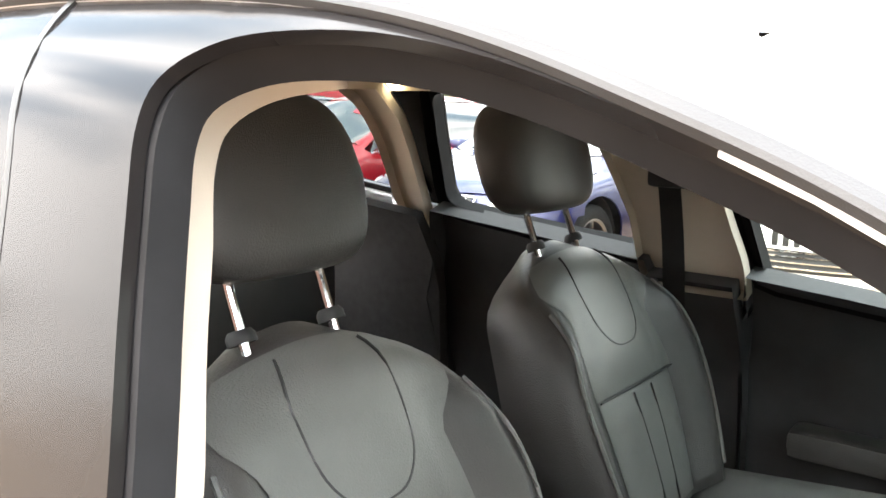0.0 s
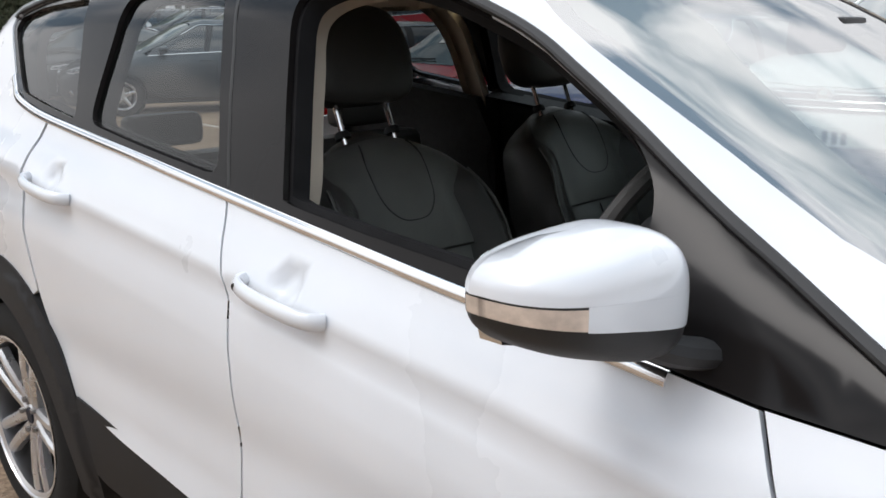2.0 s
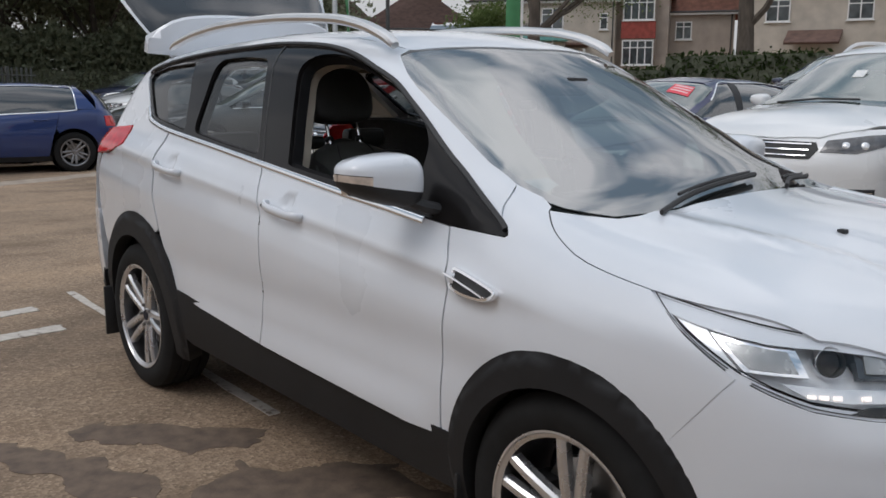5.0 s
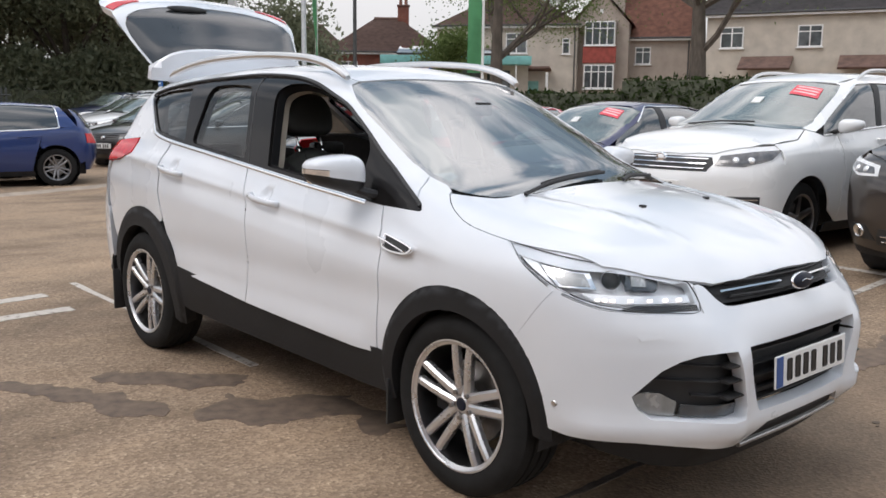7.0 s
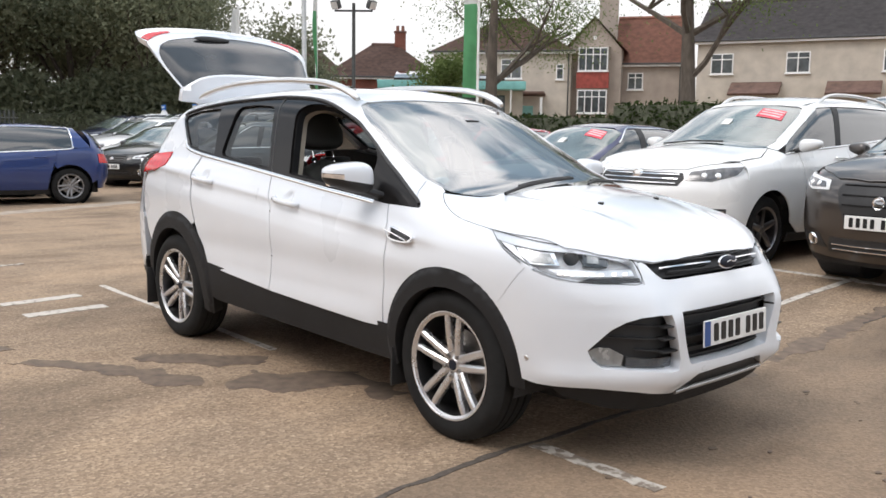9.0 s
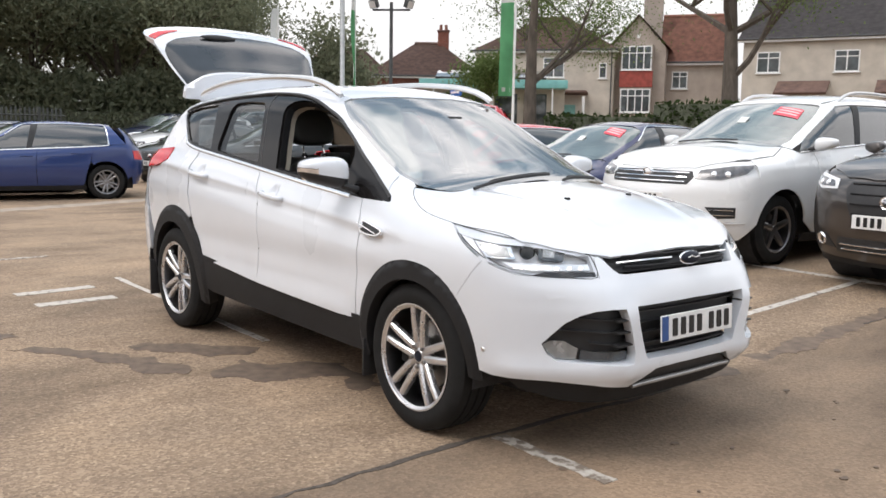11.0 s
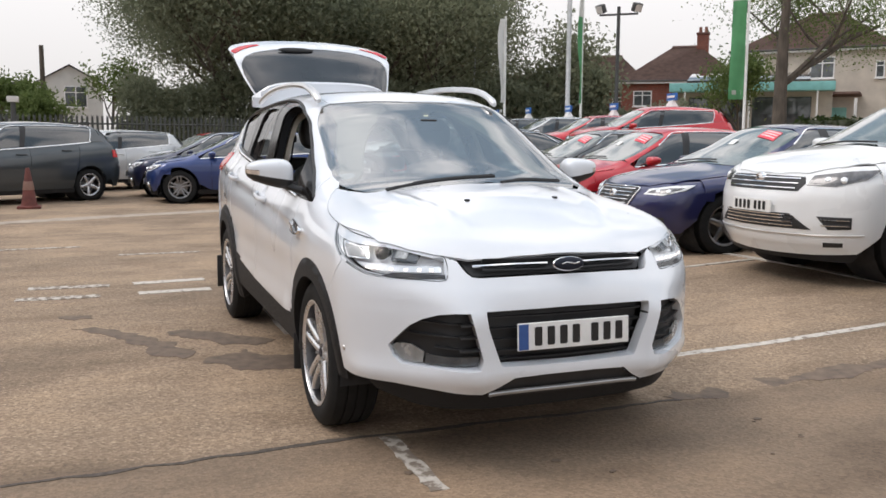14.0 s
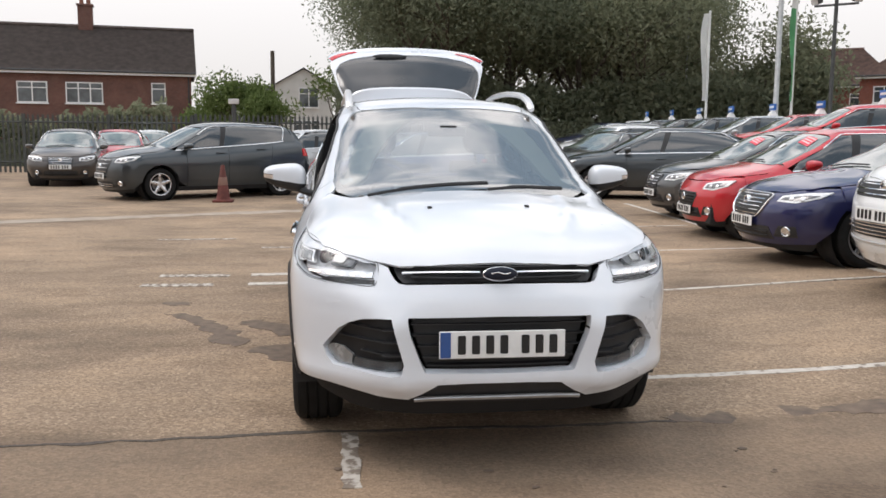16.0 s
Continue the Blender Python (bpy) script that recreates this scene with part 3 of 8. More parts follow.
for i in range(16):
    x, y, r = 1.7 + rnd.uniform(0, 1.3), rnd.uniform(-0.9, 1.3), rnd.uniform(0.006, 0.022)
    flat_shape("oil_spot", [(x + r * math.cos(a) * rnd.uniform(0.6, 1.2), y + r * 1.3 * math.sin(a) * rnd.uniform(0.6, 1.2)) for a in [k * 0.7854 for k in range(8)]], DAMP, "small dark oil spot on the tarmac", 0.006, 0.002, 60 + i, "stain")
flat_shape("pale_strip", [(-7.6, -7.5), (-8.1, -7.6), (-10.9, -1.0), (-12.4, 3.6), (-11.9, 3.7), (-10.4, -1.0)], mat("pale_grit", (0.36, 0.30, 0.24), 0.9, vary=0.2, scale=5, bump=0.3, bump_scale=60), "pale gritty strip across the lot", 0.003, 0.05, 70, "ground")


# ---- the white SUV ----
def outline(f, kind, pts, other):
    """The same line on the body, as another view sees it."""
    p = surface(f, kind, [q[0] for q in pts], [q[1] for q in pts])
    if other == "side":
        return [(a[0], a[2]) for a in p]
    if other == "top":
        return [(a[0], a[1]) for a in p]
    if other == "tube":
        return [(a[0], math.degrees(math.atan2(-a[1], a[2] - 0.9))) for a in p]
    s, c = (1, f.axle - 0.145) if other == "front" else (-1, -(f.axle - 0.145))
    return [(math.degrees(math.atan2(a[1], (a[0] - c) * s)), a[2]) for a in p]


def ring(cx, cz, rx, rz, a0, a1, n=18):
    return [(cx + rx * math.cos(radians(a0 + (a1 - a0) * i / n)), cz + rz * math.sin(radians(a0 + (a1 - a0) * i / n))) for i in range(n + 1)]


def wheel(name, parent, m, radius=0.345, width=0.235, rim_r=0.246, spokes=5, twin=True, alloy=None, detail=True):
    """A wheel on the car's right: tyre, rim, spokes, hub cap and nuts, brake disc. The axle runs along y, the outside looks to -y."""
    alloy = alloy or ALLOY
    w = width / 2
    sh = radius - 0.02
    prof = [(rim_r - 0.012, w * 0.86), (rim_r + 0.004, w * 0.93), (rim_r + 0.035, w * 1.0), (sh - 0.02, w * 0.98), (sh, w * 0.9), (radius - 0.004, w * 0.78)]
    prof += [(radius, w * 0.45), (radius - 0.009, w * 0.43), (radius - 0.009, w * 0.36), (radius, w * 0.34), (radius, w * 0.05), (radius - 0.009, w * 0.03), (radius - 0.009, -w * 0.03), (radius, -w * 0.05), (radius, -w * 0.34), (radius - 0.009, -w * 0.36), (radius - 0.009, -w * 0.43), (radius, -w * 0.45)] if detail else [(radius, w * 0.4), (radius, -w * 0.4)]
    prof += [(radius - 0.004, -w * 0.78), (sh, -w * 0.9), (sh - 0.02, -w * 0.98), (rim_r + 0.035, -w * 1.0), (rim_r + 0.004, -w * 0.93), (rim_r - 0.012, -w * 0.86)]
    tyre = part(name, lathe_bm(prof, "y", 56 if detail else 28), RUBBER, parent, "black rubber tyre on its rim", matrix=m)
    steps = 56 if detail else 28
    part("rim_barrel", lathe_bm([(rim_r - 0.03, w * 0.8), (rim_r + 0.003, w * 0.9), (rim_r - 0.012, w * 0.8), (rim_r - 0.022, -w * 0.45), (rim_r - 0.018, -w * 0.86)], "y", steps), GREY_ALLOY, tyre)
    rp = [(rim_r - 0.018, -w * 0.86), (rim_r - 0.008, -w * 0.91), (rim_r + 0.001, -w * 0.94), (rim_r + 0.003, -w * 0.955), (rim_r - 0.003, -w * 0.96), (rim_r - 0.009, -w * 0.88), (rim_r - 0.016, -w * 0.78)]
    part("rim", lathe_bm(rp, "y", steps), alloy if not detail else ALLOY, tyre, "bright alloy rim")
    y_out, y_hub = -w * 0.86, -w * 0.62
    bm = bmesh.new()
    for k in range(spokes):
        base = radians(90 + 360 / spokes * k)
        for s in ((-1, 1) if twin else (0,)):
            rows = []
            for t in (0, 0.12, 0.35, 0.65, 0.9, 1.0):
                r = 0.035 + (rim_r - 0.044) * t
                off = s * (0.0185 + 0.0215 * t)
                half = (0.0165 + 0.002 * (1 - t)) if twin else (0.035 - 0.012 * t)
                y = y_hub + (y_out - y_hub) * (0.25 + 0.75 * math.sin(t * 1.7)) if t < 0.92 else y_out * 0.97
                rows.append([(r, off - half, y + 0.03), (r, off - half, y + 0.008), (r, off - half * 0.5, y), (r, off + half * 0.5, y), (r, off + half, y + 0.008), (r, off + half, y + 0.03)])
            vs = [[bm.verts.new((r * math.cos(base) - o * math.sin(base), y, r * math.sin(base) + o * math.cos(base))) for r, o, y in row] for row in rows]
            for a, b in zip(vs, vs[1:]):
                for i in range(5):
                    bm.faces.new((a[i], a[i + 1], b[i + 1], b[i]))
    part("spokes", bm, alloy, tyre, "twin-spoke alloy centre" if twin else "five-spoke alloy centre")
    part("hub", lathe_bm([(0.0, y_hub - 0.008), (0.03, y_hub - 0.008), (0.034, y_hub - 0.004), (0.05, y_hub + 0.0), (0.068, y_hub + 0.012), (0.072, y_hub + 0.03)], "y", 24), alloy, tyre)
    if detail:
        part("hub_cap", lathe_bm([(0.0, y_hub - 0.013), (0.022, y_hub - 0.012), (0.027, y_hub - 0.007)], "y", 20), BADGE_BLUE, tyre, "small blue oval hub cap")
        for k in range(5):
            a = radians(54 + 72 * k)
            part("wheel_nut", lathe_bm([(0.0, -0.006), (0.008, -0.006), (0.009, 0.0), (0.009, 0.01)], "y", 6), STEEL, tyre, matrix=Matrix.Translation((0.05 * math.cos(a), y_hub - 0.014, 0.05 * math.sin(a))))
        part("brake_disc", lathe_bm([(0.0, 0.005), (0.075, 0.0), (0.08, -0.012), (0.155, -0.012), (0.158, 0.004), (0.08, 0.006)], "y", 40), STEEL, tyre)
        part("caliper", box(-0.17, -0.05, -0.07, -0.10, 0.02, 0.07, 0.012), CLADDING, tyre)
    else:
        part("brake_disc", lathe_bm([(0.0, 0.0), (0.14, -0.01), (0.145, 0.01)], "y", 24), STEEL, tyre)
    return tyre


def plate(parent, m, bars=(4, 3), band=True):
    """A number plate with its characters as plain bars."""
    back_plate = part("number_plate", box(-0.004, -0.26, -0.056, 0.004, 0.26, 0.056, 0.003, 1), PLATE_WHITE, parent, "white number plate", matrix=m)
    if band:
        part("blue_band", box(0.004, -0.256, -0.052, 0.0065, -0.213, 0.052), PLATE_BLUE, back_plate)
    y = -0.19 if band else -0.225
    for n in bars:
        for _ in range(n):
            part("bar", box(0.004, y + 0.006, -0.038, 0.0062, y + 0.038, 0.038, 0.004, 1), INK, back_plate)
            y += 0.058
        y += 0.03
    return back_plate


car = thing("suv", "white five-door SUV with its tailgate open, on silver alloy wheels", "car")


HANDLES = ((0.01, 0.995), (-0.94, 1.075))


def side_shape(p, n):
    """The pressed lines of the doors: a crease at the handles and a flared foot."""
    q = p.copy()
    line = 0.981 - 0.0845 * p[:, 0]
    d = p[:, 2] - line
    fade = 1 - smooth(0.95, 1.35, p[:, 0])
    below = 0.004 * np.log1p(np.exp(np.clip(-d / 0.004, -30, 30)))
    tuck = 0.022 * (1 - np.exp(-below / 0.014)) * np.exp(-below / 0.13) * fade
    foot = 0.018 * (1 - smooth(0.46, 0.585, p[:, 2])) * smooth(-0.86, -0.60, p[:, 0]) * (1 - smooth(0.72, 0.90, p[:, 0]))
    hollow = -0.008 * np.exp(-((p[:, 2] - 0.68) / 0.07) ** 2) * fade * smooth(-1.2, -0.8, p[:, 0])
    dent = sum(0.015 * (1 - smooth(0.016, 0.048, np.hypot(p[:, 0] - hx, p[:, 2] - hz - 0.022))) for hx, hz in HANDLES)
    q += n * (foot + hollow - tuck - dent)[:, None]
    return q


DARK_CELL = mat("dark_lamp_cell", (0.10, 0.11, 0.12), 0.2, 0.4, vary=0.3, scale=25)
# lines that several panels share, on the right-hand side
BELT = [(1.062, 1.034), (0.83, 1.038), (0.56, 1.062), (0.29, 1.087), (0.02, 1.116), (-0.25, 1.145), (-0.6, 1.182), (-0.9, 1.212), (-1.17, 1.241), (-1.30, 1.262)]
DLO_TOP = [(-1.355, 1.285), (-1.40, 1.315), (-1.575, 1.455), (-1.585, 1.478), (-1.56, 1.498), (-1.42, 1.525), (-1.2, 1.548), (-0.93, 1.566), (-0.65, 1.577), (-0.4, 1.582), (-0.1, 1.566), (0.125, 1.526), (0.35, 1.447), (0.53, 1.350), (0.72, 1.232), (0.87, 1.148), (1.02, 1.07), (1.05, 1.05)]
DLO_TOP = DLO_TOP[:5] + [(q.x, q.y) for q in bezier([(a, b, 0) for a, b in DLO_TOP[5:]], 3)]
SCREEN_SIDE = [(0.28, -0.555), (0.39, -0.602), (0.55, -0.632), (0.70, -0.648), (0.855, -0.668), (0.968, -0.676), (1.06, -0.668), (1.128, -0.64)]
SCREEN_FOOT = [(1.24, -0.57), (1.288, -0.45), (1.308, -0.25), (1.31, -0.1)]
SCREEN_HEAD = [(0.347, -0.05), (0.335, -0.14), (0.31, -0.3), (0.283, -0.46)]
BONNET_SIDE = [(1.115, -0.685), (1.16, -0.722), (1.22, -0.752), (1.33, -0.781), (1.53, -0.793), (1.70, -0.778), (1.885, -0.718)]
BONNET_SIDE = [(q.x, q.y) for q in bezier([(a, b, 0) for a, b in BONNET_SIDE], 3)]
BONNET_LIP = [(1.98, -0.62), (2.045, -0.52), (2.10, -0.405), (2.125, -0.28), (2.138, -0.12)]
F_ARCH = ring(1.345, 0.36, 0.43, 0.43, 168, 46)
R_ARCH = ring(-1.322, 0.40, 0.45, 0.43, 18, 205)


def arch_shape(cx, cz, rx, rz):
    """The arch edge runs out flush with the body at its outer rim."""
    def shaped(p, n):
        r = np.sqrt(((p[:, 0] - cx) / rx) ** 2 + ((p[:, 2] - cz) / rz) ** 2)
        return p - n * (0.016 * smooth(0.93, 1.0, r))[:, None]
    return shaped


FRONT_HOLE = [(q.x, q.y) for q in bezier([(-0.083, 1.165, 0), (-0.115, 1.29, 0), (-0.143, 1.39, 0), (-0.160, 1.455, 0), (-0.158, 1.497, 0), (-0.12, 1.523, 0), (-0.06, 1.533, 0), (0.04, 1.530, 0), (0.14, 1.511, 0), (0.25, 1.478, 0), (0.36, 1.437, 0), (0.47, 1.380, 0), (0.56, 1.325, 0), (0.625, 1.268, 0), (0.652, 1.21, 0), (0.655, 1.10, 0)], 4)] + [(0.64, 1.083), (0.4, 1.100), (0.15, 1.119), (-0.05, 1.139), (-0.077, 1.146)]
SEAL = mat("dark_rubber_seal", (0.016, 0.016, 0.017), 0.75, vary=0.2, scale=12, spec=0.12)


def inset(loop, d):
    """A closed outline moved inwards by d (outwards: minus)."""
    area = sum(a[0] * b[1] - b[0] * a[1] for a, b in zip(loop, loop[1:] + loop[:1]))
    d = d if area > 0 else -d
    res = []
    for i in range(len(loop)):
        a, b = Vector(loop[i - 1]), Vector(loop[(i + 1) % len(loop)])
        t = (b - a).normalized()
        res.append((loop[i][0] - t.y * d, loop[i][1] + t.x * d))
    return res


def mirrored(pts):
    return pts + [(a, -b) for a, b in reversed(pts)]


roof_side = [(x, 37.5) for x in (0.27, 0.15, 0.0, -0.3, -0.6, -0.9, -1.2, -1.5, -1.72)]
# panels of the body
screen_loop = SCREEN_SIDE + SCREEN_FOOT
panel("windscreen", hero, "top", mirrored(SCREEN_HEAD + screen_loop), SCREEN, car, step=0.07, flange=0.0, lift=-0.004, label="windscreen that mirrors the cloudy sky")
band_in = [(a + 0.028, b + 0.03) for a, b in SCREEN_HEAD] + [(0.33, -0.525), (0.42, -0.567), (0.56, -0.596), (0.70, -0.612), (0.855, -0.63), (0.968, -0.636), (1.05, -0.622), (1.11, -0.59), (1.19, -0.53), (1.225, -0.43), (1.24, -0.25), (1.242, -0.1)]
panel("windscreen_border", hero, "top", mirrored(SCREEN_HEAD + screen_loop), GLOSS_BLACK, car, holes=[mirrored(band_in)], step=0.06, flange=0.004, lift=-0.008, label="black printed edge of the windscreen")
bonnet_back = [(1.335, -0.02), (1.335, -0.12), (1.332, -0.26), (1.312, -0.46), (1.262, -0.585), (1.19, -0.64)]


def bonnet_shape(p, n):
    q, y = p.copy(), np.abs(p[:, 1])
    line = 0.475 - 0.16 * smooth(1.35, 2.15, p[:, 0])
    fade = 1 - smooth(1.80, 2.08, p[:, 0])
    q[:, 2] += 0.011 * np.exp(-((y - line) / 0.035) ** 2) * fade
    q[:, 2] += 0.008 * smooth(0.0, 0.2, line - y) * fade
    return q


panel("bonnet", hero, "top", mirrored(bonnet_back + BONNET_SIDE + BONNET_LIP), WHITE, car, step=0.035, shape=bonnet_shape, label="white bonnet with two pressed ridges")
panel("cowl", hero, "top", mirrored([(1.27, -0.02), (1.27, -0.2), (1.25, -0.44), (1.19, -0.57), (1.10, -0.66), (1.12, -0.69), (1.22, -0.66), (1.30, -0.59), (1.36, -0.46), (1.375, -0.2)]), BLACK_TRIM, car, step=0.06, lift=-0.03, label="black plastic scuttle under the windscreen")
tub = outline(hero, "tube", roof_side, "top")
panel("roof", hero, "tube", [(0.352, 4), (0.338, 12), (0.312, 24), (0.28, 36)] + roof_side + [(x, -p) for x, p in reversed(roof_side)] + [(0.28, -36), (0.312, -24), (0.338, -12), (0.352, -4)], WHITE, car, step=0.05)
cant = outline(hero, "tube", roof_side, "side")
screen_edge = outline(hero, "top", SCREEN_SIDE, "side")
bonnet_edge = outline(hero, "top", BONNET_SIDE, "side")
pillar_front = [(a + 0.004, b + 0.002) for a, b in screen_edge]
for mirror in (False, True):
    k = dict(mirror=mirror)
    # roof rail pillar ring: A pillar, cant rail, rear pillar
    panel("side_frame", hero, "side", [(a, b - 0.003) for a, b in DLO_TOP[1:-1]][::-1] + [(-1.33, 1.268), (-1.345, 1.25), (-1.66, 1.225), (-1.76, 1.21), (-1.80, 1.30), (-1.765, 1.45), (-1.735, 1.54)] + cant[::-1] + pillar_front[:6] + [(0.984, 1.14), (0.998, 1.105), (1.012, 1.085)], WHITE, car, step=0.03, flange=0.012, **k)
    panel("pillar_joint", hero, "side", [(0.955, 1.16), (0.985, 1.10), (1.03, 1.066), (1.07, 1.046), (1.085, 1.08), (1.03, 1.155), (0.99, 1.17)], WHITE, car, step=0.03, lift=-0.008, flange=0.0, **k)
    panel("wing", hero, "side", [(0.845, 1.036), (0.95, 1.034), (1.06, 1.032), (1.068, 1.038), (1.060, 1.050), (1.020, 1.079), (1.003, 1.107), (0.989, 1.141)] + [(a, b) for a, b in pillar_front[5:7]] + [(1.105, 1.108)] + [(a, b - 0.002) for a, b in bonnet_edge[:13]] + [(1.60, 0.937), (1.647, 0.91), (1.72, 0.874), (1.783, 0.843), (1.728, 0.774)] + F_ARCH[::-1] + [(0.905, 0.445), (0.884, 0.445), (0.891, 0.615), (0.901, 0.80), (0.902, 0.88), (0.890, 0.95)], WHITE, car, step=0.035, shape=side_shape, **k)
    panel("front_door", hero, "side", [(0.838, 1.035), (0.56, 1.058), (0.29, 1.083), (0.02, 1.112), (-0.242, 1.141), (-0.19, 1.03), (-0.152, 0.961), (-0.132, 0.84), (-0.122, 0.72), (-0.126, 0.6), (-0.134, 0.485), (0.2, 0.470), (0.55, 0.456), (0.876, 0.444), (0.885, 0.615), (0.895, 0.80), (0.896, 0.88), (0.884, 0.95)], WHITE, car, step=0.022, shape=side_shape, **k)
    panel("rear_door", hero, "side", [(-0.25, 1.142), (-0.6, 1.179), (-0.9, 1.208)] + [(-1.09, 1.226), (-1.106, 1.1), (-1.082, 0.95), (-1.03, 0.80)] + [q for q in R_ARCH if q[0] > -1.02 and q[1] > 0.5][::-1] + [(-0.866, 0.536), (-0.5, 0.512), (-0.140, 0.486), (-0.132, 0.6), (-0.128, 0.72), (-0.138, 0.84), (-0.158, 0.961), (-0.196, 1.03)], WHITE, car, step=0.022, shape=side_shape, **k)
    panel("rear_quarter", hero, "side", [(-1.105, 1.229), (-1.17, 1.237), (-1.30, 1.257), (-1.345, 1.25), (-1.535, 1.236), (-1.515, 1.15), (-1.60, 1.118), (-1.70, 1.098), (-1.80, 1.09), (-1.84, 1.0), (-1.86, 0.85), (-1.80, 0.70), (-1.75, 0.62)] + [q for q in R_ARCH if q[0] < -1.05 and q[1] > 0.58][::-1] + [(-1.041, 0.80), (-1.097, 0.95), (-1.122, 1.1)], WHITE, car, step=0.035, shape=side_shape, **k)
    panel("tail_lamp", hero, "side", [(-1.54, 1.232), (-1.70, 1.222), (-1.83, 1.21), (-1.87, 1.10), (-1.80, 1.094), (-1.70, 1.102), (-1.60, 1.122), (-1.52, 1.15)], RED_LENS, car, step=0.04, lift=0.006, label="red tail lamp", **k)
    panel("tail_lamp_back", hero, "rear", [(-51, 1.21), (-40, 1.19), (-36, 1.10), (-40, 1.05), (-51, 1.09)], RED_LENS, car, step=0.05, lift=0.004, **k)
    panel("rear_corner", hero, "rear", [(-51.5, 1.085), (-40, 1.045), (-38, 0.9), (-40, 0.62), (-52, 0.62), (-51, 0.85), (-51, 1.0)], WHITE, car, step=0.05, **k)
    # black wheel-arch edges and sill
    fa_out, fa_in = ring(1.345, 0.36, 0.440, 0.440, 194, -5, 40), ring(1.35, 0.345, 0.365, 0.36, 190, -2, 40)
    panel("front_arch_trim", hero, "side", fa_out + fa_in[::-1], CLADDING, car, shape=arch_shape(1.345, 0.36, 0.44, 0.44), step=0.025, lift=0.011, flange=0.06, label="grey-black plastic wheel-arch edge", **k)
    ra_out, ra_in = ring(-1.322, 0.40, 0.468, 0.448, -24, 204, 40), ring(-1.335, 0.36, 0.37, 0.375, -18, 196, 40)
    panel("rear_arch_trim", hero, "side", ra_out + ra_in[::-1], CLADDING, car, shape=arch_shape(-1.322, 0.40, 0.468, 0.448), step=0.025, lift=0.011, flange=0.06, label="grey-black plastic wheel-arch edge", **k)
    panel("sill_trim", hero, "side", [(0.925, 0.465), (0.55, 0.477), (0.2, 0.490), (-0.135, 0.506), (-0.5, 0.531), (-0.872, 0.557), (-0.93, 0.42), (-0.955, 0.36), (-0.80, 0.325), (0.75, 0.285), (0.96, 0.285), (0.95, 0.36)], CLADDING, car, step=0.04, lift=-0.004, flange=0.11, label="grey-black plastic sill", **k)
    # window frames with their openings, the fixed rear pane
    front_hole = FRONT_HOLE
    rear_hole = rounded([(-0.852, 1.528), (-0.866, 1.42), (-0.880, 1.227), (-0.6, 1.194), (-0.29, 1.164), (-0.42, 1.525), (-0.65, 1.537)], 0.05, 6)
    pane_hole = rounded([(-1.08, 1.522), (-0.955, 1.23), (-1.16, 1.256), (-1.325, 1.28), (-1.545, 1.45), (-1.54, 1.478), (-1.40, 1.505)], 0.03)
    wf = panel("window_frame", hero, "side", BELT + DLO_TOP, GLOSS_BLACK, car, holes=[front_hole, rear_hole, pane_hole], step=0.04, flange=0.014, lift=-0.004, label="black window frames and pillar covers", **k)
    for hole in (front_hole, rear_hole):
        panel("door_seal", hero, "side", inset(hole, -0.03), SEAL, wf, holes=[inset(hole, 0.006)], step=0.03, flange=0.04, lift=-0.02, label="dark rubber door seal", **k)
    panel("quarter_pane", hero, "side", pane_hole, DARK_GLASS, wf, step=0.06, flange=0.0, lift=-0.012, label="dark privacy glass", **k)
    if mirror:
        panel("door_pane", hero, "side", front_hole, SIDE_GLASS, wf, step=0.06, flange=0.0, lift=-0.016, **k)
    panel("door_pane", hero, "side", rear_hole, REAR_GLASS, wf, step=0.06, flange=0.0, lift=-0.016, label="tinted rear door glass", **k)
    strip("chrome_strip", hero, "side", [(0.725, 1.038)] + [(a, b - 0.009) for a, b in BELT[2:9]] + [(-1.33, 1.262), (-1.375, 1.29), (-1.41, 1.318)], 0.021, 0.007, CHROME, car, mirror, "chrome strip under the windows")
    strip("frame_seal", hero, "side", [(a, b + 0.001) for a, b in DLO_TOP[3:]], 0.017, 0.006, BLACK_TRIM, car, mirror, "black rubber seal")
    strip("pillar_gap", hero, "side", [(-0.25, 1.15), (-0.285, 1.25), (-0.33, 1.40), (-0.365, 1.50), (-0.385, 1.575)], 0.010, 0.001, INK, car, mirror, "dark gap between the door frames", lift=-0.004)
    # wing vent
    vent = panel("wing_vent", hero, "side", [(0.938, 0.930), (1.02, 0.918), (1.085, 0.905), (1.106, 0.895), (1.098, 0.887), (1.06, 0.876), (1.0, 0.877), (0.94, 0.886)], BLACK_TRIM, car, step=0.03, lift=0.006, flange=0.015, label="black wing vent in a chrome frame", **k)
    strip("vent_frame", hero, "side", [(0.936, 0.897), (0.938, 0.888), (0.965, 0.881), (1.0, 0.876), (1.06, 0.875), (1.092, 0.883), (1.107, 0.895), (1.088, 0.905), (1.02, 0.919), (0.965, 0.929), (0.937, 0.932), (0.936, 0.922)], 0.0115, 0.015, CHROME, vent, mirror, "chrome frame")
    strip("vent_bar", hero, "side", [(0.908, 0.916), (0.95, 0.909), (1.03, 0.893), (1.075, 0.883)], 0.0085, 0.022, CHROME, vent, mirror, "chrome bar")
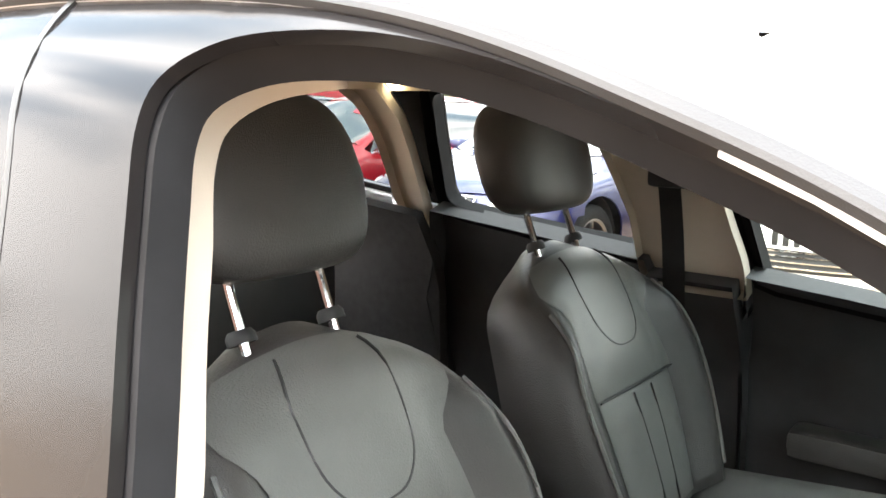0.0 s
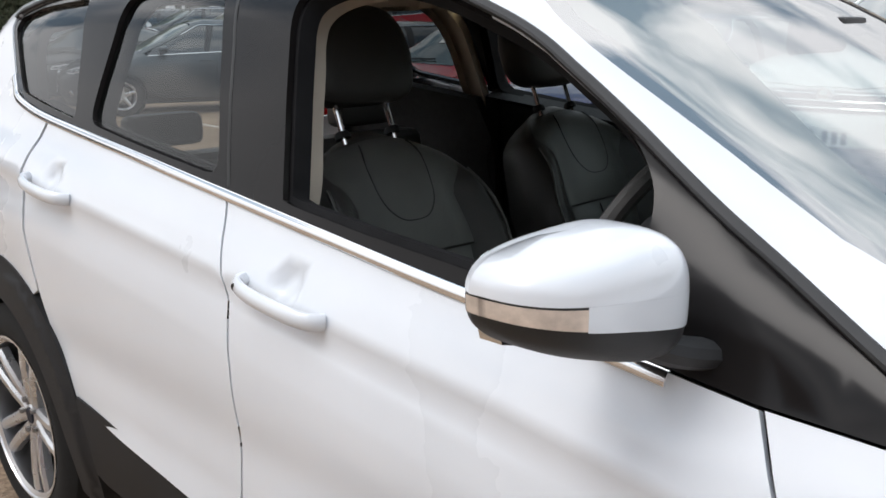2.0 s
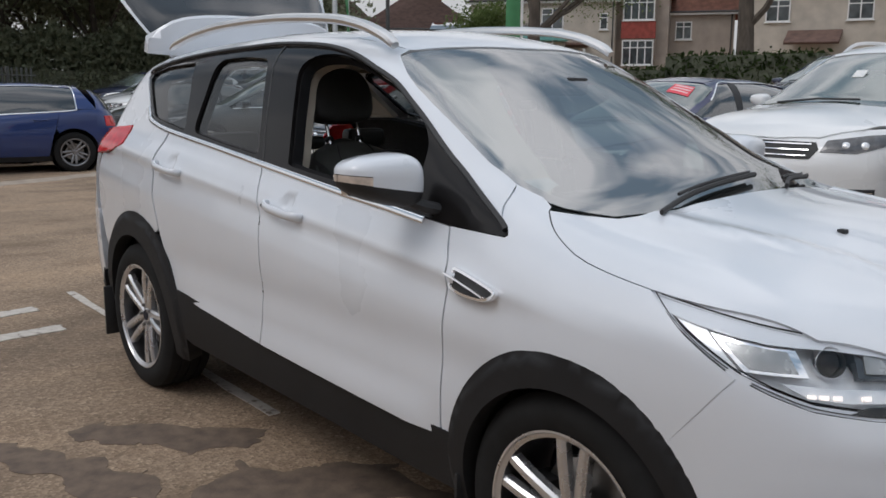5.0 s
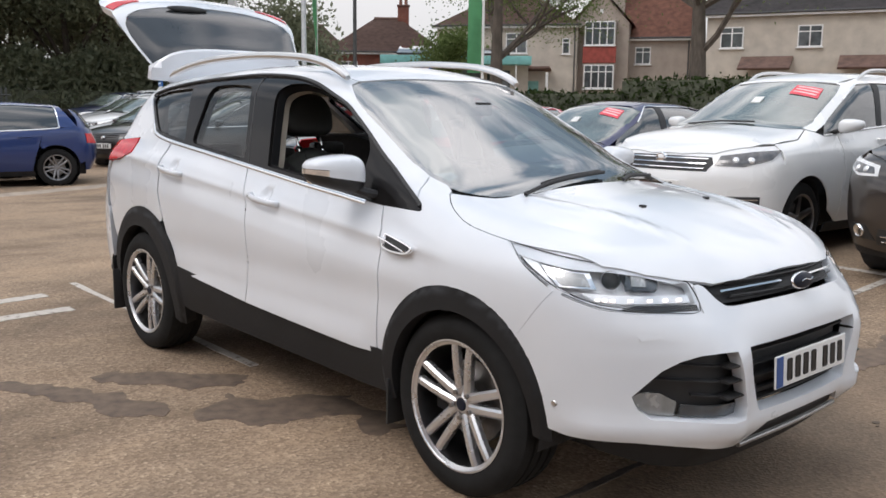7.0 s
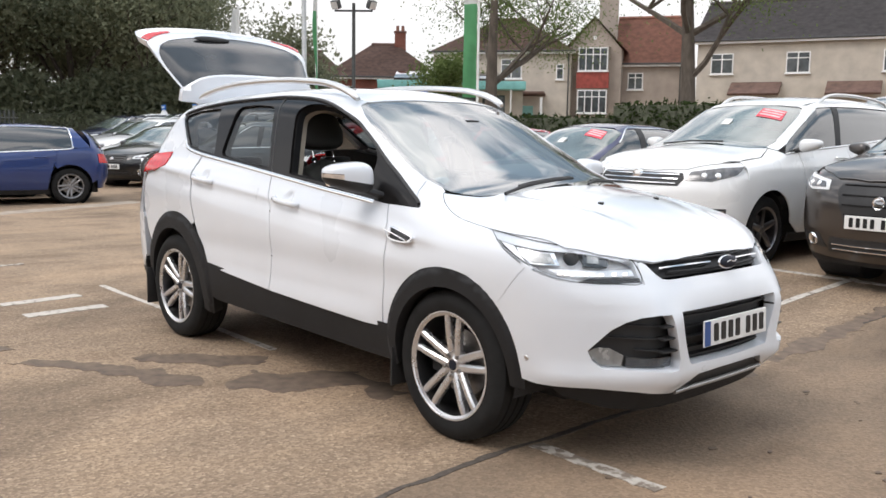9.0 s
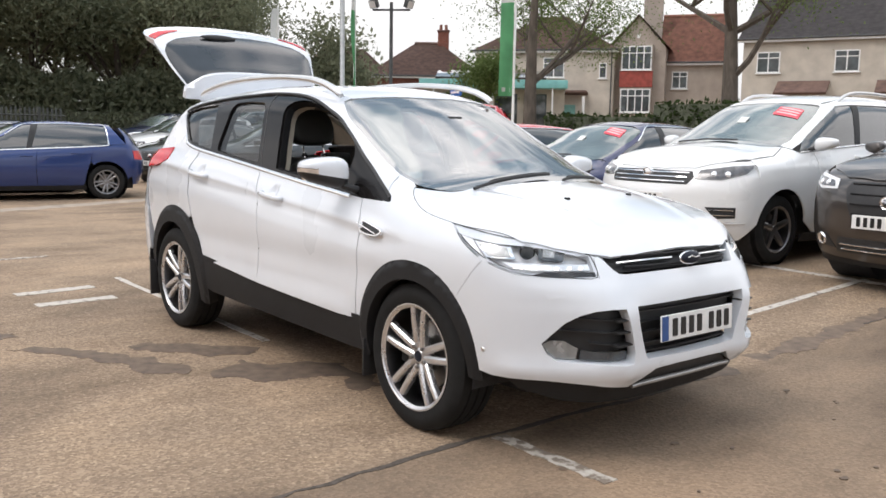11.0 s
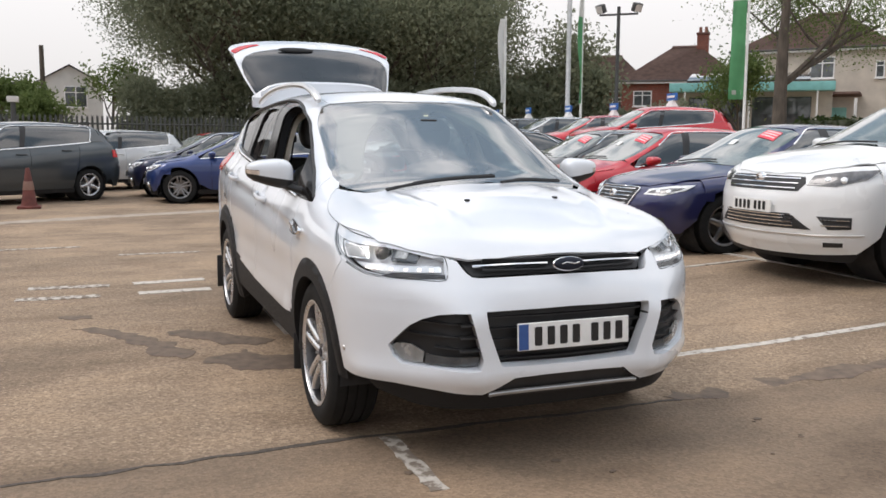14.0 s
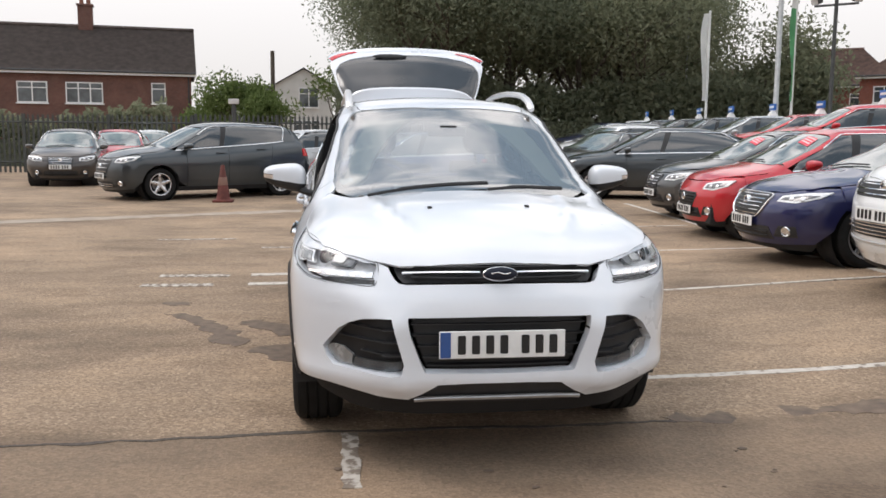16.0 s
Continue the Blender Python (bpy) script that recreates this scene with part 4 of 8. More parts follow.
    # door handles
    for hx, hz in HANDLES:
        sg = -1 if not mirror else 1
        base = surface(hero, "side", [hx], [hz])[0]
        cy = sg * abs(base[1])
        tilt = Matrix.Translation((hx, cy, hz)) @ Matrix.Rotation(radians(4.5), 4, "Y")
        grip = tube_bm(bezier([(-0.115, 0, 0.004), (-0.105, sg * 0.022, 0.002), (-0.05, sg * 0.036, 0), (0.05, sg * 0.036, -0.002), (0.1, sg * 0.024, -0.004), (0.115, 0, -0.006)], 5), 0.0105, 10, flat=1.45)
        h = part("door_handle", grip, WHITE, car, "white door handle", matrix=tilt)
        if hx > 0 and not mirror:
            part("keyhole", lathe_bm([(0.0, -0.004), (0.006, -0.004), (0.0075, 0.0)], "y", 12), INK, h, matrix=Matrix.Translation((-0.095, -0.034, 0.003)))
    # roof rail
    sg = -1 if not mirror else 1
    line = bezier([(0.275, sg * 0.560, 1.556), (0.235, sg * 0.561, 1.582), (0.17, sg * 0.562, 1.608), (0.08, sg * 0.563, 1.634), (-0.10, sg * 0.560, 1.662), (-0.5, sg * 0.552, 1.684), (-0.95, sg * 0.550, 1.680), (-1.25, sg * 0.553, 1.655), (-1.45, sg * 0.560, 1.618), (-1.52, sg * 0.565, 1.595)], 5)
    radii = [0.023 * min(1.0, 0.7 + 4 * i / len(line), 0.45 + 5 * (len(line) - 1 - i) / len(line)) for i in range(len(line))]
    rail = part("roof_rail", tube_bm(line, 0.022, 10, radii=radii, flat=0.85), SATIN, car, "satin silver roof rail")
    # headlamp
    lamp_loop = [(-66.8, 0.974), (-60.2, 0.960), (-53, 0.945), (-46.5, 0.930), (-38, 0.904), (-31.5, 0.878), (-29.6, 0.864), (-28.9, 0.788), (-35, 0.787), (-41, 0.791), (-47.3, 0.804), (-51.5, 0.826), (-55.3, 0.851), (-62, 0.915)]
    bowl = panel("headlamp", hero, "front", lamp_loop, LAMP_SHELL, car, step=0.035, lift=-0.045, flange=0.0, label="headlamp with clear lens and bright reflectors", **k)
    mid_t, mid_z = sum(q[0] for q in lamp_loop) / len(lamp_loop), sum(q[1] for q in lamp_loop) / len(lamp_loop)
    panel("lamp_rim", hero, "front", [(mid_t + (a - mid_t) * 1.055, mid_z + (b - mid_z) * 1.10) for a, b in lamp_loop], WHITE, bowl, holes=[[(mid_t + (a - mid_t) * 0.975, mid_z + (b - mid_z) * 0.93) for a, b in lamp_loop]], step=0.03, lift=-0.007, flange=0.03, **k)
    panel("lens", hero, "front", lamp_loop, LENS, bowl, step=0.035, lift=-0.002, flange=0.0, **k)
    panel("lamp_shelf", hero, "front", [(-69, 0.952), (-60, 0.926), (-52, 0.910), (-45, 0.905), (-40, 0.894), (-33, 0.868), (-29.5, 0.870), (-38, 0.914), (-46.5, 0.941), (-53, 0.957), (-60, 0.973), (-68, 0.986)], WHITE, bowl, step=0.03, lift=-0.008, flange=0.0, **k)
    strip("lamp_edge", hero, "front", lamp_loop + lamp_loop[:1], 0.002, 0.001, CLADDING, bowl, mirror, steps=3, lift=-0.004)
    panel("lamp_base", hero, "front", [(-29.3, 0.806), (-35, 0.809), (-41, 0.809), (-43.6, 0.796), (-41, 0.790), (-35, 0.788), (-29.1, 0.789)], BLACK_TRIM, bowl, step=0.03, lift=-0.006, flange=0.02, label="black lower edge of the lamp", **k)
    panel("daytime_strip", hero, "front", [(-30.5, 0.834), (-38, 0.835), (-45, 0.838), (-50.5, 0.842), (-48, 0.820), (-44, 0.812), (-38, 0.812), (-30.3, 0.812)], REFLECTOR, bowl, step=0.03, lift=-0.014, flange=0.01, label="bright strip of the daytime running lamp", **k)
    for th in (-47.5, -46.2, -44.8, -41.7, -38.2, -35.2, -32.5):
        panel("light_diode", hero, "front", [(th - 0.42, 0.828), (th + 0.42, 0.828), (th + 0.42, 0.820), (th - 0.42, 0.820)], DAYLIGHT, bowl, step=0.02, lift=-0.006, flange=0.006, label="lit daytime diode", **k)
    # bright panel added to cover the shade in the bowl's outer corner
    panel("corner_brightener", hero, "front", [(-66.0, 0.962), (-59.5, 0.932), (-58.6, 0.915), (-54.6, 0.850), (-51.5, 0.832), (-55.0, 0.856), (-61.5, 0.917)], REFLECTOR, bowl, step=0.03, lift=-0.011, flange=0.006, **k)
    cell = panel("indicator_cell", hero, "front", [(-58.5, 0.917), (-49, 0.906), (-47.6, 0.855), (-54.4, 0.855)], CHROME, bowl, step=0.03, lift=-0.014, flange=0.02, label="bright-edged indicator cell", **k)
    panel("cell_face", hero, "front", [(-57.2, 0.908), (-49.8, 0.899), (-48.7, 0.862), (-54, 0.862)], FOG_SHELL, cell, step=0.03, lift=-0.011, flange=0.004, **k)
    dark = panel("beam_cell", hero, "front", [(-42.2, 0.905), (-35.6, 0.890), (-36.4, 0.852), (-42.2, 0.856)], DARK_CELL, bowl, step=0.03, lift=-0.016, flange=0.02, label="dark main-beam cell", **k)
    panel("cell_face", hero, "front", [(-41.2, 0.898), (-38.4, 0.890), (-38.6, 0.862), (-41.4, 0.865)], FOG_SHELL, dark, step=0.03, lift=-0.011, flange=0.004, **k)
    for th, z, r, mt in ((-45.0, 0.878, 0.030, STEEL),):
        q = surface(hero, "front", [th], [z], -0.03)[0]
        nn = outward(hero, np.array([q]))[0]
        nn = Vector((nn[0], nn[1], nn[2] * 0.3)).normalized()
        pos = Vector(q)
        if mirror:
            pos.y, nn.y = -pos.y, -nn.y
        mm = Matrix.Translation(pos) @ nn.to_track_quat("Z", "Y").to_matrix().to_4x4()
        eye = part("projector", lathe_bm([(0.0, 0.012 if mt is STEEL else -0.02), (r * 0.5, 0.009 if mt is STEEL else -0.016), (r * 0.86, -0.002), (r * 0.9, 0.006), (r, 0.008), (r * 1.12, -0.006)], "z", 28), GLOSS_BLACK if mt is STEEL else mt, bowl, matrix=mm)
        part("bezel", lathe_bm([(r * 0.92, 0.004), (r * 1.0, 0.012), (r * 1.1, 0.008), (r * 1.16, -0.01)], "z", 28), CHROME, eye)
    # fog recess with slats and lamp
    fog = [(-41.3, 0.520), (-39.5, 0.553), (-36.5, 0.606), (-33.5, 0.637), (-30.1, 0.657), (-26.5, 0.664), (-23.6, 0.662), (-22.3, 0.57), (-21.0, 0.478), (-21.6, 0.440), (-24, 0.436), (-38.0, 0.448), (-40.2, 0.478)]
    pocket = panel("fog_recess", hero, "front", fog, BLACK_TRIM, car, step=0.04, lift=-0.05, flange=0.0, label="black slatted recess", **k)
    for z in (0.615, 0.565, 0.512):
        strip("slat", hero, "front", [(-26.0, z), (-24.5, z), (-22.6, z + 0.002), (-20.4, z + 0.003)], 0.009, 0.05, BLACK_TRIM, pocket, mirror, lift=-0.042)
    for z, end in ((0.613, -34.5), (0.563, -37.5), (0.511, -31.0)):
        strip("blade", hero, "front", [(end, z + 0.012), (end * 0.5 - 12, z + 0.006), (-25.5, z)], 0.006, 0.022, BLACK_TRIM, pocket, mirror, lift=-0.046)
    fl = panel("fog_lamp", hero, "front", [(-41.2, 0.515), (-39.8, 0.530), (-36.4, 0.532), (-33.2, 0.500), (-30, 0.492), (-21.5, 0.488), (-21.6, 0.442), (-24, 0.438), (-38, 0.450), (-40.2, 0.480)], LENS, car, step=0.035, lift=-0.012, flange=0.0, label="clear fog lamp strip in the recess", **k)
    panel("fog_reflector", hero, "front", [(-41.0, 0.513), (-39.6, 0.527), (-36.4, 0.528), (-33.4, 0.498), (-33.8, 0.452), (-38, 0.454), (-40, 0.482)], FOG_SHELL, fl, step=0.03, lift=-0.028, flange=0.01, **k)
    panel("strip_reflector", hero, "front", [(-32.8, 0.492), (-30, 0.486), (-21.8, 0.482), (-21.9, 0.447), (-24, 0.443), (-33, 0.452)], DARK_CELL, fl, step=0.03, lift=-0.022, flange=0.01, **k)
    panel("washer_cover", hero, "front", [(-41, 0.727), (-37.2, 0.738), (-36.4, 0.712), (-40.2, 0.701)], WHITE, car, step=0.03, lift=0.003, flange=0.004, **k)
    for th, z in ((-39.7, 0.405), (-15.3, 0.421), (-54.5, 0.47)):
        q = surface(hero, "front", [th], [z], 0.002)[0]
        nn = outward(hero, np.array([q]))[0]
        pos, nn = Vector(q), Vector(nn)
        if mirror:
            pos.y, nn.y = -pos.y, -nn.y
        part("parking_sensor", lathe_bm([(0.0, 0.002), (0.008, 0.002), (0.0095, 0.0), (0.011, -0.002)], "z", 16), SATIN, car, matrix=Matrix.Translation(pos) @ nn.to_track_quat("Z", "Y").to_matrix().to_4x4())

for mirror in (False, True):
    panel("bumper_joint", hero, "side", [(1.765, 0.862), (1.815, 0.842), (1.755, 0.765), (1.680, 0.672), (1.625, 0.672), (1.70, 0.778)], WHITE, car, step=0.03, lift=-0.002, flange=0.0, mirror=mirror)
# front bumper: one skin with its openings
seam = outline(hero, "side", [(1.790, 0.838), (1.736, 0.774)] + F_ARCH[::-1][:4], "front")
arch_front = outline(hero, "side", ring(1.345, 0.36, 0.43, 0.43, 44, 2, 8), "front")
half = [(-2, 0.800), (-12, 0.798), (-21.5, 0.793), (-23.3, 0.797), (-24.6, 0.812), (-26.9, 0.856), (-28.0, 0.864), (-29.0, 0.862), (-28.4, 0.782), (-35, 0.780), (-41, 0.784), (-47.3, 0.797), (-51.5, 0.819), (-55.0, 0.842)] + seam[1:] + arch_front + [(-52, 0.366), (-46, 0.368), (-40, 0.366), (-30, 0.348), (-20.8, 0.322), (-17.5, 0.352), (-14, 0.398), (-6, 0.404)]
fog_hole = [(-41.3, 0.520), (-39.5, 0.553), (-36.5, 0.606), (-33.5, 0.637), (-30.1, 0.657), (-26.5, 0.664), (-23.6, 0.662), (-22.3, 0.57), (-21.0, 0.478), (-21.6, 0.440), (-24, 0.436), (-38.0, 0.448), (-40.2, 0.478)]
grille_hole = rounded([(-20.4, 0.668), (0, 0.674), (20.4, 0.668), (19.8, 0.60), (16.8, 0.443), (0, 0.440), (-16.8, 0.443), (-19.8, 0.60)], 0.5)


def bumper_shape(p, n):
    """Relief of the bumper: a proud frame round the lower opening, hollow beside the lamps, a chin."""
    q = p.copy()
    th, z = np.abs(np.degrees(np.arctan2(p[:, 1], p[:, 0] - 1.2))), p[:, 2]
    frame_out = 0.020 * np.exp(-((th - 22.5) / 3.2) ** 2) * smooth(0.30, 0.40, z) * (1 - smooth(0.60, 0.74, z))
    chin = 0.02 * np.exp(-((z - 0.40) / 0.05) ** 2) * (1 - smooth(46, 56, th))
    brow = 0.003 * np.exp(-((z - 0.735) / 0.035) ** 2) * (1 - smooth(40, 52, th))
    dip = -0.001 * np.exp(-((z - 0.69) / 0.02) ** 2) * smooth(16, 24, th) * (1 - smooth(44, 56, th))
    q += n * (frame_out + chin + brow + dip)[:, None]
    return q


bumper = panel("front_bumper", hero, "front", half + [(-a, b) for a, b in reversed(half)], WHITE, car, holes=[fog_hole, [(-a, b) for a, b in fog_hole], grille_hole], step=0.03, flange=0.05, shape=bumper_shape, label="white front bumper")
lower = panel("lower_grille", hero, "front", grille_hole, BLACK_TRIM, car, step=0.05, lift=-0.06, flange=0.0, label="black lower grille")
for z in (0.635, 0.59, 0.545, 0.50, 0.468):
    w = 20.4 - max(0, 0.6 - z) * 26
    strip("grille_bar", hero, "front", [(-w, z), (-w / 2, z), (0, z), (w / 2, z), (w, z)], 0.008, 0.028, BLACK_TRIM, lower, lift=-0.06)
upper_loop = [(-27, 0.862), (-12, 0.874), (0, 0.877), (12, 0.874), (27, 0.862), (24.4, 0.812), (23, 0.795), (12, 0.800), (0, 0.802), (-12, 0.800), (-23, 0.795), (-24.4, 0.812)]
upper = panel("upper_grille", hero, "front", upper_loop, BLACK_TRIM, car, step=0.04, lift=-0.03, flange=0.0, label="slim black upper grille with chrome bars")
for sg in (-1, 1):
    strip("chrome_bar", hero, "front", [(sg * 4.6, 0.833), (sg * 11, 0.833), (sg * 17, 0.831), (sg * 23.4, 0.827)], 0.011, 0.020, CHROME, upper, lift=-0.02)
for z in (0.814, 0.852):
    strip("grille_bar", hero, "front", [(-21, z), (-10, z), (0, z), (10, z), (21, z)], 0.006, 0.018, BLACK_TRIM, upper, lift=-0.02)
bm = bmesh.new()
bmesh.ops.create_uvsphere(bm, u_segments=32, v_segments=12, radius=1)
bmesh.ops.scale(bm, vec=(0.018, 0.074, 0.0305), verts=bm.verts)
oval = part("badge", bm, CHROME, car, "chrome oval badge with a dark blue face", matrix=Matrix.Translation((2.203, 0, 0.842)) @ Matrix.Rotation(radians(-14), 4, "Y"))
bm = bmesh.new()
bmesh.ops.create_uvsphere(bm, u_segments=32, v_segments=12, radius=1)
bmesh.ops.scale(bm, vec=(0.019, 0.0712, 0.0286), verts=bm.verts)
face_b = part("badge_face", bm, BADGE_BLUE, oval, matrix=Matrix.Translation((0.0025, 0, 0)))
part("bar", tube_bm(bezier([(0.021, -0.04, -0.002), (0.0225, -0.015, 0.004), (0.0225, 0.015, -0.003), (0.021, 0.04, 0.003)], 4), 0.0022, 6), CHROME, oval)
plate(car, Matrix.Translation((2.258, 0.004, 0.562)) @ Matrix.Rotation(radians(-3), 4, "Y"))
SKID = mat("brushed_skid_plate", (0.42, 0.42, 0.42), 0.38, 0.7, vary=0.12, scale=12)
# lower lip: black gap and a silver skid edge
lip_loop = [(-20.2, 0.324), (-17.3, 0.352), (-13.9, 0.394), (-6, 0.400), (6, 0.400), (13.9, 0.394), (17.3, 0.352), (20.2, 0.324), (14, 0.30), (-14, 0.30)]
panel("lower_lip", hero, "front", lip_loop, BLACK_TRIM, car, step=0.04, lift=-0.015, flange=0.05, label="black lower lip")
strip("skid_edge", hero, "front", [(-19.4, 0.320), (-17.0, 0.324), (-13.5, 0.327), (-6, 0.329), (6, 0.329), (13.5, 0.327), (17.0, 0.324), (19.4, 0.320)], 0.018, 0.010, SKID, car, label="silver skid edge", lift=0.0)
under = [(-50, 0.364), (-46, 0.362), (-40, 0.360), (-30, 0.342), (-20.8, 0.316), (-14, 0.295), (14, 0.295), (20.8, 0.316), (30, 0.342), (40, 0.360), (46, 0.362), (50, 0.364), (46, 0.31), (36, 0.262), (20, 0.235), (-20, 0.235), (-36, 0.262), (-46, 0.31)]
panel("front_valance", hero, "front", under, CLADDING, car, step=0.06, lift=-0.03, flange=0.12, label="grey-black lower valance")
panel("rear_bumper", hero, "rear", [(-52, 0.80), (-30, 0.76), (30, 0.76), (52, 0.80), (53, 0.5), (50, 0.40), (-50, 0.40), (-53, 0.5)], WHITE, car, step=0.06, flange=0.04)
panel("rear_valance", hero, "rear", [(-53, 0.5), (-50, 0.405), (50, 0.405), (53, 0.5), (50, 0.27), (-50, 0.27)], CLADDING, car, step=0.07, lift=0.006, flange=0.1)
for i, (x, y) in enumerate(((1.684, -0.232), (1.668, 0.226))):
    z = float(surface(hero, "top", [x], [y])[0][2])
    part("washer_jet", box(-0.011, -0.010, -0.006, 0.011, 0.010, 0.008, 0.003), BLACK_TRIM, car, matrix=Matrix.Translation((x, y, z + 0.008)))
# wipers
for pts in ([(1.335, -0.50, 0.0), (1.285, -0.30, 0.0), (1.245, 0.0, 0.0), (1.225, 0.12, 0.0)], [(1.345, 0.10, 0.0), (1.27, 0.25, 0.0), (1.215, 0.45, 0.0), (1.185, 0.52, 0.0)]):
    line = []
    for q in bezier(pts, 6):
        z = float(surface(hero, "top", [q.x], [q.y])[0][2])
        line.append((q.x, q.y, z + 0.018))
    arm = part("wiper", tube_bm(line, 0.0065, 6, flat=1.3), BLACK_TRIM, car, "black wiper arm and blade")
    blade = [(a - 0.02, b, c - 0.008 + 0.014) for a, b, c in line[5:]]
    part("blade", tube_bm(blade, 0.005, 6), BLACK_TRIM, arm)
# wheels
for x in (1.345, -1.345):
    for sg in (-1, 1):
        m = Matrix.Translation((x, sg * 0.748, 0.343))
        if sg > 0:
            m = m @ Matrix.Rotation(math.pi, 4, "Z")
        wheel("wheel", car, m @ Matrix.Rotation(radians(3 if x > 0 else 20), 4, "Y"))
        well = lathe_bm([(0.0, 0.35), (0.40, 0.34), (0.405, -0.06)], "y", 32)
        bmesh.ops.bisect_plane(well, geom=well.verts[:] + well.edges[:] + well.faces[:], plane_co=(0, 0, -0.10), plane_no=(0, 0, -1), clear_outer=True)
        part("wheel_arch_liner", well, FABRIC, car, matrix=Matrix.Translation((x, sg * 0.785, 0.38)) @ (Matrix.Identity(4) if sg < 0 else Matrix.Rotation(math.pi, 4, "Z")))
        if x < 0:
            part("mud_flap", box(-1.75, sg * 0.80 - 0.085, 0.17, -1.735, sg * 0.80 + 0.085, 0.42, 0.006), BLACK_TRIM, car, "black rubber mud flap")
        else:
            part("mud_flap", box(0.955, sg * 0.80 - 0.075, 0.17, 0.968, sg * 0.80 + 0.075, 0.36, 0.006), BLACK_TRIM, car, "black rubber mud flap")
part("floor_pan", box(-1.85, -0.60, 0.24, 1.82, 0.60, 0.34, 0.02), CARPET, car, "dark underbody")
part("front_bulkhead", box(1.0, -0.70, 0.34, 1.06, 0.70, 1.06, 0.01), CARPET, car)
part("engine_block", box(1.1, -0.6, 0.34, 2.0, 0.6, 0.76, 0.02), CARPET, car)
for sg in (-1, 1):
    part("front_inner_wing", box(1.1, sg * 0.64 - 0.02, 0.5, 1.95, sg * 0.64 + 0.02, 0.9, 0.01), CARPET, car)


# door mirrors
def super_shape(cx, cy, cz, rx, ry, rz, u0, u1, v0, v1, e=0.62, nu=28, nv=14, back=0.55):
    """A patch of a squarish rounded shell; u runs round, v from the bottom (-90) to the top (90)."""
    verts, faces = [], []
    pw = lambda c: math.copysign(abs(c) ** e, c)
    for j in range(nv + 1):
        v = radians(v0 + (v1 - v0) * j / nv)
        for i in range(nu + 1):
            u = radians(u0 + (u1 - u0) * i / nu)
            x, y, z = pw(math.cos(v)) * pw(math.cos(u)), pw(math.cos(v)) * pw(math.sin(u)), pw(math.sin(v))
            x = x * (1.0 if x > 0 else back)
            taper = 1 - 0.44 * max((y + 0.7) / 1.7, 0) ** 1.2
            verts.append((cx + rx * x - 0.05 * (y + 1) / 2 * (1 if x > 0 else 0.6), cy + ry * y, cz + rz * z * taper + 0.012 * y))
    for j in range(nv):
        for i in range(nu):
            a = j * (nu + 1) + i
            q = (a, a + 1, a + nu + 2, a + nu + 1)
            if abs(v1 - 90) < 1e-6 and j == nv - 1:
                q = (a, a + 1, nv * (nu + 1))
            if abs(v0 + 90) < 1e-6 and j == 0:
                q = (0, a + nu + 2, a + nu + 1)
            faces.append(q)
    return verts, faces


for sg in (-1, 1):
    root = part("door_mirror", tube_bm(bezier([(0.77, sg * 0.74, 1.066), (0.745, sg * 0.82, 1.085), (0.705, sg * 0.90, 1.122)], 4), 0.024, 10, flat=0.8), BLACK_TRIM, car, "white door mirror with an indicator strip")
    for nm, mt, v0, v1, u0, u1, sc in (("cap", WHITE, 2, 90, -180, 180, 1.0), ("base", BLACK_TRIM, -90, -9, -180, 180, 0.99), ("indicator", AMBER, -8, 1, 20, 110, 1.0), ("inner_band", WHITE, -9, 2, -180, 20, 1.0), ("outer_band", BLACK_TRIM, -9, 2, 110, 180, 0.995), ("indicator_edge", BLACK_TRIM, -9, 2, 19, 110, 0.993)):
        v, f = super_shape(0, 0, 0, 0.100 * sc, 0.119 * sc, 0.083 * sc, u0, u1, v0, v1, 0.60)
        v = [(a, sg * b, c) for a, b, c in v]
        link(nm, v, f if sg > 0 else [q[::-1] for q in f], mt, root, "white mirror cap" if nm == "cap" else "clear amber indicator strip" if nm == "indicator" else "", matrix=Matrix.Translation((0.690, sg * 0.931, 1.164)))
    v, f = super_shape(0, 0, 0, 0.0001, 0.100, 0.075, -90, 90, -90, 90, 0.6)
    part("mirror_glass", box(-0.058, -0.085, -0.05, -0.050, 0.085, 0.05, 0.02), MIRROR, root, matrix=Matrix.Translation((0.690, sg * 0.931, 1.165)))

# the raised tailgate, hinged at the rear edge of the roof
HATCH_TAIL = [(0.3, -2.10), (0.75, -2.15), (0.95, -2.15), (1.1, -2.115), (1.35, -1.97), (1.6, -1.82)]
hatch = car_field(HERO_TOP, HERO_WIDTH, HERO_NOSE, HATCH_TAIL, tail_bow=0.10, rear_taper=0.0, scale=0.865)
HINGE = Vector((-1.735, 0, 1.585))
lift_up = Matrix.Translation(HINGE) @ Matrix.Rotation(radians(103), 4, "Y") @ Matrix.Translation(-HINGE)
gate_brow = [(-37.5, 1.09), (-30, 1.025), (-20, 1.0), (0, 0.99), (20, 1.0), (30, 1.025), (37.5, 1.09)]
gate_loop = rounded(gate_brow + [(38, 0.97), (36, 0.86), (31, 0.80), (22, 0.775), (-22, 0.775), (-31, 0.80), (-36, 0.86), (-38, 0.97)], 1.5)
glass_loop = rounded([(-37.8, 1.22), (-34, 1.15), (-29, 1.105), (-20, 1.075), (-8, 1.065), (8, 1.065), (20, 1.075), (29, 1.105), (34, 1.15), (37.8, 1.22), (39.6, 1.30), (41.4, 1.47), (41, 1.53), (-41, 1.53), (-41.4, 1.47), (-39.6, 1.30)], 1.0)
gate = panel("tailgate", hatch, "rear", gate_loop, WHITE, car, step=0.035, flange=0.05, label="raised white tailgate", matrix=lift_up)
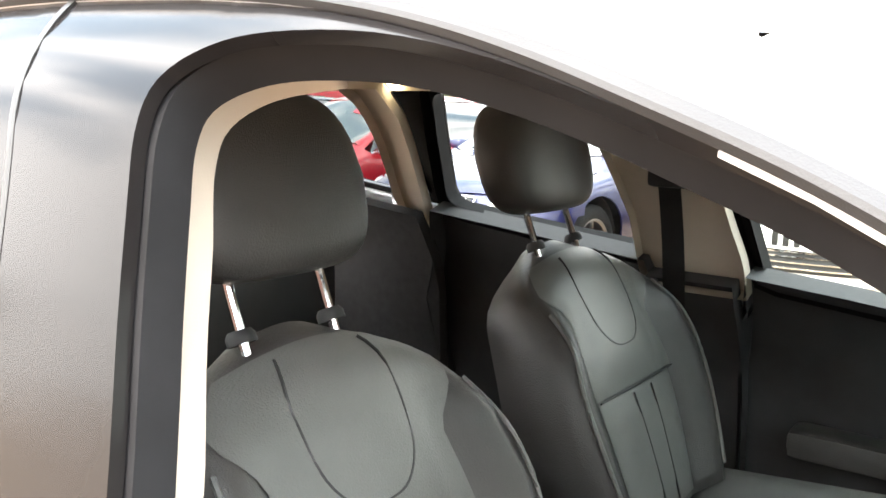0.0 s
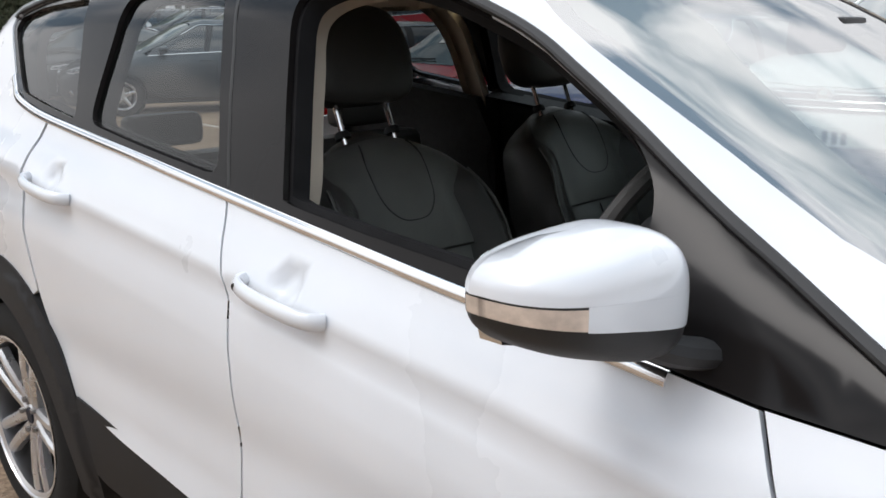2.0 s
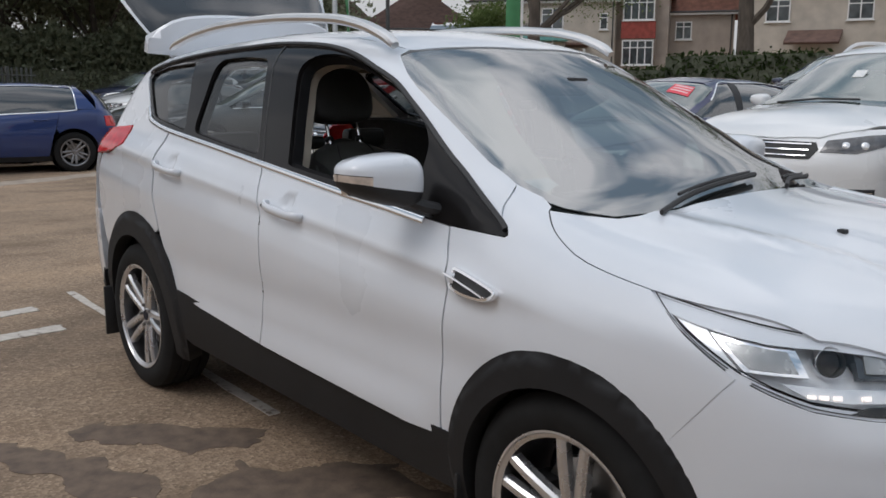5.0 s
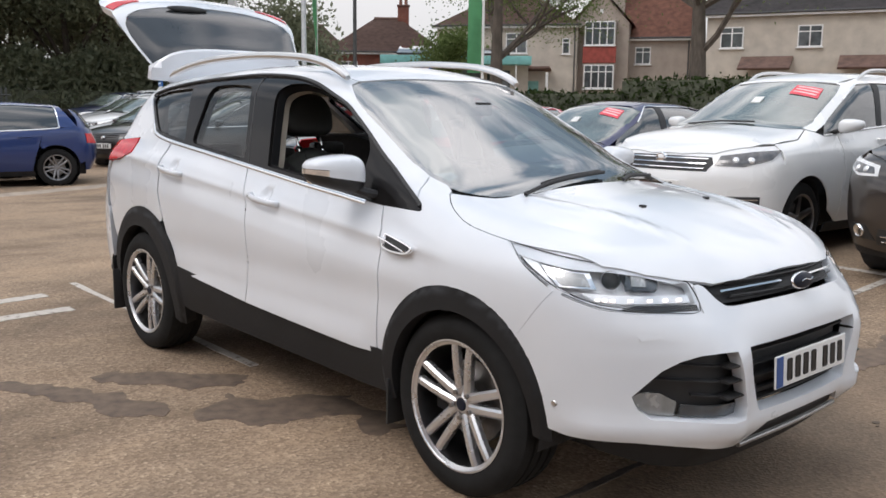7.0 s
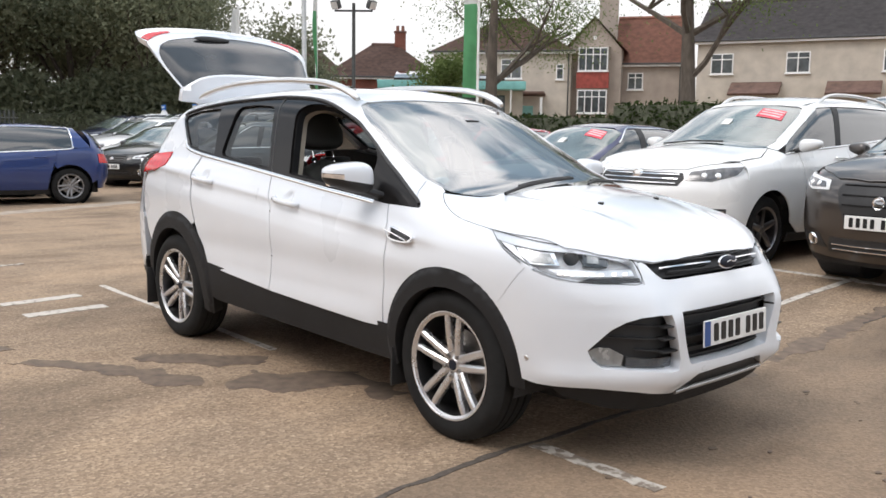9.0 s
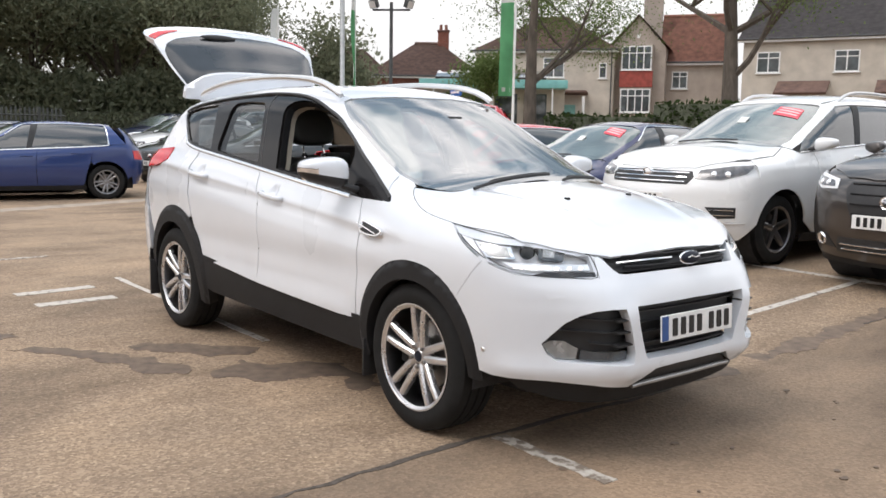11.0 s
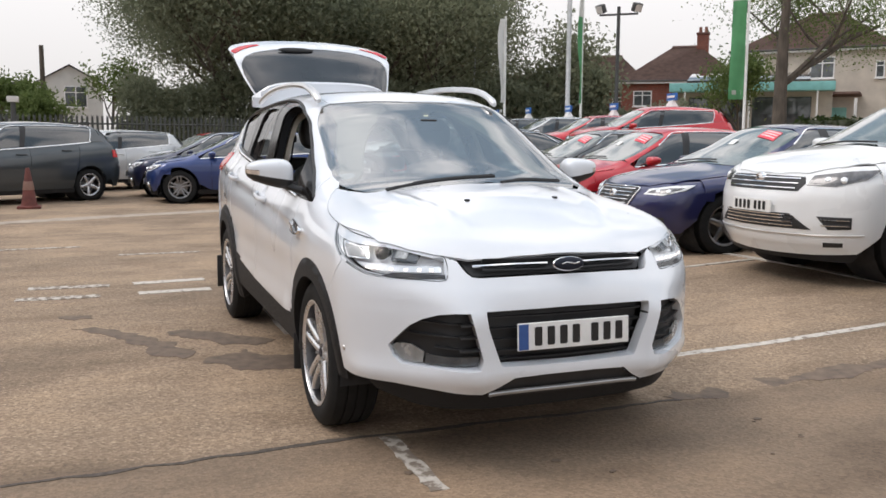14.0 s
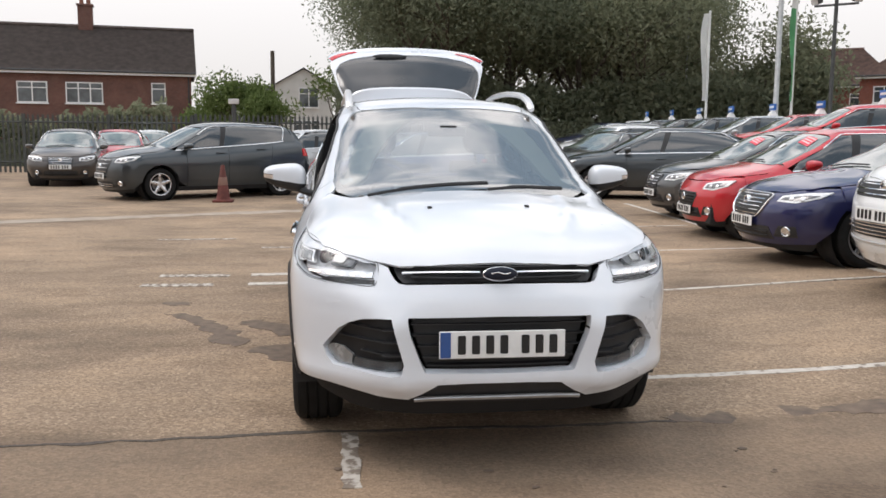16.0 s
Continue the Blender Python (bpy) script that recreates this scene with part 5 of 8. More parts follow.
panel("gate_frame", hatch, "rear", [(a, b + 0.003) for a, b in gate_brow] + [(40.5, 1.30), (42.5, 1.48), (42, 1.56), (-42, 1.56), (-42.5, 1.48), (-40.5, 1.30)], WHITE, gate, holes=[glass_loop], step=0.035, flange=0.04)
panel("rear_window", hatch, "rear", glass_loop, mat("dark_rear_glass", (0.035, 0.037, 0.04), 0.08, vary=0.2, scale=3, coat=0.6), gate, step=0.05, lift=-0.004, flange=0.03, label="dark rear window")
for mirror in (False, True):
    panel("gate_lamp", hatch, "rear", [(-36.5, 1.085), (-32, 1.035), (-25, 0.985), (-26, 0.955), (-33, 0.985), (-37.5, 1.03)], RED_LENS, gate, step=0.03, lift=0.006, mirror=mirror, label="red reflector of the tailgate")
cover = bmesh.new()
bmesh.ops.create_uvsphere(cover, u_segments=24, v_segments=10, radius=1)
bmesh.ops.scale(cover, vec=(0.018, 0.15, 0.026), verts=cover.verts)
part("wiper_cover", cover, BLACK_TRIM, gate, "black rear wiper housing", matrix=Matrix.Translation((-2.118, -0.15, 1.105)) @ Matrix.Rotation(radians(27), 4, "Y"))
part("gate_lining", box(-2.06, -0.46, 0.83, -2.03, 0.46, 1.02, 0.01), CARPET, gate, "dark inner lining")


def spoiler_bm():
    bm = bmesh.new()
    rows = []
    for i in range(21):
        y = -0.575 + 1.15 * i / 20
        e = abs(y) / 0.575
        z = 1.605 - 0.13 * y * y - 0.02 * e ** 6
        reach = 0.208 - 0.07 * e ** 3 - 0.10 * e ** 9
        rows.append([bm.verts.new(q) for q in ((-1.72, y, z), (-1.80, y, z + 0.004), (-1.72 - reach, y, z - 0.012), (-1.73 - reach, y, z - 0.028), (-1.80, y, z - 0.04), (-1.72, y, z - 0.05))])
    for a, b in zip(rows, rows[1:]):
        for k in range(6):
            bm.faces.new((a[k], a[(k + 1) % 6], b[(k + 1) % 6], b[k]))
    bm.faces.new(rows[0])
    bm.faces.new(rows[-1][::-1])
    return bm


part("spoiler", spoiler_bm(), WHITE, gate, "white roof spoiler")


# ---- the SUV's cabin ----
PILLAR_EDGE = [(q.x, q.y) for q in bezier([(-0.098, 1.10, 0), (-0.103, 1.17, 0), (-0.130, 1.262, 0), (-0.157, 1.365, 0), (-0.185, 1.435, 0), (-0.193, 1.475, 0), (-0.165, 1.505, 0), (-0.10, 1.52, 0)], 4)]
for mirror in (False, True):
    k = dict(mirror=mirror, step=0.06)
    panel("pillar_trim", hero, "side", PILLAR_EDGE + [(-0.44, 1.525), (-0.40, 1.40), (-0.345, 1.25), (-0.33, 1.10)], BEIGE, car, lift=-0.075, flange=0.03, label="beige pillar trim", mirror=mirror, step=0.03)
    panel("rear_pillar_trim", hero, "side", [(-0.925, 1.17), (-0.935, 1.36), (-0.95, 1.53), (-1.07, 1.53), (-1.035, 1.36), (-1.02, 1.17)], BEIGE, car, lift=-0.06, flange=0.03, label="beige pillar trim", **k)
    panel("rear_corner_trim", hero, "side", [(-1.36, 1.26), (-1.58, 1.47), (-1.60, 1.52), (-1.72, 1.50), (-1.74, 1.26)], BEIGE, car, lift=-0.06, flange=0.03, **k)
    panel("screen_pillar_trim", hero, "side", [(1.02, 1.09), (0.7, 1.262), (0.45, 1.41), (0.2, 1.525), (0.24, 1.55), (0.47, 1.44), (0.72, 1.29), (1.02, 1.12)], BEIGE, car, lift=-0.05, flange=0.02, **k)
    card = panel("door_card", hero, "side", [(x, z - (0.0 if mirror else 0.035)) for x, z in ((0.82, 1.06), (0.55, 1.09), (0.1, 1.138), (-0.10, 1.155))] + [(-0.13, 0.9), (-0.12, 0.5), (-0.1, 0.38), (0.8, 0.36), (0.86, 0.6)], DASH, car, lift=-0.045, flange=0.06, label="dark plastic door lining", **k)
    sg = -1 if not mirror else 1
    part("armrest", box(0.0, sg * 0.72 - 0.045, 0.78, 0.5, sg * 0.72 + 0.045, 0.84, 0.02), LEATHER, card)
    part("pull_handle", tube_bm(bezier([(0.52, sg * 0.75, 0.93), (0.50, sg * 0.72, 0.95), (0.42, sg * 0.72, 0.955), (0.40, sg * 0.75, 0.94)], 4), 0.010, 8), SATIN, card, "satin inner door handle")
    panel("rear_door_card", hero, "side", [(-0.32, 1.165), (-0.9, 1.225), (-0.99, 0.95), (-0.85, 0.45), (-0.2, 0.4), (-0.2, 0.8)], DASH, car, lift=-0.045, flange=0.06, label="dark plastic door lining", **k)
    panel("boot_lining", hero, "side", [(-0.93, 1.20), (-1.36, 1.25), (-1.75, 1.24), (-1.78, 0.9), (-1.72, 0.45), (-0.90, 0.42)], CARPET, car, lift=-0.10, flange=0.03, label="dark boot lining", **k)
    panel("lower_pillar", hero, "side", [(-0.12, 1.13), (-0.31, 1.13), (-0.30, 0.4), (-0.1, 0.4)], DASH, car, lift=-0.085, flange=0.04, **k)
    belt = [(-0.24, sg * 0.605, 1.33), (-0.23, sg * 0.63, 1.15), (-0.22, sg * 0.64, 0.85), (-0.20, sg * 0.63, 0.5)]
    bm = bmesh.new()
    rows = [[bm.verts.new((q.x + d, q.y - sg * 0.012, q.z)) for d in (-0.024, 0.024)] for q in bezier(belt, 5)]
    for a, b in zip(rows, rows[1:]):
        bm.faces.new((a[0], a[1], b[1], b[0]))
    bmesh.ops.solidify(bm, geom=bm.faces[:], thickness=0.003)
    sb = part("seat_belt", bm, FABRIC, car, "black seat belt on the pillar")
    part("belt_guide", box(-0.285, sg * 0.602 - 0.02, 1.315, -0.195, sg * 0.602 + 0.02, 1.36, 0.012), BLACK_TRIM, sb)
panel("headliner", hero, "tube", [(0.30, 10), (0.27, 30), (0.20, 42), (-0.4, 44), (-1.2, 43), (-1.68, 40), (-1.68, -40), (-1.2, -43), (-0.4, -44), (0.20, -42), (0.27, -30), (0.30, -10)], HEADLINER, car, step=0.08, lift=-0.045, flange=0.02, label="beige headliner")
# small warm glowing disc at the headliner's edge
part("glow_disc", lathe_bm([(0.0, -0.004), (0.012, -0.004), (0.016, 0.0), (0.018, 0.004)], "z", 16), glow("warm_glow", (1.0, 0.86, 0.55), 2.0), car, "small warm glowing disc at the headliner", matrix=Matrix.Translation((-0.93, 0.56, 1.514)))


def seat(name, x, y, label, lean):
    """A leather front seat: backrest with side bolsters and a lighter stitched insert, cushion, headrest on two posts."""
    x += 0.725 * math.sin(radians(lean)) - 0.248
    root_m = Matrix.Translation((x, y, 1.381 - 0.725 * math.cos(radians(lean)))) @ Matrix.Rotation(radians(-lean), 4, "Y")
    H = 0.56

    def half(v):
        return 0.215 + 0.05 * math.sin(min(v / 0.62, 1) * math.pi * 0.55) - 0.075 * max(v - 0.48, 0) / 0.52 - 0.095 * max((v - 0.80) / 0.20, 0) ** 2.2

    def front(u, v):
        w = half(v)
        yy = u * w
        bol = 0.055 * smooth(0.52, 0.9, abs(u)) * (1 - smooth(0.66, 0.92, v)) * (1 - 0.6 * smooth(0.93, 1.0, abs(u)))
        belly = 0.03 * math.sin(v * math.pi * 0.9) - 0.028 * u * u
        edge = -0.05 * max((v - 0.86) / 0.14, 0) ** 2
        return Vector((belly + float(bol) + edge, yy, v * H * (1 - 0.045 * u * u * v)))

    def rear(u, v):
        w = half(v)
        return Vector((-0.095 - 0.02 * math.cos(u * 1.5) + 0.03 * max((v - 0.8) / 0.2, 0) ** 2, u * w, v * H * (1 - 0.045 * u * u * v)))

    nu, nv = 26, 22
    verts, faces = [], []
    for fn in (front, rear):
        for j in range(nv + 1):
            for i in range(nu + 1):
                verts.append(fn(-1 + 2 * i / nu, j / nv))
    n = (nu + 1) * (nv + 1)
    q = lambda i, j: j * (nu + 1) + i
    for j in range(nv):
        for i in range(nu):
            faces += [(q(i, j), q(i + 1, j), q(i + 1, j + 1), q(i, j + 1)), (n + q(i, j + 1), n + q(i + 1, j + 1), n + q(i + 1, j), n + q(i, j))]
    for j in range(nv):
        faces += [(q(0, j + 1), n + q(0, j + 1), n + q(0, j), q(0, j)), (q(nu, j), n + q(nu, j), n + q(nu, j + 1), q(nu, j + 1))]
    for i in range(nu):
        faces += [(q(i, nv), q(i + 1, nv), n + q(i + 1, nv), n + q(i, nv)), (q(i + 1, 0), q(i, 0), n + q(i, 0), n + q(i + 1, 0))]
    back = link(name, verts, faces, LEATHER, car, label, matrix=root_m)
    # lighter insert, set a little proud
    for v0, v1, u_of in ((0.02, 0.445, lambda v: 0.56), (0.455, 0.95, lambda v: 0.60 + 0.30 * smooth(0.66, 0.86, v))):
        iv, fv = [], []
        for j in range(15):
            v = v0 + (v1 - v0) * j / 14
            for i in range(17):
                u = (-1 + 2 * i / 16)
                p = front(u * float(u_of(v)), v)
                dome = 0.0045 + 0.008 * (1 - abs(u) ** 6) * min(1.0, 4 * min(j, 14 - j) / 14 + 0.15)
                iv.append(p + Vector((dome - 0.002, 0, 0)))
        for j in range(14):
            for i in range(16):
                a = j * 17 + i
                fv.append((a, a + 1, a + 18, a + 17))
        link("seat_insert", iv, fv, LEATHER_SOFT, back, "smooth grey-black leather panel")
    lines = [[(0.42, 0.93), (0.38, 0.79), (0.31, 0.67), (0.17, 0.60), (0.0, 0.585), (-0.17, 0.60), (-0.31, 0.67), (-0.38, 0.79), (-0.42, 0.93)], [(0.14, 0.43), (0.13, 0.2), (0.13, 0.03)], [(-0.14, 0.43), (-0.13, 0.2), (-0.13, 0.03)], [(-0.58, 0.45), (0.0, 0.448), (0.58, 0.45)]]
    for ln in lines:
        pts = [front(c.x, c.y) + Vector((0.0095, 0, 0)) for c in bezier([(a, b, 0) for a, b in ln], 5)]
        part("seam", tube_bm(pts, 0.0022, 5), INK, back, "dark stitched seam")
    for s in (-1, 1):
        pts = [front(s * 0.93, v) + Vector((0.002, 0, 0)) for v in (0.05, 0.2, 0.35, 0.5, 0.65, 0.78)]
        part("piping", tube_bm(bezier(pts, 4), 0.004, 6), LEATHER_SOFT, back, "pale piping along the bolster")
    # headrest
    e, hv, hf = 0.52, [], []
    pw = lambda c: math.copysign(abs(c) ** e, c)
    for j in range(19):
        v = radians(-90 + 10 * j)
        for i in range(33):
            u = radians(-180 + 11.25 * i)
            xx, yy, zz = pw(math.cos(v)) * pw(math.cos(u)), pw(math.cos(v)) * pw(math.sin(u)), pw(math.sin(v))
            wide = 0.154 * (1 - 0.22 * max(zz, 0) ** 1.5 - 0.06 * max(-zz, 0))
            hv.append((0.058 * xx - 0.012 * zz + 0.012 * (1 - yy * yy) * (xx > 0), wide * yy, 0.112 * zz))
    for j in range(18):
        for i in range(32):
            a = j * 33 + i
            hf.append((a, a + 1, a + 34, a + 33))
    link("headrest", hv, hf, LEATHER, back, "black leather headrest", matrix=Matrix.Translation((-0.005, 0, H + 0.165)) @ Matrix.Rotation(radians(lean - 10), 4, "Y"))
    for s in (-1, 1):
        part("headrest_post", tube_bm([(-0.03, s * 0.0725, H - 0.03), (-0.022, s * 0.0725, H + 0.09)], 0.0065, 10), CHROME, back, "chrome headrest post")
        part("post_collar", lathe_bm([(0.0, 0.006), (0.014, 0.006), (0.018, 0.0), (0.018, -0.01)], "z", 14), BLACK_TRIM, back, matrix=Matrix.Translation((-0.03, s * 0.0725, H - 0.004)))
    # cushion
    cv, cf = [], []
    for j in range(13):
        for i in range(21):
            a, b = -0.04 + 0.52 * j / 12, -1 + 2 * i / 20
            z = 0.0 + 0.035 * smooth(0.55, 0.9, abs(b)) + 0.05 * (j / 12) - 0.09 * max((j - 9) / 3, 0) ** 2
            cv.append((x + 0.0 + a, y + b * 0.255, 0.70 + float(z)))
    for j in range(12):
        for i in range(20):
            k2 = j * 21 + i
            cf.append((k2, k2 + 21, k2 + 22, k2 + 1))
    cushion = link("seat_cushion", cv, cf, LEATHER_SOFT, back, "leather seat cushion", matrix=root_m.inverted())
    part("seat_base", box(x - 0.05, y - 0.25, 0.34, x + 0.46, y + 0.25, 0.705, 0.05), LEATHER, back, matrix=root_m.inverted())
    return back


seat("driver_seat", -0.102, -0.38, "black leather front seat with a headrest on chrome posts", 25)
seat("passenger_seat", -0.183, 0.395, "black leather front seat with a headrest on chrome posts", 26)
# rear bench
bench = part("rear_seat", box(-1.30, -0.62, 0.50, -1.16, 0.62, 1.08, 0.05, 3), LEATHER, car, "black leather rear bench")
part("bench_cushion", box(-1.2, -0.63, 0.40, -0.68, 0.63, 0.60, 0.06, 3), LEATHER, bench)
for y in (-0.38, 0.0, 0.38):
    part("headrest", box(-1.30, y - 0.12, 1.10, -1.21, y + 0.12, 1.17 if y == 0 else 1.20, 0.035, 3), LEATHER, bench)
part("parcel_cover", box(-1.80, -0.6, 0.98, -1.32, 0.6, 1.0, 0.008), CARPET, car, "dark load cover")
# centre console
console = part("centre_console", box(-0.22, -0.11, 0.34, 0.72, 0.11, 0.74, 0.03), DASH, car, "dark centre console")
part("centre_armrest", box(-0.28, -0.082, 0.775, 0.11, 0.082, 0.862, 0.04, 5), LEATHER_SOFT, console, "padded leather armrest")
part("armrest_bin", box(-0.27, -0.085, 0.60, 0.11, 0.085, 0.77, 0.01), DASH, console)
for x in (0.2, 0.3):
    part("cup_ring", lathe_bm([(0.034, 0.742), (0.04, 0.75), (0.046, 0.742)], "z", 24), CHROME, console, matrix=Matrix.Translation((x, 0.03, 0)))
gear = part("gear_lever", tube_bm([(0.42, 0, 0.72), (0.40, 0, 0.86)], 0.012, 10), SATIN, console)
part("gear_knob", lathe_bm([(0.0, 0.92), (0.02, 0.915), (0.028, 0.895), (0.024, 0.87), (0.014, 0.85)], "z", 20), LEATHER, gear, matrix=Matrix.Translation((0.395, 0, 0)))
part("gear_surround", box(0.34, -0.07, 0.735, 0.56, 0.07, 0.748, 0.006), SATIN, console, "satin gear surround")
# dashboard
dv, df = [], []
prof = [(0.62, 0.60), (0.66, 0.80), (0.65, 0.93), (0.70, 1.02), (0.80, 1.05), (0.98, 1.055), (1.22, 1.06)]
for i in range(29):
    y = -0.70 + 1.4 * i / 28
    hood = 0.045 * math.exp(-((y + 0.37) / 0.16) ** 2)
    bulge = -0.03 * math.exp(-(y / 0.17) ** 2)
    for x, z in prof:
        dv.append((x + (bulge if z < 1.04 else 0), y, z + (hood if z > 1.0 and x < 1.0 else 0)))
for i in range(28):
    for j in range(len(prof) - 1):
        a = i * len(prof) + j
        df.append((a, a + 1, a + len(prof) + 1, a + len(prof)))
dash = link("dashboard", dv, df, DASH, car, "dark moulded dashboard")
part("dash_core", box(0.72, -0.68, 0.45, 1.15, 0.68, 1.0, 0.02), DASH, dash)
part("centre_stack", box(0.58, -0.14, 0.70, 0.68, 0.14, 0.98, 0.03), DASH, dash)
part("screen", box(0.60, -0.10, 0.99, 0.64, 0.10, 1.06, 0.008), GLOSS_BLACK, dash, "small dark display")
for y in (-0.62, -0.20, 0.20, 0.62):
    part("air_vent", box(0.625, y - 0.045, 0.90, 0.655, y + 0.045, 0.99, 0.012), SATIN, dash, "satin-edged air vent")
part("trim_strip", box(0.615, 0.2, 0.86, 0.64, 0.62, 0.875, 0.004), SATIN, dash, "thin satin strip")
# steering wheel
tilt = Matrix.Translation((0.43, -0.372, 1.085)) @ Matrix.Rotation(radians(-65), 4, "Y")
rimp = [(0.182 * math.cos(a), 0.182 * math.sin(a), 0) for a in [2 * math.pi * i / 48 for i in range(48)]]
sw = part("steering_wheel", tube_bm(rimp, 0.0165, 10, closed=True), LEATHER, car, "black leather steering wheel with satin spokes", matrix=tilt)
bm = bmesh.new()
bmesh.ops.create_uvsphere(bm, u_segments=24, v_segments=12, radius=1)
bmesh.ops.scale(bm, vec=(0.068, 0.075, 0.032), verts=bm.verts)
part("airbag_boss", bm, DASH, sw, matrix=Matrix.Translation((0, 0, -0.012)))
for ang in (90, 270, 180):
    c, s = math.cos(radians(ang)), math.sin(radians(ang))
    part("spoke", tube_bm([(0.05 * c, 0.05 * s, -0.012), (0.115 * c, 0.115 * s, -0.008), (0.176 * c, 0.176 * s, 0)], 0.016, 8, radii=[0.03, 0.02, 0.014], flat=0.5), SATIN, sw, "satin spoke")
part("steering_column", tube_bm([(0.0, 0, -0.02), (0.02, 0, -0.26)], 0.05, 12), DASH, sw)
for s in (-1, 1):
    part("column_stalk", tube_bm([(0.0, s * 0.04, -0.07), (0.03, s * 0.17, -0.06)], 0.007, 8), BLACK_TRIM, sw)
# rear-view mirror on the windscreen
rv = part("rear_view_mirror", box(0.52, -0.115, 1.39, 0.545, 0.115, 1.455, 0.018, 3), BLACK_TRIM, car, "black rear-view mirror", matrix=Matrix.Translation((0, 0, 0)))
part("mirror_stem", tube_bm([(0.54, 0, 1.44), (0.565, 0, 1.455)], 0.012, 8), BLACK_TRIM, rv)
part("sensor_box", box(0.55, -0.05, 1.42, 0.60, 0.05, 1.455, 0.01), BLACK_TRIM, rv)


# ---- the other parked cars ----
SHAPES = {
    "suv": dict(top=HERO_TOP, width=HERO_WIDTH, nose=HERO_NOSE, tail=HERO_TAIL, wheelbase=2.69, length=4.5, height=1.66, belt=(1.045, 1.235), a_foot=1.02, roof=(0.22, -1.5), tail_x=-1.42, screen=(1.25, 0.34), phi=43, hood=(1.30, 2.13), lamp=(0.79, 0.95), bumper_top=0.79),
    "hatch": dict(top=[(-2.1, 1.08), (-1.85, 1.28), (-1.6, 1.385), (-1.2, 1.43), (-0.5, 1.465), (0.0, 1.45), (0.3, 1.385), (0.7, 1.19), (1.0, 1.04), (1.15, 0.985), (1.5, 0.925), (1.8, 0.84), (2.05, 0.70)],
                  width=[(0.1, 0.74), (0.25, 0.80), (0.45, 0.85), (0.6, 0.865), (0.75, 0.86), (0.86, 0.83), (0.93, 0.79), (1.05, 0.745), (1.2, 0.685), (1.35, 0.62), (1.45, 0.57), (1.6, 0.49)],
                  nose=[(0.2, 1.98), (0.35, 2.05), (0.55, 2.07), (0.7, 2.04), (0.82, 1.97), (1.0, 1.83)], tail=[(0.3, -1.97), (0.5, -2.05), (0.7, -2.06), (0.9, -2.0), (1.1, -1.90), (1.3, -1.76), (1.5, -1.6)],
                  wheelbase=2.58, length=4.12, height=1.46, belt=(0.90, 1.02), a_foot=0.88, roof=(0.12, -1.3), tail_x=-1.35, screen=(1.08, 0.24), phi=46, hood=(1.13, 1.93), lamp=(0.64, 0.80), bumper_top=0.68),
    "saloon": dict(top=[(-2.45, 0.98), (-2.15, 1.06), (-1.7, 1.22), (-1.1, 1.385), (-0.5, 1.46), (0.0, 1.465), (0.3, 1.42), (0.75, 1.22), (1.1, 1.045), (1.25, 0.99), (1.65, 0.935), (2.05, 0.84), (2.35, 0.69)],
                   width=[(0.1, 0.78), (0.25, 0.84), (0.45, 0.89), (0.6, 0.905), (0.75, 0.90), (0.86, 0.865), (0.93, 0.82), (1.05, 0.765), (1.2, 0.70), (1.35, 0.625), (1.45, 0.57), (1.6, 0.49)],
                   nose=[(0.2, 2.28), (0.35, 2.36), (0.55, 2.38), (0.7, 2.35), (0.82, 2.26), (1.0, 2.1)], tail=[(0.3, -2.36), (0.5, -2.44), (0.7, -2.46), (0.9, -2.42), (1.05, -2.34), (1.2, -2.2)],
                   wheelbase=2.85, length=4.84, height=1.47, belt=(0.915, 1.0), a_foot=0.98, roof=(0.15, -1.2), tail_x=-1.72, screen=(1.18, 0.26), phi=46, hood=(1.23, 2.22), lamp=(0.66, 0.80), bumper_top=0.69),
}
PAINTS = {}
CAR_GLASS = mat("car_window_glass", (0.018, 0.021, 0.021), 0.04, vary=0.3, scale=1.5, coat=1.0, spec=1.0)
CAR_SCREEN = mat("car_windscreen_glass", (0.10, 0.125, 0.115), 0.05, vary=0.45, scale=1.8, coat=1.0, spec=1.0)
STICKER = mat("red_price_sticker", (0.75, 0.06, 0.09), 0.4, vary=0.1, scale=20)
STICKER_INK = mat("pale_sticker_bar", (0.85, 0.62, 0.62), 0.5, vary=0.1)
DARK_LENS = mat("lamp_dark_inner", (0.10, 0.10, 0.105), 0.15, vary=0.3, scale=20, coat=1.0)


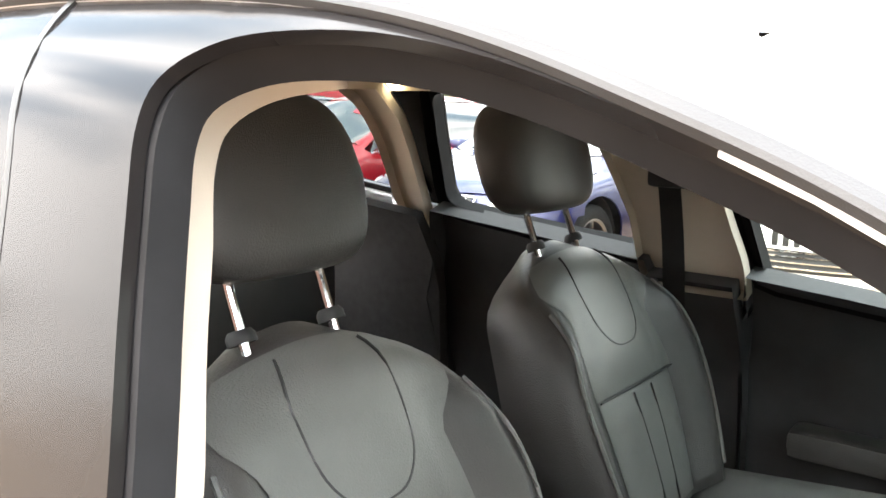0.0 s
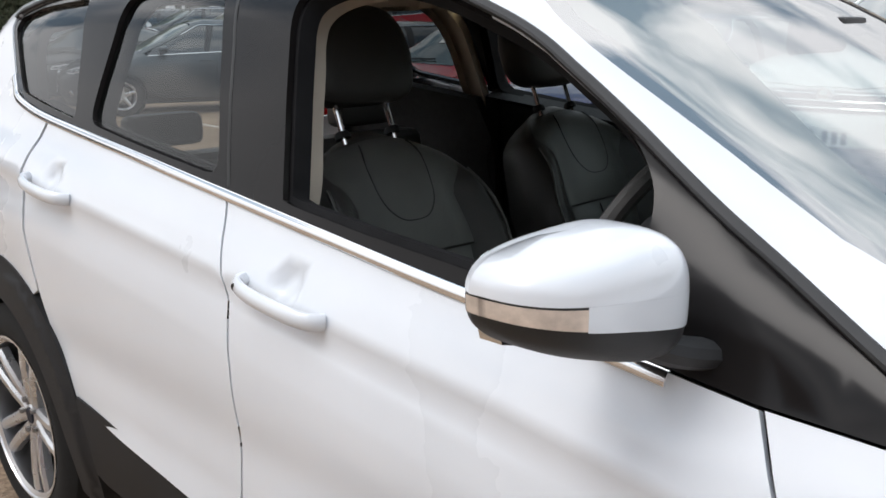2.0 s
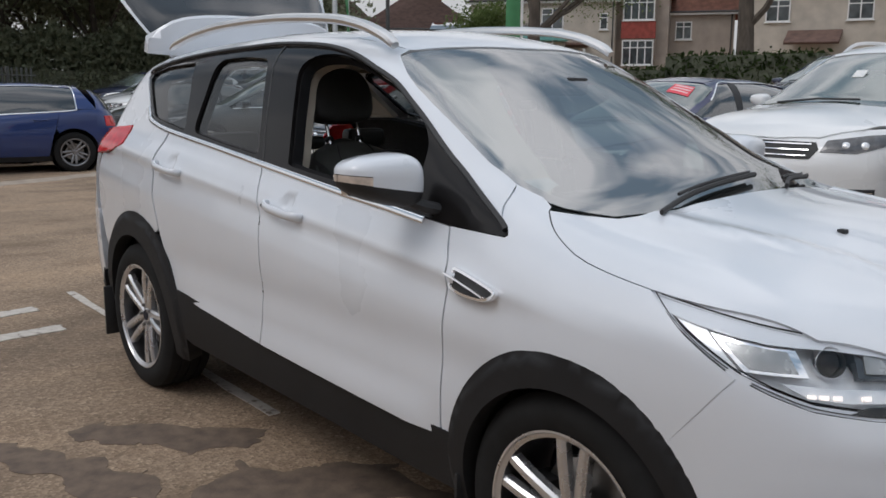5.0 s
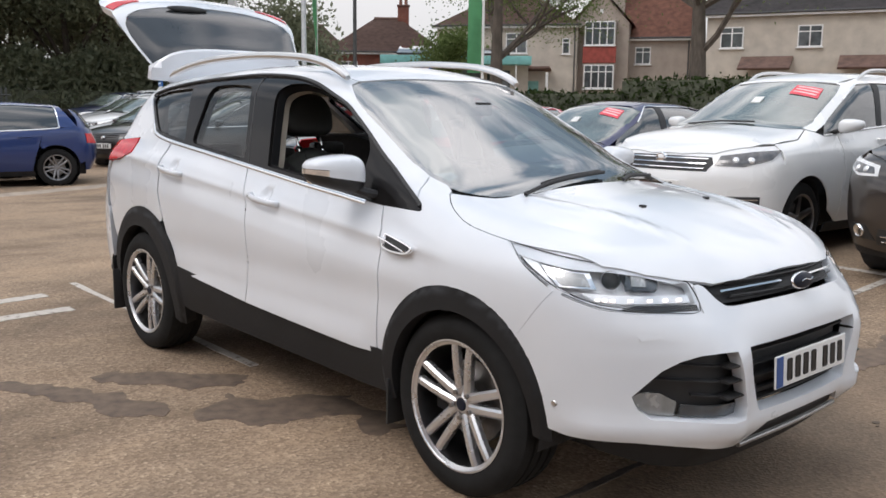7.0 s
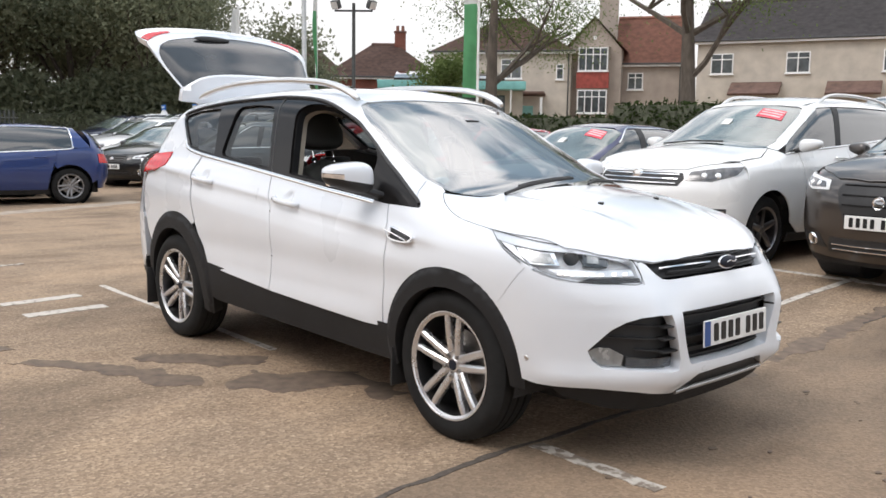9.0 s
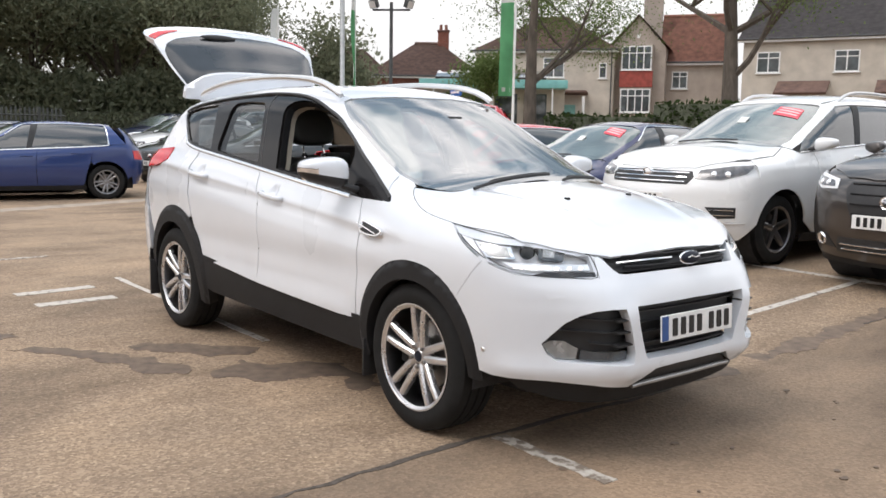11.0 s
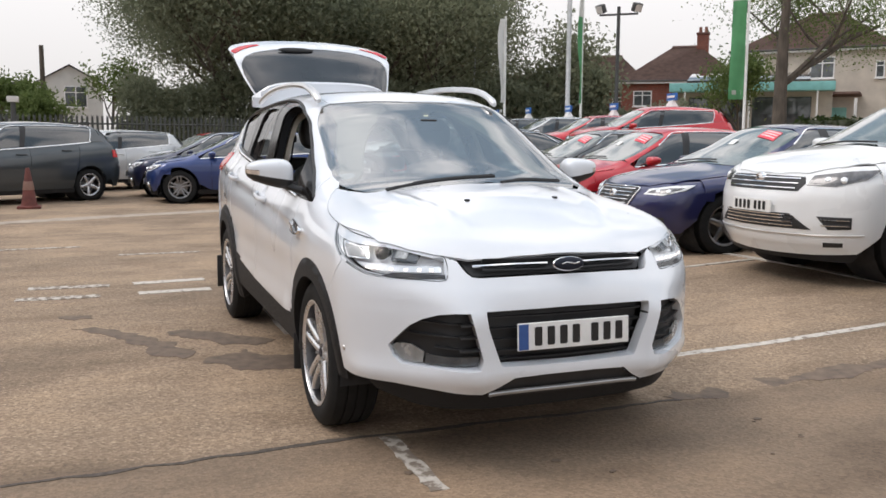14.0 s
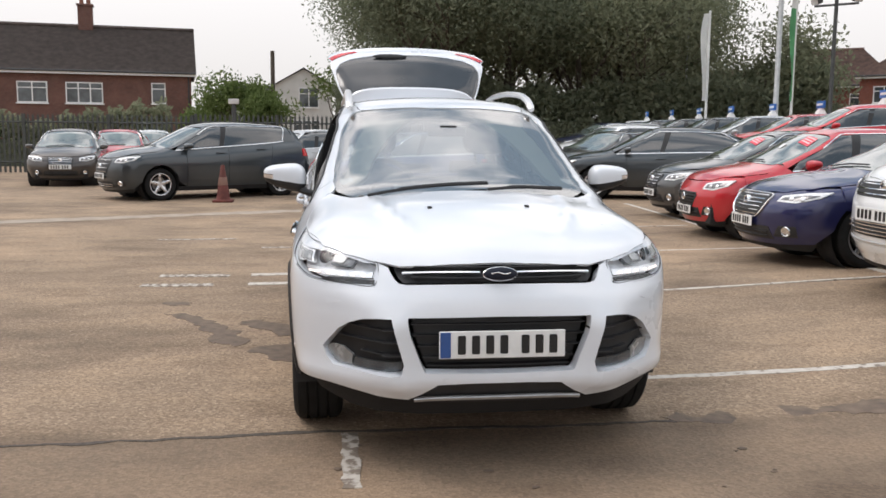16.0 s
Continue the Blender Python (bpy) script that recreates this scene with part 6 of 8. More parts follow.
def parked_car(shape, color, nose_xy, heading, label, length=None, width=1.0, height=None, metal=0.3, step=0.09, alloy=None, sticker=False, grille="bars", trim=True, rails=False, plate_z=0.5, twin=False, group="parked cars", sign=False, name="parked_car", broad=False):
    """A whole car from one of the three shapes; nose_xy: the ground under the middle of its front; heading: degrees, the way its nose points."""
    s = SHAPES[shape]
    sx, sz = (length or s["length"]) / s["length"], (height or s["height"]) / s["height"]
    base = car_field(s["top"], s["width"], s["nose"], s["tail"], wheelbase=s["wheelbase"], rise=0.09)

    def f(x, y, z):
        return base(np.asarray(x) / sx, np.asarray(y) / width, np.asarray(z) / sz)
    f.axle = s["wheelbase"] / 2 * sx
    key = (color, metal)
    if key not in PAINTS:
        PAINTS[key] = paint("car_paint", color, metal)
    P = PAINTS[key]
    nose_x = max(v for _, v in s["nose"]) * sx
    h = radians(heading)
    gx, gy = nose_xy[0] - nose_x * math.cos(h), nose_xy[1] - nose_x * math.sin(h)
    root = thing(name, label, "car", Matrix.Translation((gx, gy, rise(gx, gy))) @ Matrix.Rotation(h, 4, "Z"), group)
    X = lambda pts: [(a * sx, b * sz) for a, b in pts]
    XY = lambda pts: [(a * sx, b * width) for a, b in pts]
    ax = s["wheelbase"] / 2
    b0, b1 = s["belt"]
    af, (rf, rr), tx = s["a_foot"], s["roof"], s["tail_x"]
    hood0, hood1 = s["hood"]
    z0, z1 = s["lamp"]
    bt = s["bumper_top"]
    w0 = float(curve(s["width"])(b0))
    # glass and top
    sc0, sc1 = s["screen"]
    side = [(sc1, -(w0 - 0.24)), (sc1 + 0.25, -(w0 - 0.185)), (sc0 - 0.28, -(w0 - 0.13)), (sc0 - 0.12, -(w0 - 0.135)), (sc0 - 0.02, -(w0 - 0.26)), (sc0 + 0.03, -0.25)]
    pane = panel("windscreen", f, "top", XY(mirrored([(sc1 + 0.06, -0.1), (sc1 + 0.035, -0.35)] + side)), CAR_SCREEN, root, step=step, lift=-0.004, flange=0.0)
    hood = [(sc0 + 0.05, -0.1), (sc0 + 0.05, -0.3), (sc0 + 0.0, -(w0 - 0.25)), (sc0 - 0.10, -(w0 - 0.115)), (hood0 + 0.1, -(w0 - 0.03)), ((hood0 + hood1) / 2, -(w0 - 0.045)), (hood1 - 0.25, -(w0 - 0.14)), (hood1 - 0.07, -(w0 - 0.36)), (hood1, -0.15)]
    panel("bonnet", f, "top", XY(mirrored(hood)), P, root, step=step)
    phi = s["phi"] - 4
    rs = [(x * sx, phi) for x in np.linspace(sc1 - 0.02, rr - 0.1, 8)]
    panel("roof", f, "tube", [((sc1 + 0.055) * sx, 6), ((sc1 + 0.03) * sx, 22)] + rs + [(a, -b) for a, b in reversed(rs)] + [((sc1 + 0.03) * sx, -22), ((sc1 + 0.055) * sx, -6)], P, root, step=step)
    cant_line = outline(f, "tube", rs, "side")
    scr_line = outline(f, "top", XY(side[:4]), "side")
    rear_z = b1 + 0.02
    top_line = outline(f, "tube", [(x * sx, phi + 6) for x in np.linspace(rr, rf - 0.02, 7)], "side")
    a_line = [(a - 0.045 * sx, b - 0.02 * sz) for a, b in reversed(outline(f, "top", XY([(sc1 + 0.2, -(w0 - 0.19)), (sc0 - 0.3, -(w0 - 0.125))]), "side"))][::-1]
    dlo = X([(af, b0), (0.4, b0 + (b1 - b0) * 0.25), (-0.3, b0 + (b1 - b0) * 0.5), (tx + 0.1, b1 - 0.01), (tx, b1 + 0.035)]) + top_line + a_line
    tail_top = cant_line[-1]
    for mirror in (False, True):
        k = dict(mirror=mirror, step=step)
        tail_low = X([(tx - 0.35, b1 - 0.01), (-ax - 0.62, b1 - 0.05)])
        frame_loop = [(a, b - 0.002) for a, b in dlo[4:]][::-1] + X([(tx + 0.02, b1 + 0.012), (tx - 0.12, b1 + 0.01), (tx - 0.30, b1 + 0.02)]) + [(tail_top[0] + 0.0, tail_top[1] - 0.02)] + cant_line[::-1] + [(a + 0.004, b) for a, b in scr_line] + X([(af + 0.07, b0 + 0.03)])
        panel("side_frame", f, "side", frame_loop, P, root, **k)
        panel("side_window", f, "side", dlo, CAR_GLASS, root, lift=-0.006, flange=0.01, label="dark side windows", **k)
        bx = 0.02 if shape != "saloon" else 0.05
        q = outline(f, "tube", [((bx - 0.12) * sx, phi + 7)], "side")[0]
        zb = b0 + (b1 - b0) * 0.4
        panel("pillar_cover", f, "side", [((bx - 0.05) * sx, zb * sz), ((bx + 0.04) * sx, zb * sz), (q[0] + 0.06, q[1]), (q[0] - 0.06, q[1])], BLACK_TRIM, root, lift=-0.002, flange=0.004, **k)
        if trim:
            strip("window_strip", f, "side", [(a, b - 0.004) for a, b in dlo[:5]], 0.018, 0.006, CHROME, root, mirror)
            strip("window_strip", f, "side", dlo[4:-1], 0.014, 0.005, CHROME, root, mirror)
        ra, cz = 0.385, 0.34
        fa = [(a, b) for a, b in ring(ax * sx, cz, ra, ra + 0.0, 172, 8, 14)]
        rb = [(a, b) for a, b in ring(-ax * sx, cz, ra, ra + 0.0, 172, 8, 14)]
        sill = 0.27
        door1 = (af - 0.22) * sx
        mid_x, rear_x = -0.12 * sx, (-ax + 0.30) * sx
        belt_at = lambda x: (b0 + (b1 - b0) * (af * sx - x) / ((af - tx) * sx)) * sz - 0.012
        hood_line = outline(f, "top", XY([(sc0 - 0.10, -(w0 - 0.105)), (hood0 + 0.1, -(w0 - 0.02)), ((hood0 + hood1) / 2, -(w0 - 0.035))]), "side")
        panel("wing", f, "side", [(door1 + 0.004, belt_at(door1)), (af * sx, belt_at(af * sx))] + hood_line + X([((hood0 + hood1) / 2, z0 + 0.02)]) + [((ax + 0.36) * sx, bt * sz)] + fa[::-1] + [(door1 + 0.004, sill)], P, root, **k)
        panel("front_door", f, "side", [(door1 - 0.004, belt_at(door1)), (mid_x + 0.004, belt_at(mid_x)), (mid_x + 0.03, 0.6), (mid_x + 0.01, sill), (door1 - 0.004, sill)], P, root, **k)
        panel("rear_door", f, "side", [(mid_x - 0.004, belt_at(mid_x)), (rear_x - 0.1, belt_at(rear_x - 0.1)), (rear_x - 0.03, 0.72 * sz)] + ([p for p in rb[::-1] if p[0] > rear_x]) + [(-ax * sx + ra + 0.01, sill), (mid_x + 0.002, sill), (mid_x + 0.022, 0.6)], P, root, **k)
        panel("rear_quarter", f, "side", [(rear_x - 0.108, belt_at(rear_x - 0.1))] + X([(tx, b1 - 0.01)]) + X([(tx - 0.12, b1 + 0.008), (tx - 0.30, b1 + 0.012)]) + X([(-ax - 0.56, b1 - 0.06), (-ax - 0.60, 0.6)]) + [((-ax - 0.5) * sx, 0.45)] + [p for p in rb if p[0] < rear_x - 0.02] + [(rear_x - 0.038, 0.72 * sz)], P, root, **k)
        panel("sill", f, "side", [((ax - 0.36) * sx, 0.275), ((-ax + 0.36) * sx, 0.275), ((-ax + 0.34) * sx, 0.19), ((ax - 0.34) * sx, 0.19)], CLADDING, root, lift=0.004, **k)
        panel("tail_lamp", f, "rear", [(-52, (z1 + 0.12) * sz), (-38, (z1 + 0.12) * sz), (-30, (z1 + 0.07) * sz), (-34, (z0 + 0.10) * sz), (-52, (z0 + 0.12) * sz)], RED_LENS, root, lift=0.008, label="red tail lamp", **k)
        lamp = panel("headlamp", f, "front", [(-58, (z1 - 0.02) * sz), (-45, (z1 - 0.035) * sz), (-30, (z1 - 0.075) * sz), (-27.5, (z0 + 0.005) * sz), (-40, z0 * sz), (-52, (z0 + 0.06) * sz)], DARK_LENS if broad else LAMP_SHELL, root, lift=0.004, flange=0.02, label="headlamp", **k)
        panel("lamp_inner", f, "front", [(-52, (z1 - 0.055) * sz), (-44, (z1 - 0.06) * sz), (-32, (z1 - 0.09) * sz), (-30, (z0 + 0.025) * sz), (-40, (z0 + 0.022) * sz), (-49, (z0 + 0.065) * sz)], DARK_LENS, lamp, lift=0.008, flange=0.004, **k)
        for th in (-36.5, -43):
            p = surface(f, "front", [th], [(z0 + z1) / 2 * sz - 0.025], 0.004)[0]
            n = Vector(outward(f, np.array([p]))[0])
            p = Vector(p)
            if mirror:
                p.y, n.y = -p.y, -n.y
            part("lamp_eye", lathe_bm([(0.0, 0.012), (0.018, 0.009), (0.027, 0.003), (0.031, -0.004)], "z", 14), REFLECTOR, lamp, matrix=Matrix.Translation(p) @ n.to_track_quat("Z", "Y").to_matrix().to_4x4())
        fogp = panel("fog_opening", f, "front", [(-47, 0.545 * sz), (-33, 0.545 * sz), (-38, 0.44 * sz), (-47, 0.45 * sz)] if broad else [(-41, 0.42 * sz), (-31, 0.42 * sz), (-27, 0.30 * sz), (-42, 0.31 * sz)], BLACK_TRIM, root, lift=0.003, flange=0.006, **k)
        if broad:
            for z in (0.475, 0.52):
                strip("fog_bar", f, "front", [(-46, z * sz), (-41, z * sz), (-35, z * sz)], 0.010, 0.012, CHROME, fogp, mirror)
            panel("lower_lamp", f, "front", [(-44, 0.335 * sz), (-36, 0.33 * sz), (-36, 0.29 * sz), (-44, 0.30 * sz)], BLACK_TRIM, root, lift=0.008, flange=0.01, **k)
        if not broad:
            p = Vector(surface(f, "front", [-35.5], [0.365 * sz], 0.004)[0])
            n = Vector(outward(f, np.array([p]))[0])
            if mirror:
                p.y, n.y = -p.y, -n.y
            part("fog_lamp", lathe_bm([(0.0, 0.004), (0.03, 0.006), (0.042, 0.010), (0.048, 0.014), (0.054, 0.006), (0.055, -0.01)], "z", 18), CHROME, fogp, "round chrome-ringed fog lamp", matrix=Matrix.Translation(p) @ n.to_track_quat("Z", "Y").to_matrix().to_4x4())
        sg = 1 if mirror else -1
        mm = part("door_mirror", tube_bm([((af - 0.2) * sx, sg * (w0 - 0.06) * width, (b0 + 0.02) * sz), ((af - 0.22) * sx, sg * (w0 + 0.06) * width, (b0 + 0.05) * sz)], 0.022, 8), BLACK_TRIM, root, "body-coloured door mirror")
        v, fc = super_shape(0, 0, 0, 0.10, 0.105, 0.072, -180, 180, -90, 90, 0.65, 18, 10)
        link("mirror_cap", [(a, sg * b, c) for a, b, c in v], fc if sg > 0 else [t[::-1] for t in fc], P, mm, matrix=Matrix.Translation(((af - 0.24) * sx, sg * (w0 + 0.11) * width, (b0 + 0.085) * sz)))
        for hx in (0.06, -0.86 if shape == "suv" else -0.80):
            hz = belt_at(hx * sx) - 0.11
            p = surface(f, "side", [hx * sx], [hz])[0]
            part("door_handle", tube_bm(bezier([(-0.1, 0, 0), (-0.08, sg * 0.03, 0), (0.08, sg * 0.03, 0), (0.1, 0, 0)], 3), 0.012, 6), P, root, matrix=Matrix.Translation((hx * sx, sg * abs(p[1]) * 0.998, hz)))
        for axle in (ax, -ax):
            m = Matrix.Translation((axle * sx, sg * (w0 - 0.075) * width, 0.33)) @ (Matrix.Rotation(math.pi, 4, "Z") if sg > 0 else Matrix.Identity(4))
            wheel("wheel", root, m @ Matrix.Rotation(radians(20 + 37 * axle), 4, "Y"), 0.33, 0.22, 0.225, 5, twin, alloy or GREY_ALLOY, False)
            part("wheel_arch_liner", lathe_bm([(0.0, 0.32), (0.385, 0.31), (0.39, -0.07)], "y", 20), FABRIC, root, matrix=Matrix.Translation((axle * sx, sg * (w0 - 0.075) * width, 0.345)) @ (Matrix.Rotation(math.pi, 4, "Z") if sg > 0 else Matrix.Identity(4)))
        if rails:
            zr = s["top"][6][1] * sz
            pts = [(0.1 * sx, sg * 0.56 * width, zr - 0.06), (-0.15 * sx, sg * 0.56 * width, zr + 0.055), (-0.7 * sx, sg * 0.55 * width, zr + 0.07), (-1.25 * sx, sg * 0.55 * width, zr + 0.03), (-1.5 * sx, sg * 0.56 * width, zr - 0.05)]
            part("roof_rail", tube_bm(bezier(pts, 4), 0.018, 8), SATIN, root, "satin silver roof rail")
    # front and rear ends
    arch_f = outline(f, "side", ring(ax * sx, 0.34, 0.385, 0.385, 55, 8, 6), "front")
    hl = outline(f, "top", XY([(hood1 + 0.012, -0.15), (hood1 - 0.055, -(w0 - 0.36)), (hood1 - 0.20, -(w0 - 0.18))]), "front")
    hf = hl + [(-50, (z0 + 0.05) * sz), (-56, (z0 + 0.03) * sz)] + [(arch_f[0][0], bt * sz)] + arch_f + [(-50, 0.25), (-30, 0.22), (-10, 0.21)]
    skin = [(-72, (z1 + 0.015) * sz), (-58, (z1 + 0.012) * sz), (-45, z1 * sz), (-30, (z1 - 0.035) * sz), (-12, (z1 - 0.075) * sz)]
    panel("nose_panel", f, "front", skin + [(-a, b) for a, b in reversed(skin)] + [(70, (z0 - 0.06) * sz), (-70, (z0 - 0.06) * sz)], P, root, step=step * 1.3, lift=-0.012, flange=0.0)
    bump = panel("front_bumper", f, "front", hf + [(-a, b) for a, b in reversed(hf)], P, root, step=step, flange=0.04)
    zt = outline(f, "top", XY([(hood1 + 0.012, -0.1)]), "front")[0][1] - 0.012
    if grille in ("wide", "dark wide", "framed"):
        g0, wtop, wbot = 0.50 * sz, 21, 15
    elif grille == "slim":
        g0, wtop, wbot = zt - 0.12, 26, 24
    elif grille == "low":
        zt, g0, wtop, wbot = 0.60 * sz, 0.40 * sz, 21, 15
    else:
        g0, wtop, wbot = zt - 0.20, 20, 17
    gl = panel("grille", f, "front", [(-wtop, zt), (0, zt + 0.006), (wtop, zt), (wtop + 1, zt - 0.05), (wbot, g0), (-wbot, g0), (-wtop - 1, zt - 0.05)], BLACK_TRIM, root, step=step, lift=0.004, flange=0.01, label="dark grille with bright bars")
    if grille == "framed":
        strip("grille_frame", f, "front", [(-wtop, zt), (0, zt + 0.006), (wtop, zt), (wtop + 1, zt - 0.05), (wbot, g0), (0, g0 - 0.004), (-wbot, g0), (-wtop - 1, zt - 0.05), (-wtop, zt)], 0.016, 0.014, CHROME, gl, steps=3, lift=0.004)
    n = 3 if grille == "slim" else 6 if grille == "framed" else 5
    for i in range(n):
        z = zt - 0.02 - (zt - 0.04 - g0) * i / (n - 1)
        w = wtop - 1.5 - (wtop - wbot) * i / (n - 1) * 0.8
        strip("grille_bar", f, "front", [(-w, z), (0, z), (w, z)], 0.013, 0.014, GLOSS_BLACK if "dark" in grille or grille == "low" else CHROME, gl, steps=4)
    p = surface(f, "front", [0], [(zt + g0) / 2 + 0.03])[0]
    part("badge", lathe_bm([(0.0, 0.018), (0.03, 0.017), (0.042, 0.014), (0.05, 0.018), (0.056, 0.006), (0.056, -0.02)], "x", 20), CHROME, gl, "plain round badge", matrix=Matrix.Translation(p))
    low = panel("lower_intake", f, "front", [(-21, 0.555 * sz), (21, 0.555 * sz), (31, 0.43 * sz), (-31, 0.43 * sz)] if broad else [(-24, 0.40 * sz), (24, 0.40 * sz), (27, 0.27 * sz), (-27, 0.27 * sz)], BLACK_TRIM, root, step=step, lift=0.004, flange=0.01)
    if broad:
        strip("skid_strip", f, "front", [(-52, 0.40 * sz), (-30, 0.385 * sz), (0, 0.38 * sz), (30, 0.385 * sz), (52, 0.40 * sz)], 0.016, 0.012, SATIN, root)
        panel("skid_plate", f, "front", [(-50, 0.375 * sz), (-28, 0.36 * sz), (28, 0.36 * sz), (50, 0.375 * sz), (46, 0.30), (-46, 0.30)], P, root, step=step * 1.3, lift=0.004, flange=0.02)
    for z in (0.455, 0.485, 0.515, 0.54) if broad else (0.305, 0.345):
        strip("intake_bar", f, "front", [(-23, z * sz), (0, z * sz), (23, z * sz)], 0.012, 0.014, CHROME if shape == "suv" else BLACK_TRIM, low, steps=4)
    panel("front_valance", f, "front", [(-52, 0.262), (-30, 0.232), (0, 0.222), (30, 0.232), (52, 0.262), (48, 0.17), (-48, 0.17)], CLADDING, root, step=step * 1.4, lift=-0.01, flange=0.15)
    p = surface(f, "front", [0], [plate_z])[0]
    plate(root, Matrix.Translation((p[0] + 0.016, 0, plate_z)), band=False)
    panel("rear_end", f, "rear", [(-52, (b1 - 0.02) * sz), (0, (b1 - 0.04) * sz), (52, (b1 - 0.02) * sz), (54, 0.45), (50, 0.28), (-50, 0.28), (-54, 0.45)], P, root, step=step * 1.2, flange=0.03)
    if shape != "saloon":
        panel("tail_panel", f, "rear", [(-60, 0.6 * sz), (-58, b1 * sz), (-52, tail_top[1] - 0.05), (52, tail_top[1] - 0.05), (58, b1 * sz), (60, 0.6 * sz)], P, root, step=step * 1.5, lift=-0.014, flange=0.0)
    if shape == "saloon":
        panel("rear_screen", f, "top", XY(mirrored([(rr - 0.16, -0.2), (rr - 0.14, -(w0 - 0.33)), (-2.02, -(w0 - 0.19)), (-2.06, -0.2)])), CAR_GLASS, root, step=step * 1.3, flange=0.01)
        panel("boot_lid", f, "top", XY(mirrored([(-2.07, -0.2), (-2.03, -(w0 - 0.13)), (-2.38, -(w0 - 0.25)), (-2.42, -0.2)])), P, root, step=step * 1.3, flange=0.01)
    else:
        panel("rear_screen", f, "rear", [(-44, (b1 + 0.02) * sz), (0, (b1 - 0.02) * sz), (44, (b1 + 0.02) * sz), (46, tail_top[1] - 0.06), (-46, tail_top[1] - 0.06)], CAR_GLASS, root, step=step * 1.3, flange=0.01)
    part("underbody", box(-ax * sx - 0.5, -0.62 * width, 0.2, ax * sx + 0.6, 0.62 * width, 0.5, 0.02), CARPET, root)
    part("wiper", tube_bm([(q0[0], q0[1], q0[2] + 0.015) for q0 in surface(f, "top", [sc0 * sx, (sc0 - 0.03) * sx, (sc0 - 0.05) * sx], [-0.45, -0.1, 0.25])], 0.009, 5), BLACK_TRIM, root)
    if sticker:
        loop = XY([(sc1 + 0.13, 0.20), (sc1 + 0.13, 0.46), (sc1 + 0.30, 0.50), (sc1 + 0.30, 0.22)])
        st = panel("price_sticker", f, "top", loop, STICKER, root, step=0.08, lift=0.002, flange=0.0, label="red price sticker with pale bars")
        for d in (0.155, 0.20, 0.245):
            strip("bar", f, "top", XY([(sc1 + d, 0.235), (sc1 + d + 0.004, 0.35), (sc1 + d + 0.008, 0.46)]), 0.022, 0.004, STICKER_INK, st, steps=3, lift=0.001)
        part("paper_tag", box(-0.003, -0.05, -0.05, 0.003, 0.05, 0.05), PLATE_WHITE, root, "white paper tag", matrix=Matrix.Translation(Vector(surface(f, "top", [(sc0 + sc1) / 2 * sx], [0.0], 0.006)[0])) @ Matrix.Rotation(radians(-55), 4, "Y"))
    if sign:
        zt2 = float(surface(f, "top", [-0.6], [0.0])[0][2])
        rsn = part("roof_sign", box(-0.64, -0.30, zt2 + 0.15, -0.58, 0.30, zt2 + 0.34, 0.012), SIGN_BLUE, root, "blue roof sign with a pale bar on a white foot")
        part("bar", box(-0.578, -0.24, zt2 + 0.22, -0.574, 0.24, zt2 + 0.28), PLATE_WHITE, rsn)
        foot = box(-0.72, -0.19, zt2 - 0.02, -0.50, 0.19, zt2 + 0.15, 0.02)
        for v in foot.verts:
            if v.co.z > zt2 + 0.1:
                v.co.x, v.co.y = -0.61 + (v.co.x + 0.61) * 0.35, v.co.y * 0.75
        part("sign_base", foot, PLATE_WHITE, rsn)
    return root


SIGN_BLUE = mat("sign_blue", (0.03, 0.14, 0.45), 0.4, vary=0.1)
WHITE_C, BLUE_C, DEEP_BLUE, NAVY = (0.80, 0.81, 0.81), (0.016, 0.042, 0.17), (0.016, 0.019, 0.085), (0.014, 0.02, 0.055)
RED_C, GREY_C, SLATE, BROWN, SILVER_C, BLACK_C = (0.52, 0.012, 0.022), (0.085, 0.088, 0.09), (0.045, 0.055, 0.062), (0.060, 0.050, 0.044), (0.50, 0.51, 0.52), (0.015, 0.016, 0.017)
ROW = -93
parked_car("suv", WHITE_C, (-0.98, 3.72), ROW, "white large SUV with a chrome grille and red windscreen sticker", length=4.8, width=1.06, height=1.70, metal=0.0, step=0.06, sticker=True, rails=True, plate_z=0.62, grille="slim", alloy=GREY_ALLOY, broad=True)
parked_car("saloon", DEEP_BLUE, (-3.42, 3.78), ROW, "dark blue large hatchback with a chrome grille, red windscreen sticker", width=1.02, metal=0.3, step=0.06, sticker=True, plate_z=0.44, grille="framed")
parked_car("hatch", RED_C, (-6.05, 4.2), ROW, "bright red small hatchback with a black grille", length=3.97, width=0.99, height=1.48, metal=0.1, step=0.06, sticker=True, plate_z=0.37, grille="low")
parked_car("hatch", GREY_C, (-8.75, 4.7), ROW, "dark grey hatchback with a black grille", length=4.3, metal=0.5, step=0.08, sticker=True, plate_z=0.42, grille="wide")
parked_car("suv", BROWN, (1.30, 3.85), ROW, "metallic brown-grey SUV with a dark grille", length=4.52, metal=0.6, step=0.06, plate_z=0.545, grille="dark wide", alloy=ALLOY)
parked_car("hatch", BLUE_C, (-14.05, -0.63), -103, "deep blue hatchback with dark alloy wheels", length=4.12, width=1.03, metal=0.35, step=0.07, twin=True, plate_z=0.42, grille="wide")
parked_car("suv", SLATE, (-13.25, -5.3), -58, "slate grey SUV with silver alloy wheels", length=4.63, width=1.04, height=1.62, metal=0.5, step=0.07, alloy=ALLOY, plate_z=0.5, grille="wide")
parked_car("saloon", SLATE, (-13.9, 4.4), -112, "dark slate saloon seen from its side", metal=0.5, step=0.08, height=1.55, plate_z=0.45, grille="wide", alloy=ALLOY)
